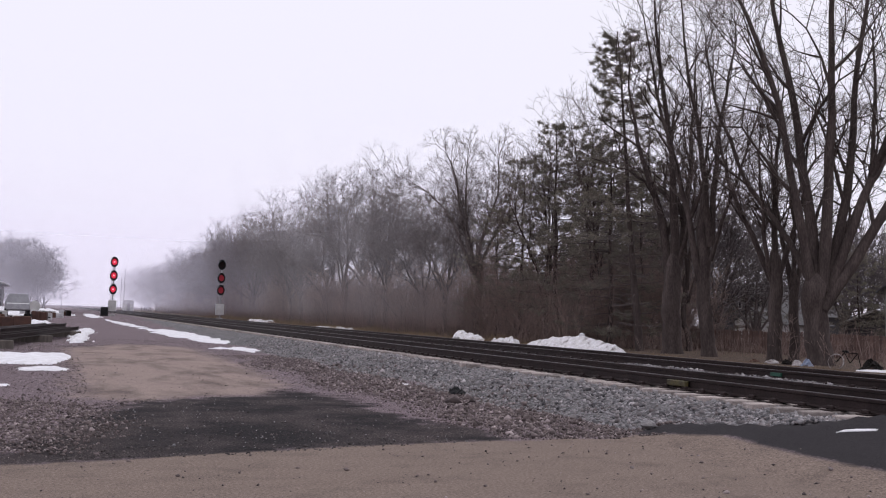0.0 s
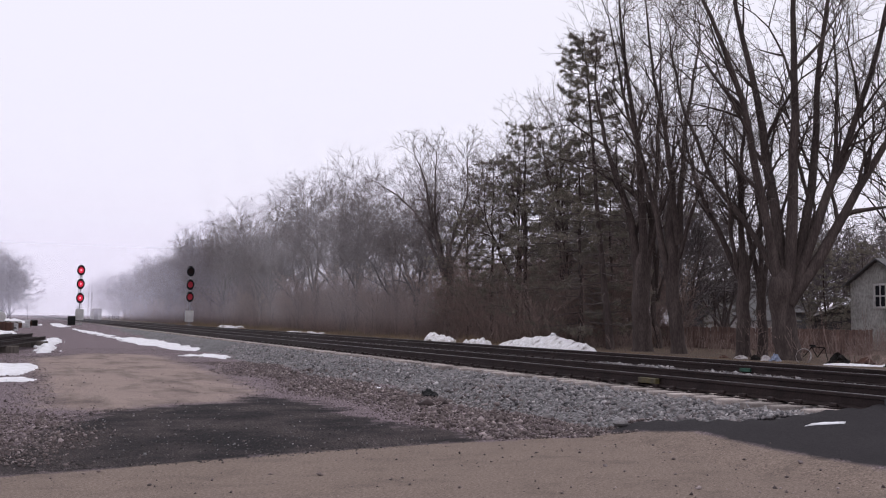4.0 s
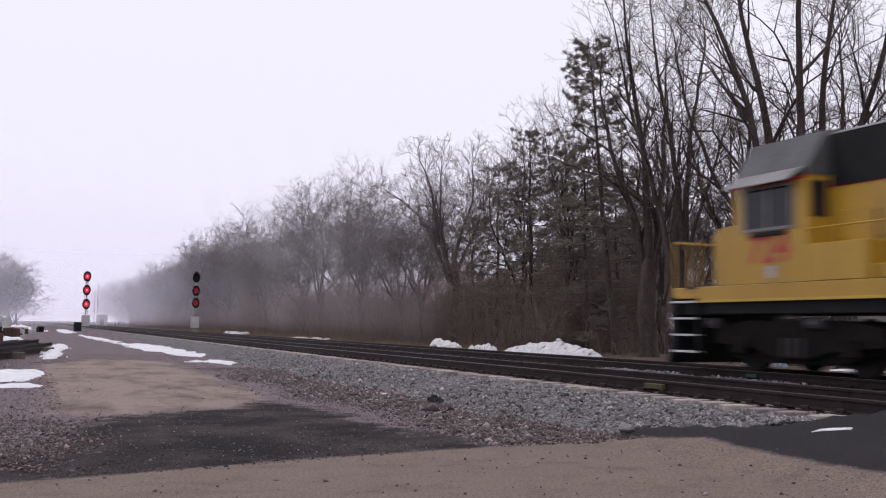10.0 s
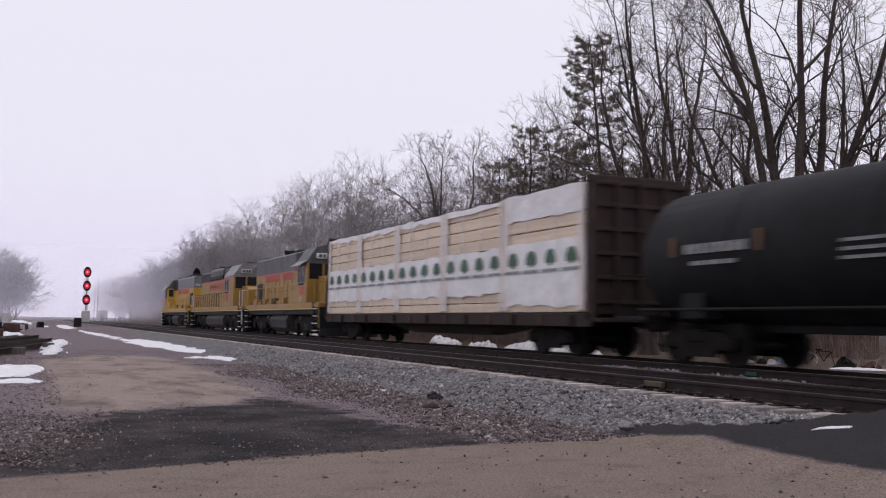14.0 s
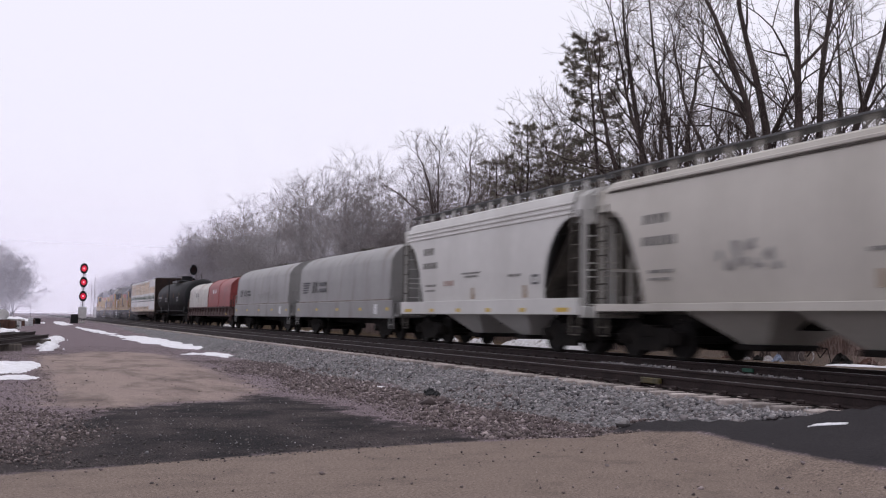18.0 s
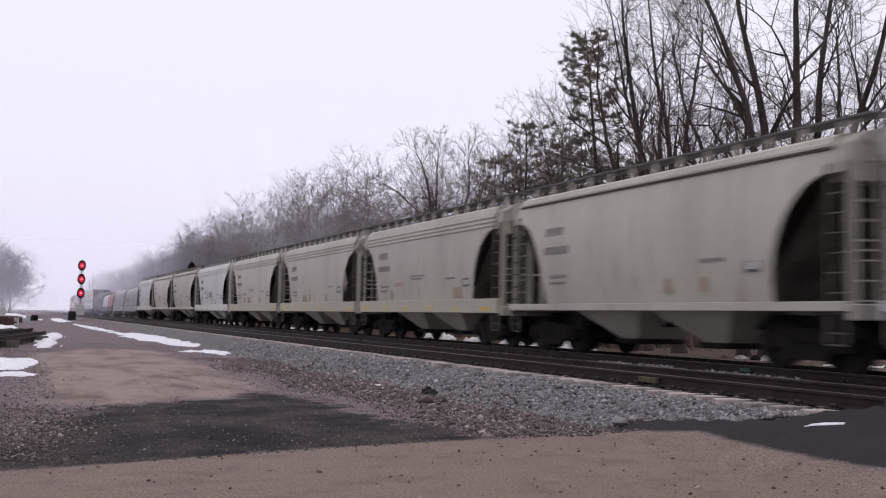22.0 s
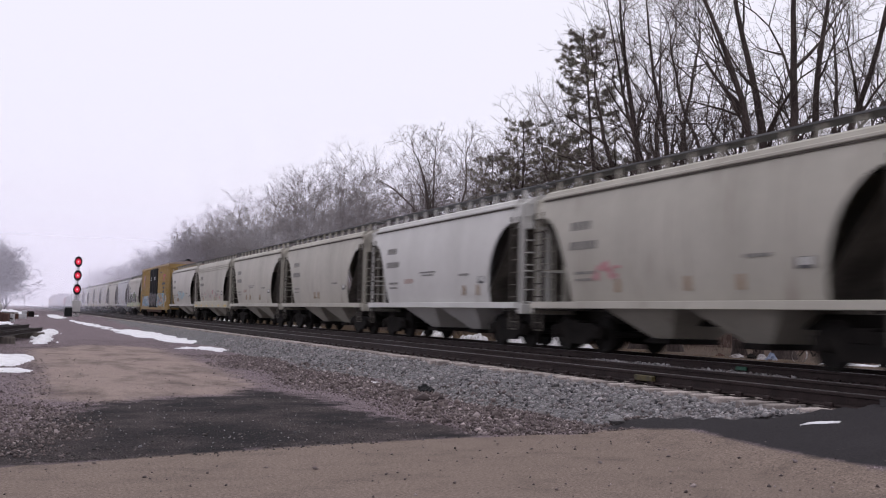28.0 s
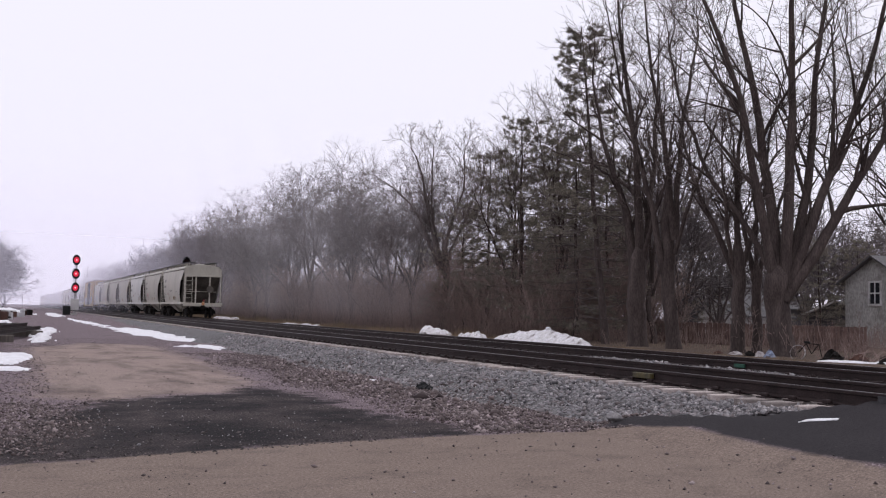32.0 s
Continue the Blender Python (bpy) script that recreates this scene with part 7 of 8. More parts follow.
    for z, ws in ((3.0, [0.16, 0.1, 0.05, 0.12, 0.1, 0.08, 0.0, 0.16, 0.12, 0.12, 0.05, 0.05, 0.12, 0.12]), (2.62, [0.16, 0.12, 0.12, 0.12, 0.08, 0.1, 0.1]), (2.27, [0.16, 0.1, 0.12, 0.12, 0.05, 0.12, 0.12])):
        part("word_row", bars(xs, -5.3 if z > 2.9 else -5.8, z, ws, 0.2, 0.045), M_INK, car, "row of dark unreadable words")["kind"] = "stuff"
    part("end_stripe", Mesh().box(xs - 0.002, xs + 0.01, -8.85, -8.65, 1.2, 2.6), M_REFLECT, car, "yellow strip at the car's end")
    part("word_row", bars(xs, -4.0, 4.1, [0.5, 0.3], 0.09, 0.06), M_INK, car)
    part("word_row", bars(xs, 7.4, 4.35, [0.2, 0.1], 0.08, 0.04).box(xs, xs + 0.01, 8.2, 8.7, 2.9, 3.05).box(xs, xs + 0.01, 8.2, 8.8, 2.55, 2.7).box(xs, xs + 0.01, 7.8, 8.8, 2.1, 2.2), M_INK, car)
    for y0 in (2.2, -0.3):
        for k in range(3):
            part("door_mark", Mesh().box(-1.634, -1.626, y0 - 0.9 - k * 0.04, y0 - k * 0.04, 3.78 - k * 0.12, 3.84 - k * 0.12), P_WHITE, car, "white slanted bars")
    graffiti(car, 31, -1.58, 8.4, 3.1, 1.05, 1.95, [P_CYAN, P_LILAC, P_CYAN, P_GREY, P_BLUE, P_WHITE, P_LILAC, P_PINK, P_CYAN, P_DIM, P_LILAC, P_BLUE], 200)
    graffiti(car, 32, -1.58, -2.3, -7.6, 1.05, 2.15, [P_CYAN, P_BLUE, P_CYAN, P_LILAC, P_CYAN, P_BLUE, P_CYAN, P_WHITE, P_PINK, P_BLUE, M_REFLECT, P_DIM], 220)
    graffiti(car, 33, -1.636, 2.7, -2.0, 1.1, 2.2, [P_GREY, P_BLACK, P_DIM, P_LILAC, P_BLACK, P_DIM, P_BLACK, P_DIM, P_BLACK], 180)
    part("data_plate", Mesh().box(xs - 0.004, xs + 0.01, -8.3, -7.75, 1.45, 2.0), P_WHITE, car, "white data plate")
    couplers(car, half)
    for y in (-6.9, 6.9):
        add_truck(car, y)
    train.append((car, (Q[18] + Q[19]) / 2))


build_boxcar()


# ---- tank car ----
def build_tank():
    half = (Q[4] - Q[5]) / 2
    he = half - 0.95
    blk = surf("tank_black", (0.008, 0.008, 0.009), (0.014, 0.014, 0.015), 1, 0.6, 0.05, 0, 14, (1, 1, 1), (0.025, 0.023, 0.022), 0.62, (0.8, 0.5, 0.8))
    blk.node_tree.nodes["Principled BSDF"].inputs["Specular IOR Level"].default_value = 0.12
    dull = surf("dull_orange_reflector", (0.13, 0.06, 0.018), (0.09, 0.045, 0.016), 6, 0.6, 0)
    car = thing("tank_car", "long black tank car with yellow marks", "freight car")
    n, r, zc = 28, 1.5, 2.34
    rows = []
    for y, w in [(-he, 0.05), (-he + 0.04, 0.4), (-he + 0.14, 0.68), (-he + 0.32, 0.88), (-he + 0.6, 1.0), (-3, 1.0), (0, 1.0), (3, 1.0), (he - 0.6, 1.0), (he - 0.32, 0.88), (he - 0.14, 0.68), (he - 0.04, 0.4), (he, 0.05)]:
        rows.append([(r * w * math.cos(a), y, zc + r * w * math.sin(a)) for a in np.arange(n) * 2 * math.pi / n])
    shell = part("tank_shell", Mesh().rings(rows), blk, car, smooth=True)
    for y in (-5.5, -2, 2, 5.5):
        part("weld_band", Mesh().rings([[(1.528 * math.cos(a), yy, zc + 1.528 * math.sin(a)) for a in np.arange(n) * 2 * math.pi / n] for yy in (y - 0.03, y + 0.03)], caps=False), blk, shell)
    part("dome_housing", Mesh().cyl((0, 0, 3.85), (0, 0, 4.35), 0.5, 0.46, 16), blk, car, smooth=True)
    part("dome_platform", Mesh().box(-1.0, 1.0, -1.3, 1.3, 3.86, 3.92).box(-1.1, -0.95, -1.3, 1.3, 3.7, 3.9), M_GRATING, car)
    part("dome_railing", Mesh().pipe([(-1.05, -1.3, 3.9), (-1.05, -1.3, 4.5), (-1.05, 1.3, 4.5), (-1.05, 1.3, 3.9)], 0.022).pipe([(1.05, -1.3, 3.9), (1.05, -1.3, 4.5), (1.05, 1.3, 4.5), (1.05, 1.3, 3.9)], 0.022), blk, car)
    part("dome_ladder", ladder(-1.58, 0, 0.9, 3.9, 0.45), blk, car)
    for s in (-1, 1):
        part("saddle", Mesh().prism_y([(-1.3, 1.0), (1.3, 1.0), (1.25, 1.6), (0.6, 1.1), (-0.6, 1.1), (-1.25, 1.6)], s * 7.2, s * 6.5), blk, car)
        part("end_platform", Mesh().box(-1.45, 1.45, s * (he - 0.6), s * (half - 0.35), 0.95, 1.05, 0.01), blk, car)
        part("end_railing", Mesh().pipe([(-1.4, s * (half - 0.4), 1.0), (-1.4, s * (half - 0.4), 2.0), (1.4, s * (half - 0.4), 2.0), (1.4, s * (half - 0.4), 1.0)], 0.022), blk, car)
        part("side_rail", Mesh().pipe([(s * 1.5, -he + 0.4, 1.18), (s * 1.5, he - 0.4, 1.18)], 0.035, 8), blk, car)
    part("centre_sill", Mesh().box(-0.35, 0.35, -half + 0.5, half - 0.5, 0.72, 1.0, 0.02), blk, car)
    part("bottom_outlet", Mesh().cyl((0, 0, 0.45), (0, 0, 0.95), 0.2, 0.3, 12), M_TRUCK, car)
    wht = surf("faded_white_stencil", (0.3, 0.3, 0.3), (0.14, 0.14, 0.145), 9, 0.7, 0)
    for y in (7.2, 4.6, 1.4, -2.4, -5.6):
        part("reflector", Mesh().box(-1.535, -1.515, y - 0.07, y + 0.07, 2.28, 2.7), dull, car, "yellow reflective strip")
    part("reporting_mark", bars(-1.53, 7.0 - 0.2, 2.32, [0.2] * 8, 0.2, 0.04), wht, car, "white stencilled marks")["kind"] = "stuff"
    part("stencil", bars(-1.53, 6.6, 2.08, [0.4, 0.5, 0.3], 0.09, 0.08), wht, car)["kind"] = "stuff"
    for z in (2.3, 2.15, 2.0):
        part("stencil", bars(-1.53, 2.6, z, [0.9, 0.5], 0.06, 0.06), wht, car)["kind"] = "stuff"
        part("stencil", bars(-1.53, -4.0, z, [0.7, 0.4], 0.06, 0.06), wht, car)["kind"] = "stuff"
    couplers(car, half)
    for y in (-7.0, 7.0):
        add_truck(car, y)
    train.append((car, (Q[4] + Q[5]) / 2))


build_tank()


# ---- lumber car ----
def build_lumber():
    half = (Q[3] - Q[4]) / 2
    he = half - 0.75
    brown = surf("dark_brown_car_steel", (0.05, 0.033, 0.028), (0.035, 0.026, 0.024), 2, 0.7, 0.2)
    wood = surf("stacked_pale_lumber", (0.78, 0.64, 0.5), (0.68, 0.55, 0.43), 1.2, 0.8, 0.3, 0, 18, (1, 0.25, 9), None, 0.6, (1, 1, 1), 0.08, 0.22)
    wrap = surf("white_lumber_wrap", (0.8, 0.79, 0.79), (0.7, 0.69, 0.69), 1.5, 0.45, 0.4, 0, 5, (1, 1, 1), None, 0.6, (1, 1, 1), 0.04, 0.1, 0.06)
    veil = surf("cloudy_plastic_film", (0.66, 0.58, 0.52), (0.74, 0.68, 0.64), 2.5, 0.4, 0.3, 0, 8, (1, 3, 0.5), None, 0.6, (1, 1, 1), 0, 0.15)
    green = surf("green_wrap_print", (0.03, 0.09, 0.055), (0.05, 0.12, 0.075), 5, 0.5, 0)
    grey = surf("grey_wrap_print", (0.2, 0.22, 0.23), (0.27, 0.29, 0.3), 5, 0.5, 0)
    brown.node_tree.nodes["Principled BSDF"].inputs["Specular IOR Level"].default_value = 0.15
    car = thing("lumber_car", "long flat car stacked with wrapped and bare lumber between bulkheads", "freight car")
    part("deck", Mesh().box(-1.4, 1.4, -he, he, 0.95, 1.12, 0.02), brown, car)
    part("centre_beam", Mesh().box(-0.06, 0.06, -he, he, 1.1, 4.3), brown, car)
    for s in (-1, 1):
        b = part("bulkhead", Mesh().box(-1.45, 1.45, s * (he - 0.18), s * he, 0.95, 4.55, 0.02), brown, car, "dark brown bulkhead")
        for x in (-1.4, -0.7, 0, 0.7, 1.4):
            part("bulkhead_post", Mesh().box(x - 0.05, x + 0.05, s * he, s * (he + 0.14), 0.95, 4.4, 0.01), brown, b)
        for z in (1.4, 2.0, 2.6, 3.2, 3.8, 4.35):
            part("bulkhead_rib", Mesh().box(-1.45, 1.45, s * he, s * (he + 0.09), z - 0.05, z + 0.05, 0.01), brown, b)
        part("side_sill", Mesh().box(s * 1.36, s * 1.45, -he, he, 0.78, 1.12, 0.01), brown, car)
        for k, y in enumerate(np.linspace(-he + 0.8, he - 0.8, 14)):
            part("stake_pocket", Mesh().box(s * 1.45, s * 1.5, y - 0.08, y + 0.08, 0.8, 1.08, 0.01), M_RUST if k % 2 else M_TRUCK, car)
        part("end_platform", Mesh().box(-1.4, 1.4, s * he, s * (half - 0.35), 0.9, 1.0, 0.01), brown, car)
    part("fish_belly_sill", Mesh().prism_x([(-he + 5, 0.78), (he - 5, 0.78), (he - 8, 0.45), (-he + 8, 0.45)], -0.35, 0.35), brown, car)
    r = random.Random(12)
    tiers = [(1.14, 0.27, wood), (1.43, 0.27, wood), (1.72, 0.62, wrap), (2.36, 0.62, wrap), (3.0, 0.33, wood), (3.35, 0.33, wood), (3.7, 0.33, wood), (4.05, 0.31, wood)]
    cols = np.linspace(-he + 0.25, he - 0.25, 6)
    for side in (-1, 1):
        for c in range(5):
            y0, y1 = cols[c] + 0.04, cols[c + 1] - 0.04
            for z, h, mt in tiers:
                o = r.uniform(-0.02, 0.02)
                m = mt if not (c == 0 and z > 2.9) else (wrap if z > 3.6 else wood)
                part("lumber_pack", Mesh().box(side * 0.1, side * (1.42 + o), y0 + r.uniform(-0.03, 0.03), y1 + r.uniform(-0.03, 0.03), z, z + h, 0.02), m, car, "white wrapped pack" if m is wrap else "pale lumber pack")
                if z > 2.9 or z < 1.5:
                    for q in (0.15, 0.5, 0.85):
                        y = y0 + (y1 - y0) * q
                        part("spacer", Mesh().box(side * 0.15, side * 1.4, y - 0.05, y + 0.05, z + h, z + h + 0.02), brown, car)
            if side < 0:
                for q in (0.12, 0.37, 0.62, 0.87):
                    y = y0 + (y1 - y0) * q
                    xx = -1.5
                    part("printed_tree", Mesh().add([(xx, y - 0.28, 2.44), (xx, y + 0.28, 2.44), (xx, y + 0.28, 2.6), (xx, y + 0.17, 2.76), (xx, y, 2.82), (xx, y - 0.17, 2.76), (xx, y - 0.28, 2.6)], [tuple(range(7))]).box(xx, xx + 0.004, y - 0.06, y + 0.06, 2.37, 2.44), green, car, "green printed tree shape")
                    part("printed_line", bars(xx, y + 0.46, 2.2, [0.12, 0.2, 0.09, 0.26], 0.09, 0.06), grey, car, "grey printed words")
                for ye_ in (y0 - 0.02, y1 - 0.26):
                    rows = [[(-1.478 - 0.016 * noise.noise(Vector((y * 5, z * 1.5, 6))), y, z) for z in np.linspace(1.2, 4.38, 14)] for y in np.linspace(ye_, ye_ + 0.28, 6)]
                    part("wrap_edge", Mesh().rings(rows, closed=False, caps=False), veil, car, "cloudy plastic film round the pack's end", True)
                for q in (0.02, 0.36, 0.68, 0.98):
                    y = y0 + (y1 - y0) * q
                    part("strap", Mesh().box(-1.474, -1.454, y - 0.015, y + 0.015, 1.14, 4.36), brown if q in (0.02,) else wrap, car, "tie-down strap")
            if side < 0:
                # printed sheets hang over the packs, creased and uneven along their edges
                for za, zb in (((1.3, 3.04), (3.7, 4.4)) if c == 0 else ((1.66, 3.0),)):
                    rows = []
                    for y in np.linspace(y0 - 0.06, y1 + 0.06, 26):
                        lo, hi = za + 0.1 * noise.noise(Vector((y * 1.7, za, 4))), zb + 0.07 * noise.noise(Vector((y * 1.3, zb, 8)))
                        rows.append([(-1.47 - 0.022 * noise.noise(Vector((y * 2.6, z * 1.8, 1))) - 0.012 * noise.noise(Vector((y * 7, z * 3, 2))), y, z) for z in np.linspace(lo, hi, 10)])
                    part("wrap_sheet", Mesh().rings(rows, closed=False, caps=False), wrap, car, "creased white printed sheet", True)
            part("top_wrap", Mesh().rings([[(side * x, y, z + r.uniform(0, 0.06)) for x, z in ((0.1, 4.37), (0.8, 4.42), (1.44, 4.36), (1.46, 4.12 + r.uniform(0, 0.12)))] for y in np.linspace(y0, y1, 9)], closed=False, caps=False), wrap, car, "loose white sheet on top")
    couplers(car, half)
    for y in (-he + 2.6, he - 2.6):
        add_truck(car, y)
    train.append((car, (Q[3] + Q[4]) / 2))


build_lumber()


# ---- coil cars ----
def hood_rows(y0, y1, z0, top, w, n=14):
    prof = [(-w, z0), (-w * 0.985, z0 + (top - z0) * 0.35), (-w * 0.95, z0 + (top - z0) * 0.66)]
    for a in np.linspace(0.3, math.pi - 0.3, n):
        prof.append((-w * 0.955 * math.cos(a), z0 + (top - z0) * 0.6 + (top - z0) * 0.4 * math.sin(a)))
    prof += [(w * 0.95, z0 + (top - z0) * 0.66), (w * 0.985, z0 + (top - z0) * 0.35), (w, z0)]
    return [[(x, y, z) for x, z in prof] for y in (y0, y1)]


M_LIP = surf("rust_stained_grey", (0.16, 0.12, 0.1), (0.24, 0.22, 0.21), 1.5, 0.7, 0.1)


def coil_car(i, label, hoods, deck_paint, grey):
    half = (Q[i] - Q[i + 1]) / 2
    he = half - 0.7
    car = thing("coil_car", label, "freight car", "coil cars of the train")
    if grey:
        for s in (-1, 1):
            part("side_sill", Mesh().box(s * 1.42, s * 1.52, -he, he, 0.82, 1.5, 0.02), deck_paint, car)
            for y in np.linspace(-he + 0.5, he - 0.5, 5):
                part("reflector", Mesh().box(s * 1.521, s * 1.527, y - 0.15, y + 0.15, 1.12, 1.23), M_REFLECT, car, "yellow reflective strip")
            part("data_plate", Mesh().box(s * 1.521, s * 1.526, -he + 1.6, -he + 1.95, 0.98, 1.36), P_WHITE, car, "white data plate")
    else:
        for s in (-1, 1):
            part("side_sill", Mesh().box(s * 1.35, s * 1.45, -he, he, 0.78, 1.08, 0.02), deck_paint, car)
            for y in np.arange(-he + 0.5, he, 1.1):
                part("side_brace", Mesh().box(s * 1.38, s * 1.5, y - 0.05, y + 0.05, 0.85, 1.45, 0.01), deck_paint, car)
            part("walkway", Mesh().box(s * 1.3, s * 1.55, -he, he, 1.36, 1.42), deck_paint, car)
            part("reflector", Mesh().box(s * 1.451, s * 1.457, -he + 1.5, -he + 2.0, 0.85, 1.05), M_REFLECT, car, "yellow reflective strip")
    part("deck", Mesh().box(-1.35, 1.35, -he, he, 0.85, 1.42, 0.02), deck_paint, car)
    for y0, y1, top, paint, lb in hoods:
        h = part("cover", Mesh().rings(hood_rows(y0, y1, 1.52 if grey else 1.44, top, 1.46)), paint, car, lb, True)
        if grey:
            part("rusty_lip", Mesh().box(-1.5, -1.44, y0, y1, 1.5, 1.56, 0.01).box(1.44, 1.5, y0, y1, 1.5, 1.56, 0.01), M_LIP, h, "rust-stained lower edge of the cover")
        for y in ((y0 + 0.06, y1 - 0.06) if grey else (y0 + 0.06, (y0 + y1) / 2, y1 - 0.06)):
            part("cover_band", Mesh().rings(hood_rows(y - 0.04, y + 0.04, 1.44, top + 0.025, 1.485)), paint, h)
        part("lifting_lug", Mesh().box(-0.08, 0.08, (y0 + y1) / 2 - 0.3, (y0 + y1) / 2 + 0.3, top, top + 0.16, 0.03).box(-0.5, 0.5, (y0 + y1) / 2 - 0.05, (y0 + y1) / 2 + 0.05, top - 0.02, top + 0.08, 0.02), M_ENDSTEEL, h)
    for s in (-1, 1):
        part("end_platform", Mesh().box(-1.45, 1.45, s * (he - 0.3), s * (half - 0.3), 0.9, 1.0, 0.01), deck_paint, car)
        part("end_ladder", ladder(-1.48, s * (he - 0.15), 0.45, 1.9, 0.42), deck_paint, car)
        part("end_railing", Mesh().pipe([(-1.4, s * (half - 0.4), 1.0), (-1.4, s * (half - 0.4), 2.1), (1.4, s * (half - 0.4), 2.1), (1.4, s * (half - 0.4), 1.0)], 0.022), deck_paint, car)
    part("centre_sill", Mesh().box(-0.4, 0.4, -he, he, 0.6, 0.86), M_TRUCK, car)
    couplers(car, half)
    for y in (-he + 1.9, he - 1.9):
        add_truck(car, y)
    train.append((car, (Q[i] + Q[i + 1]) / 2))
    return car, he


def logo_stripes(car, y, z, s, paint, words=True):
    """An unlettered mark: slanting stripes, a block and rows of bars."""
    m = Mesh()
    for k in range(5):
        zz = z + k * 0.11 * s
        m.add([(-1.466, y, zz), (-1.466, y - (0.75 + k * 0.09) * s, zz), (-1.466, y - (0.82 + k * 0.09) * s, zz + 0.07 * s), (-1.466, y, zz + 0.07 * s)], [(0, 1, 2, 3)])
    part("logo_stripes", m, paint, car, "slanting stripes of a company mark")
    b = Mesh()
    for a, c, w in ((-1.45, -1.75, 0.13), (-1.75, -1.68, 0.13), (-1.95, -2.3, 0.14), (-2.3, -1.95, 0.14)):
        b.add([(-1.467, y + a * s, z), (-1.467, y + (a - w) * s, z), (-1.467, y + (c - w) * s, z + 0.5 * s), (-1.467, y + c * s, z + 0.5 * s)], [(0, 1, 2, 3)])
    part("logo_block", b, paint, car, "dark block mark")
    if words:
        part("word_row", bars(-1.466, y - 2.65 * s, z + 0.3 * s, [1.05 * s], 0.16 * s, 0.05), paint, car)
        part("word_row", bars(-1.466, y - 2.65 * s, z + 0.02, [1.15 * s], 0.16 * s, 0.05), paint, car)


def build_coils():
    grey = surf("coil_car_grey", (0.25, 0.244, 0.238), (0.205, 0.2, 0.196), 0.8, 0.5, 0.05, 0, 14, (1, 1, 0.3), (0.15, 0.13, 0.115), 0.55, (1.6, 1.6, 0.4), 0.03, 0.1)
    red = surf("coil_cover_red", (0.27, 0.045, 0.04), (0.21, 0.04, 0.036), 0.9, 0.5, 0.05, 0, 14, (1, 1, 0.3))
    white = surf("coil_cover_white", (0.5, 0.48, 0.45), (0.42, 0.4, 0.37), 0.9, 0.55, 0.05, 0, 14, (1, 1, 0.3), (0.3, 0.22, 0.17), 0.58, (1.5, 1.5, 0.4))
    maroon = surf("coil_car_frame", (0.06, 0.03, 0.028), (0.085, 0.045, 0.04), 2, 0.7, 0.2)
    half5 = (Q[5] - Q[6]) / 2 - 0.7
    c1, h1 = coil_car(5, "coil car with one white and one red cover", [(0.12, half5 - 0.35, 3.35, white, "dirty white steel cover"), (-half5 + 0.5, 0.0, 3.48, red, "dull red steel cover")], maroon, False)
    logo_stripes(c1, 5.2, 2.2, 0.55, M_INK, False)
    logo_stripes(c1, -1.9, 2.35, 0.55, P_WHITE, False)
    h6 = (Q[6] - Q[7]) / 2 - 0.7
    c2, _ = coil_car(6, "grey coil car with rounded steel cover", [(-h6 + 0.3, h6 - 0.3, 3.76, grey, "rounded grey steel cover")], grey, True)
    logo_stripes(c2, 5.3, 2.0, 0.75, M_INK)
    graffiti(c2, 61, -1.466, 0.4, -4.2, 1.75, 2.2, [P_GREY], 22, "thin grey scrawled graffiti")
    h7 = (Q[7] - Q[8]) / 2 - 0.7
    c3, _ = coil_car(7, "long grey coil car with rounded steel cover", [(-h7 + 0.3, h7 - 0.3, 3.78, grey, "rounded grey steel cover")], grey, True)
    logo_stripes(c3, 5.6, 1.95, 1.0, M_INK)


build_coils()

# ---- locomotives ----
M_GRIMEY = surf("oily_grime", (0.06, 0.04, 0.018), (0.1, 0.065, 0.025), 4, 0.8, 0)


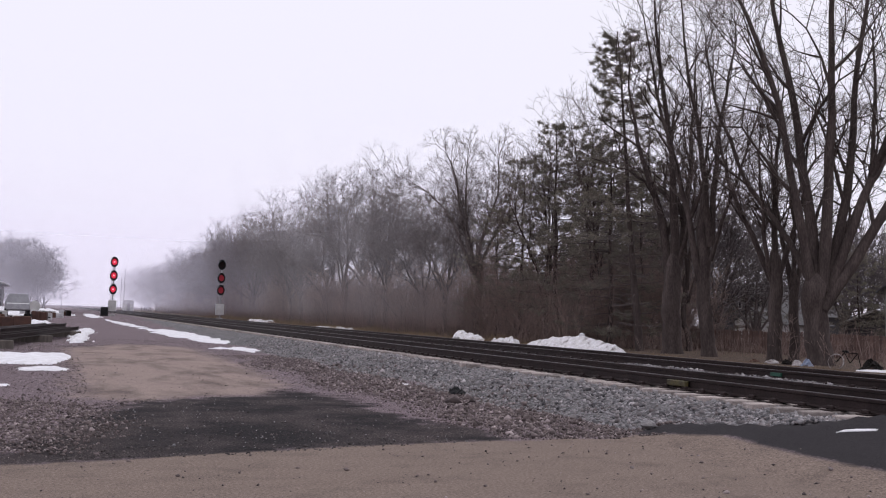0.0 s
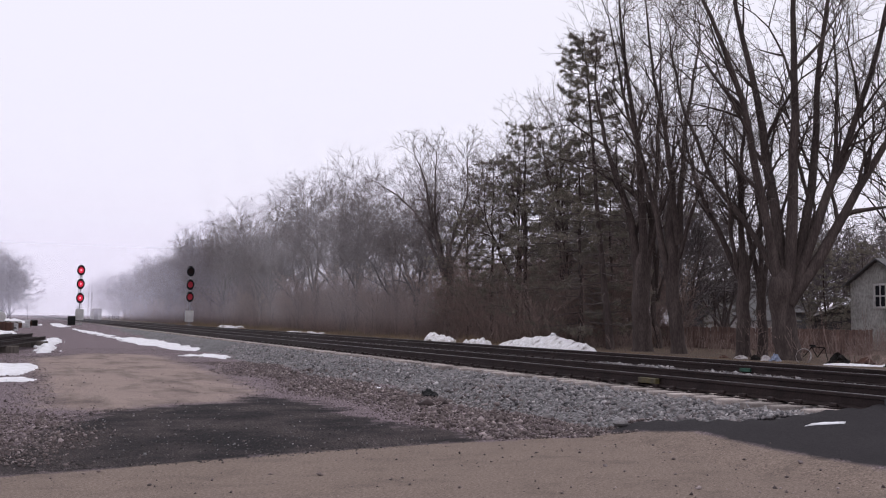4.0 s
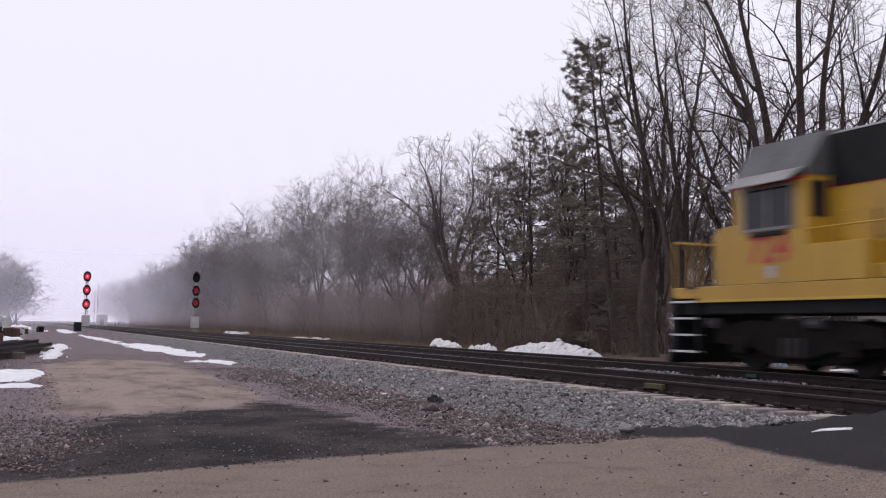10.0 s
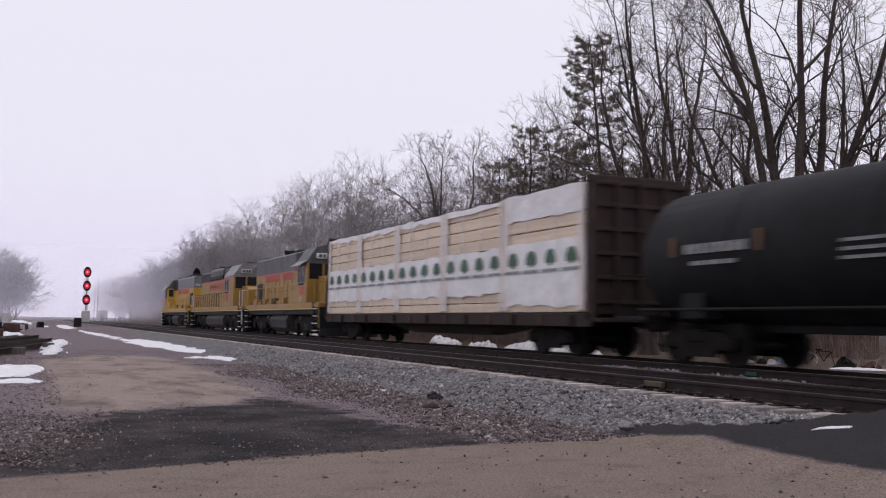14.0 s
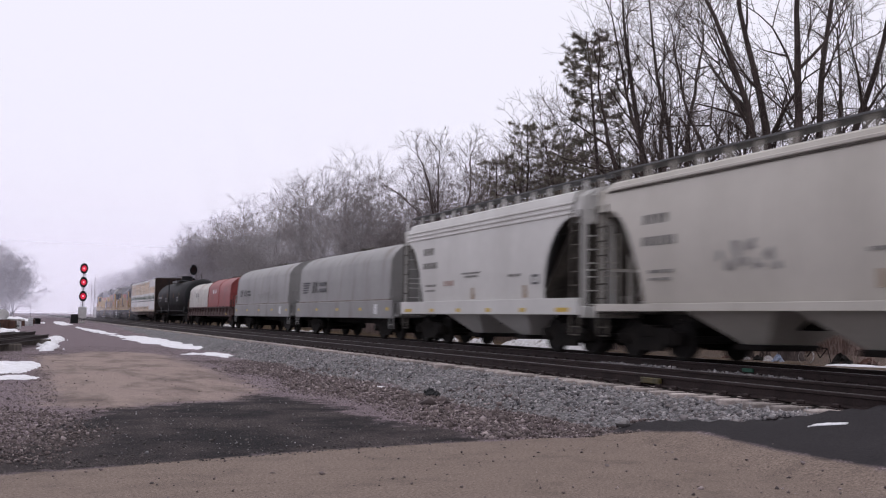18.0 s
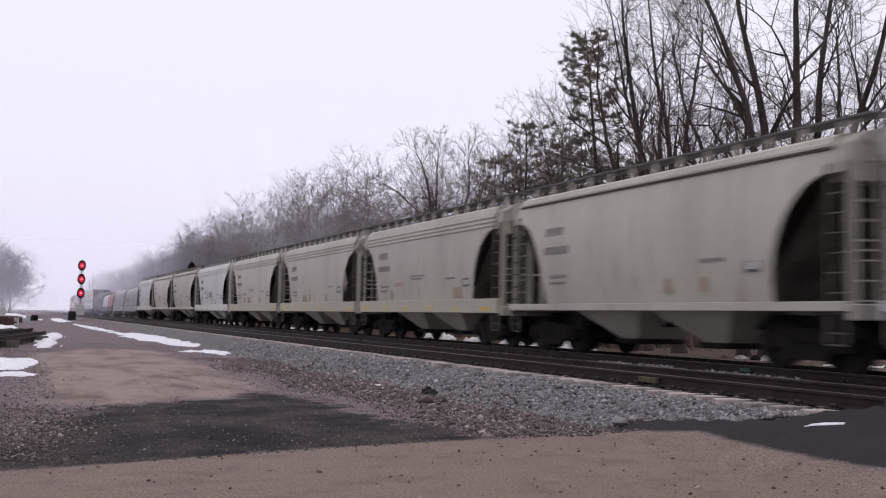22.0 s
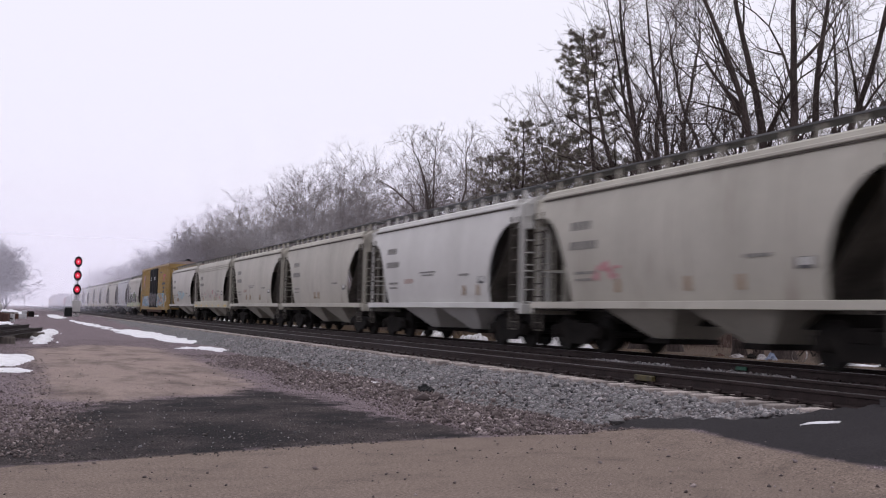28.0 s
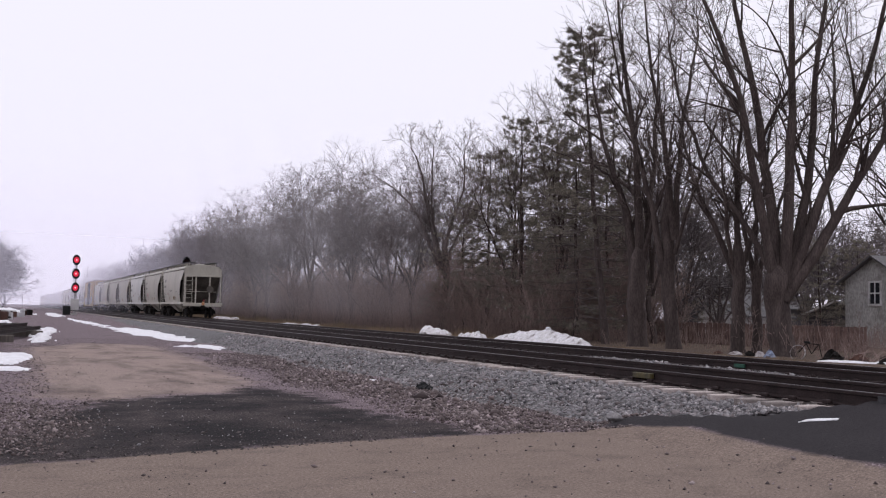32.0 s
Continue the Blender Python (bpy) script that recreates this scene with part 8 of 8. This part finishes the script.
def loco_truck(car, y, axles, r=0.51):
    t = part("truck", Mesh().box(-0.9, 0.9, -0.3, 0.3, 0.55, 0.85, 0.03), M_TRUCK, car, "heavy grimy truck")
    t.matrix_basis = pose(0, y, 0)
    ext = max(axles) + 0.75
    for s in (-1, 1):
        fr = Mesh().prism_x([(-ext, 0.55), (-ext, 0.85), (-ext * 0.6, 1.0), (ext * 0.6, 1.0), (ext, 0.85), (ext, 0.55), (ext * 0.5, 0.48), (0.35, 0.3), (-0.35, 0.3), (-ext * 0.5, 0.48)], s * 1.02, s * 1.16)
        f = part("sideframe", fr, M_TRUCK, t)
        part("equaliser", Mesh().prism_x([(-ext + 0.3, 0.42), (-ext + 0.3, 0.62), (ext - 0.3, 0.62), (ext - 0.3, 0.42), (ext * 0.4, 0.2), (-ext * 0.4, 0.2)], s * 0.92, s * 1.0), M_TRUCK, t)
        for a in axles:
            part("journal_box", Mesh().box(s * 1.14, s * 1.28, a - 0.2, a + 0.2, 0.34, 0.7, 0.04), M_TRUCK, t)
            part("brake_cylinder", Mesh().cyl((s * 1.2, a + 0.55, 0.95), (s * 1.2, a + 0.9, 0.95), 0.11, 0.11, 10), M_TANKGREY, t)
        for o in (-0.22, 0.0, 0.22):
            part("spring", Mesh().cyl((s * 1.1, o, 0.34), (s * 1.1, o, 0.68), 0.08, 0.08, 8), M_TANKGREY, t)
        if s < 0:
            part("sand_hose", Mesh().pipe([(s * 1.15, -ext + 0.1, 0.9), (s * 1.15, -ext - 0.1, 0.5), (s * 0.9, -ext + 0.05, 0.2)], 0.025), M_BLACK, t)
    for a in axles:
        ws = Mesh()
        for s in (-1, 1):
            ws.rings([[(s * x, r * q * math.cos(b), r * q * math.sin(b)) for b in np.arange(24) * 0.2618] for x, q in ((0.69, 1.05), (0.72, 1.0), (0.83, 0.98), (0.83, 0.84), (0.79, 0.4))])
        ws.cyl((-1.1, 0, 0), (1.1, 0, 0), 0.1, 0.1, 10)
        part("traction_motor", Mesh().box(-0.6, 0.6, a + 0.15, a + 0.95, 0.2, 0.85, 0.06), M_TRUCK, t)
        w = part("wheelset", ws, M_WHEEL, t)
        w.matrix_basis = pose(0, a, r)


def locomotive(label, half, six, cab_front, yel, roof, number, red=M_REDLINE):
    """A hood locomotive in its own space, cab towards +y; turned about by its children's frame when the cab trails."""
    car = thing("locomotive", label, "locomotive", "locomotives of the train")
    rig = []
    H = 4.42 if not six else 4.4

    def p(name, m, mt, parent=None, lb="", sm=False):
        ob = part(name, m, mt, parent or car, lb, sm)
        if parent is None:
            rig.append(ob)
        return ob

    e = half - 0.55
    # underframe and walkways
    p("underframe", Mesh().box(-1.35, 1.35, -e, e, 1.12, 1.42, 0.02), M_BLACK)
    for s in (-1, 1):
        p("side_sill", Mesh().box(s * 1.4, s * 1.52, -e + 0.9, e - 0.9, 1.36, 1.68, 0.01), yel, None, "yellow side sill")
        p("walkway", Mesh().box(s * 0.85, s * 1.5, -e + 0.5, e - 0.5, 1.64, 1.69), M_DARKGREY)
        p("sill_stripe", Mesh().box(s * 1.521, s * 1.524, -e + 0.9, e - 0.9, 1.36, 1.41), M_REFLECT)
    cab0, cab1 = e - 3.9 if not six else e - 5.65, e - 2.0 if not six else e - 2.5
    hood0, hood1 = -e + (0.5 if not six else 1.3), cab0
    w = 0.92
    # long hood: lower yellow part, grey crown, red line between them
    line = 3.42 if not six else 3.62
    p("long_hood", Mesh().box(-w, w, hood0, hood1, 1.68, line, 0.03), yel, None, "yellow hood")
    p("hood_top", Mesh().prism_y([(-w, line), (w, line), (w, H - 0.1), (w - 0.14, H), (-w + 0.14, H), (-w, H - 0.1)], hood0, hood1), roof, None, "grey hood top")
    for s in (-1, 1):
        p("red_line", Mesh().box(s * (w + 0.001), s * (w + 0.007), hood0, hood1, line - 0.04, line + 0.04), red, None, "red line along the hood")
        n = int((hood1 - hood0) / 0.92)
        for k in range(n):
            y = hood0 + 0.5 + k * (hood1 - hood0 - 0.6) / n
            d = p("hood_door", Mesh().box(s * w, s * (w + 0.028), y, y + 0.8, 1.82, 2.95 if k % 4 else 3.2, 0.012), yel)
            part("door_latch", Mesh().box(s * (w + 0.028), s * (w + 0.045), y + 0.7, y + 0.73, 2.36, 2.46, 0.004), M_BLACK, d)
            part("door_seam", Mesh().box(s * (w + 0.002), s * (w + 0.014), y - 0.075, y - 0.01, 1.72, 2.9), M_GRIMEY, d)
        for k in range(0 if six else int((hood1 - hood0) / 0.7)):
            y = hood0 + 0.3 + k * 0.7
            p("sill_box", Mesh().box(s * 1.12, s * (1.3 + 0.05 * (k % 3)), y, y + 0.6, 1.69, 1.86 + 0.08 * ((k * 7) % 3), 0.02), yel if (k * 5) % 4 else M_GRIMEY)
        # radiator intakes at the rear end and behind the cab
        p("radiator_grille", Mesh().box(s * (w + 0.01), s * (w + 0.05), hood0 + (0.2 if six else 0.5), hood0 + (4.4 if six else 1.85), (line + 0.04) if six else 2.0, (H - 0.12) if six else 2.95), M_BLACK, None, "black radiator grille")
        if six:
            p("dynamic_brake_grille", Mesh().box(s * (w + 0.02), s * (w + 0.12), hood0 + 4.8, hood0 + 9.4, line + 0.06, H - 0.1, 0.03), M_BLACK)
        p("inertial_grille", Mesh().box(s * w, s * (w + 0.03), hood1 - (2.0 if six else 2.2), hood1 - 0.05, line - 0.02, H - 0.08), M_BLACK, None, "black air intake behind the cab")
        for k in range(14 if six else 9):
            y = hood0 + 0.4 + k * (hood1 - hood0 + 0.4) / (14 if six else 9)
            p("handrail_post", Mesh().cyl((s * 1.47, y, 1.66), (s * 1.47, y, 2.62), 0.018, 0.018, 6), M_BLACK if six else yel)
        p("handrail", Mesh().pipe([(s * 1.47, -e + 0.5, 2.62), (s * 1.47, hood1, 2.62)], 0.018), M_BLACK if six else yel)
    for k in range(3 if six else 2):
        y = hood0 + 0.95 + k * (1.2 if six else 0.0) + (0 if six else k * 6.0)
        p("radiator_fan", Mesh().cyl((0, y, H), (0, y, H + 0.12), 0.62, 0.62, 18), roof if six else M_DARKGREY, None, "round roof fan", True)
    if six:
        p("brake_blister", Mesh().prism_y([(-1.05, H - 0.45), (1.05, H - 0.45), (1.05, H - 0.05), (0.85, H + 0.1), (-0.85, H + 0.1), (-1.05, H - 0.05)], hood0 + 4.7, hood0 + 9.5), M_MIDGREY)
        for y in (hood0 + 6.0, hood0 + 7.8):
            p("brake_fan", Mesh().cyl((0, y, H + 0.1), (0, y, H + 0.2), 0.55, 0.55, 18), M_DARKGREY)
    p("exhaust", Mesh().box(-0.3, 0.3, (hood0 + hood1) / 2 + 0.6, (hood0 + hood1) / 2 + 1.6, H, H + 0.28, 0.05), M_BLACK)
    p("exhaust_cap", Mesh().cyl((0, hood0 + 4.2, H), (0, hood0 + 4.2, H + 0.4), 0.22, 0.3, 12), M_BLACK)
    # cab
    roofc = M_CABGREY if six else M_MIDGREY
    p("cab", Mesh().box(-1.5, 1.5, cab0, cab1, 1.66, 3.62, 0.03), yel, None, "yellow cab")
    p("cab_top", Mesh().prism_y([(-1.5, 3.6), (1.5, 3.6), (1.5, 3.72), (1.02, 4.42), (0.5, 4.5), (-0.5, 4.5), (-1.02, 4.42), (-1.5, 3.72)], cab0 - 0.02, cab1 + 0.02), roofc, None, "dark cab roof")
    cabline = 3.5
    for s in (-1, 1):
        win = p("side_window", Mesh().box(s * 1.5, s * 1.512, cab0 + 0.35, cab0 + 1.55, 2.72, 3.45), M_GLASS, None, "dark cab side window")
        fr = Mesh()
        for a, b, c, d in ((cab0 + 0.28, cab0 + 0.35, 2.66, 3.5), (cab0 + 1.55, cab0 + 1.62, 2.66, 3.5), (cab0 + 0.35, cab0 + 1.55, 3.45, 3.5), (cab0 + 0.35, cab0 + 1.55, 2.66, 2.72), (cab0 + 0.92, cab0 + 0.98, 2.72, 3.45)):
            fr.box(s * 1.5, s * 1.53, a, b, c, d)
        part("window_frame", fr, M_CABGREY, win, "dull grey window frame")
        part("arm_rest", Mesh().box(s * 1.5, s * 1.56, cab0 + 0.5, cab0 + 1.4, 2.56, 2.64, 0.01), M_BLACK, win)
        if not six:
            p("window_awning", Mesh().rings([[(s * 1.5, cab0 + 0.1, 3.74), (s * 1.5, cab1 - 0.1, 3.74), (s * 1.5, cab1 - 0.1, 3.72), (s * 1.5, cab0 + 0.1, 3.72)], [(s * 1.84, cab0 + 0.1, 3.5), (s * 1.84, cab1 - 0.1, 3.5), (s * 1.84, cab1 - 0.1, 3.48), (s * 1.84, cab0 + 0.1, 3.48)]]), M_CABGREY, None, "dull grey window awning")
        p("cab_red_line", Mesh().box(s * 1.501, s * 1.506, cab0, cab1, 3.52, 3.6), red)
        p("front_window", Mesh().box(s * 0.72, s * 1.38, cab1, cab1 + 0.012, 2.85, 3.6), M_GLASS, None, "dark front window")
        p("rear_window", Mesh().box(s * 1.0, s * 1.4, cab0 - 0.012, cab0, 2.85, 3.5), M_GLASS)
        p("number_board", Mesh().box(s * 0.35, s * 1.05, cab1 - 0.02, cab1 + 0.14, 3.84, 4.1, 0.02), P_WHITE if not number else M_SILVER, None, "pale number board")
        for n0, n1 in ((0.42, 0.55), (0.6, 0.73), (0.78, 0.95)):
            p("number_bar", Mesh().box(s * n0, s * n1, cab1 + 0.14, cab1 + 0.145, 3.89, 4.05), M_INK)
    p("cab_front_glass", Mesh().box(-0.6, 0.6, cab1, cab1 + 0.012, 3.05, 3.6), M_GLASS)
    p("headlight", Mesh().box(-0.2, 0.2, cab1, cab1 + 0.16, 4.12, 4.34, 0.04), roofc)
    p("horn", Mesh().cyl((-0.1, cab0 + 0.6, 4.6), (-0.1, cab0 + 1.2, 4.62), 0.03, 0.1, 8).cyl((0.1, cab0 + 0.5, 4.6), (0.1, cab0 + 1.1, 4.62), 0.03, 0.1, 8).box(-0.15, 0.15, cab0 + 0.5, cab0 + 0.62, 4.45, 4.62), M_BLACK)
    p("roof_box", Mesh().box(-0.4, 0.4, cab0 + 0.9, cab0 + 1.5, 4.48, 4.62, 0.05), M_DARKGREY)
    # short nose
    nose1 = e - 0.75
    p("short_nose", Mesh().prism_x([(cab1, 1.68), (nose1, 1.68), (nose1 + 0.04, 2.75), (nose1 - 0.14, 2.9), (cab1, 3.0)], -0.92, 0.92), yel, None, "yellow short nose")
    p("nose_emblem", Mesh().box(-0.45, 0.45, nose1 + 0.03, nose1 + 0.045, 2.35, 2.6), P_CYAN, None, "faded blue and red emblem")
    p("nose_emblem", Mesh().box(-0.35, 0.35, nose1 + 0.028, nose1 + 0.044, 2.1, 2.33), P_PINK)
    # ends: platforms, steps, railings, plough
    for s, en in ((1, e), (-1, -e)):
        p("end_platform", Mesh().box(-1.45, 1.45, en - s * 0.9, en, 1.45, 1.68, 0.02), yel)
        p("pilot", Mesh().prism_x([(en - s * 0.15, 1.45), (en, 1.45), (en + s * 0.1, 0.5), (en + s * 0.25, 0.14), (en + s * 0.2, 0.1), (en - s * 0.05, 0.5)], -1.4, 1.4), M_BLACK, None, "black pilot plate")
        for x in (-1.42, 1.42):
            st = p("step_frame", Mesh().box(x - 0.04, x + 0.04, en - s * 0.85, en - s * 0.8, 0.3, 1.5).box(x - 0.04, x + 0.04, en - s * 0.12, en - s * 0.07, 0.3, 1.5), M_BLACK)
            for z in (0.34, 0.68, 1.02, 1.36):
                part("step_tread", Mesh().box(x - 0.14, x + 0.1, en - s * 0.82, en - s * 0.1, z, z + 0.04), P_WHITE, st, "white-edged tread")
            p("grab_rail", Mesh().pipe([(x, en - s * 0.05, 0.5), (x, en - s * 0.05, 2.65), (x * 0.7, en - s * 0.02, 2.65)], 0.022), P_WHITE if six else yel, None, "pale grab rail")
            p("grab_rail", Mesh().pipe([(x, en - s * 0.9, 1.5), (x, en - s * 0.9, 2.65)], 0.022), P_WHITE if six else yel)
        p("end_railing", Mesh().pipe([(-1.0, en, 1.68), (-1.0, en, 2.65), (-0.3, en, 2.65), (-0.3, en, 1.9)], 0.02).pipe([(1.0, en, 1.68), (1.0, en, 2.65), (0.3, en, 2.65), (0.3, en, 1.9)], 0.02), yel)
        p("ditch_light", Mesh().cyl((-0.8, en, 1.58), (-0.8, en + s * 0.08, 1.58), 0.09, 0.09, 10).cyl((0.8, en, 1.58), (0.8, en + s * 0.08, 1.58), 0.09, 0.09, 10), M_SILVER)
        p("hose_cluster", Mesh().pipe([(0.5, en, 1.2), (0.52, en + s * 0.2, 0.8), (0.3, en + s * 0.4, 0.6)], 0.03).pipe([(-0.5, en, 1.2), (-0.52, en + s * 0.2, 0.8), (-0.3, en + s * 0.4, 0.6)], 0.03), M_BLACK)
    p("chevrons", Mesh().box(-0.8, 0.8, hood0 - 0.012, hood0, 2.25, 2.6), P_PINK, None, "faded red and white chevron panel")
    p("rear_headlight", Mesh().box(-0.3, 0.3, hood0 - 0.1, hood0, 3.6, 3.8, 0.03), M_DARKGREY)
    for s in (-1, 1):
        p("rear_number_board", Mesh().box(s * 0.4, s * 0.85, hood0 - 0.06, hood0, 3.55, 3.75, 0.01), M_SILVER)
    # fuel tank and air reservoirs
    ft = 2.1 if not six else 3.6
    p("fuel_tank", Mesh().prism_y([(-1.3, 0.42), (-1.0, 0.22), (1.0, 0.22), (1.3, 0.42), (1.38, 0.85), (1.2, 1.1), (-1.2, 1.1), (-1.38, 0.85)], -ft + 0.2, ft - 0.4), M_TANKGREY, None, "grey fuel tank")
    for s in (-1, 1):
        p("air_reservoir", Mesh().cyl((s * 1.22, -ft + 0.6, 1.24), (s * 1.22, ft - 1.2, 1.24), 0.16, 0.16, 12), M_TANKGREY, None, "", True)
        p("battery_box", Mesh().box(s * 0.9, s * 1.48, cab0 - 1.3, cab0 + 0.1, 1.68, 2.35, 0.02), yel)
        # unlettered red blocks in the place of the long name
        y = 1.2 if six else (hood0 + hood1) / 2 + 3.0
        z0, hh, ww, gp = (2.92, 0.5, 0.34, 0.12) if six else (2.98, 0.38, 0.36, 0.13)
        m = Mesh()
        for k in range(13):
            if k != 5:
                a = y - k * (ww + gp)
                m.box(s * (w + 0.03), s * (w + 0.036), a - ww * 0.42, a, z0, z0 + hh)
                m.box(s * (w + 0.03), s * (w + 0.036), a - ww, a - ww * 0.62, z0, z0 + hh)
                m.box(s * (w + 0.03), s * (w + 0.036), a - ww, a, z0 + hh * 0.4, z0 + hh * 0.6)
        p("name_block", m, M_DULLRED if six or not cab_front else M_REDLINE, None, "row of red block shapes in place of a name")["kind"] = "stuff"
        m = Mesh()
        if number != "724" and not number:
            for k in range(3 + (1 if six else 0)):
                a = cab0 + 1.5 - k * 0.32
                m.box(s * 1.5, s * 1.508, a - 0.24, a, 2.1, 2.5)
            p("number_block", m, M_DULLRED, None, "red block shapes in place of a number")
        p("cab_emblem", Mesh().box(s * 1.5, s * 1.508, cab0 + 0.8, cab0 + 1.0, 1.78, 2.0), P_LILAC)
    if number:
        cu = bpy.data.curves.new("cab_number", "FONT")
        cu.body, cu.size, cu.extrude, cu.align_x, cu.offset = number, 0.74, 0.003, "CENTER", 0.018
        tmp = bpy.data.objects.new("tmp", cu)
        me = bpy.data.meshes.new_from_object(tmp)
        bpy.data.objects.remove(tmp)
        me.materials.append(M_DULLRED)
        ob = new("cab_number", me)
        ob.parent = car
        ob["label"] = "red road number on the cab"
        ob.matrix_basis = pose(-1.506, cab0 + 0.95, 2.08, 90, 0, -90) if cab_front else pose(1.506, cab0 + 0.95, 2.08, 90, 0, 90)
    couplers(car, half)
    pivots = half - (3.7 if not six else 4.4)
    for y in (-pivots, pivots):
        loco_truck(car, y, (-1.37, 1.37) if not six else (-2.0, 0.0, 2.0))
    return car


def build_locos():
    a = locomotive("yellow and grey switching locomotive, cab leading", 8.4, False, True, M_UPYELLOW, M_UPGREY, "724")
    b = locomotive("weathered yellow six-axle locomotive, cab trailing", (Q[1] - Q[2]) / 2, True, False, M_OLDYELLOW, M_MIDGREY, "1907")
    c = locomotive("weathered yellow four-axle locomotive, cab trailing", (Q[2] - Q[3]) / 2, False, False, M_OLDYELLOW, M_MIDGREY, "")
    train.append((a, 209.95, 0))
    train.append((b, (Q[1] + Q[2]) / 2, 180))
    train.append((c, (Q[2] + Q[3]) / 2, 180))


build_locos()

SPEED = 20.1


def motions():
    """The train runs along the far track at an even speed."""
    for row in train:
        car, q, turn = (*row, 0)[:3]
        walk(car, [(t, pose(FAR, q + SPEED * (t - 20), RAIL + 0.003, 0, 0, turn)) for t in (0, 8, 16, 24, 32)])


motions()
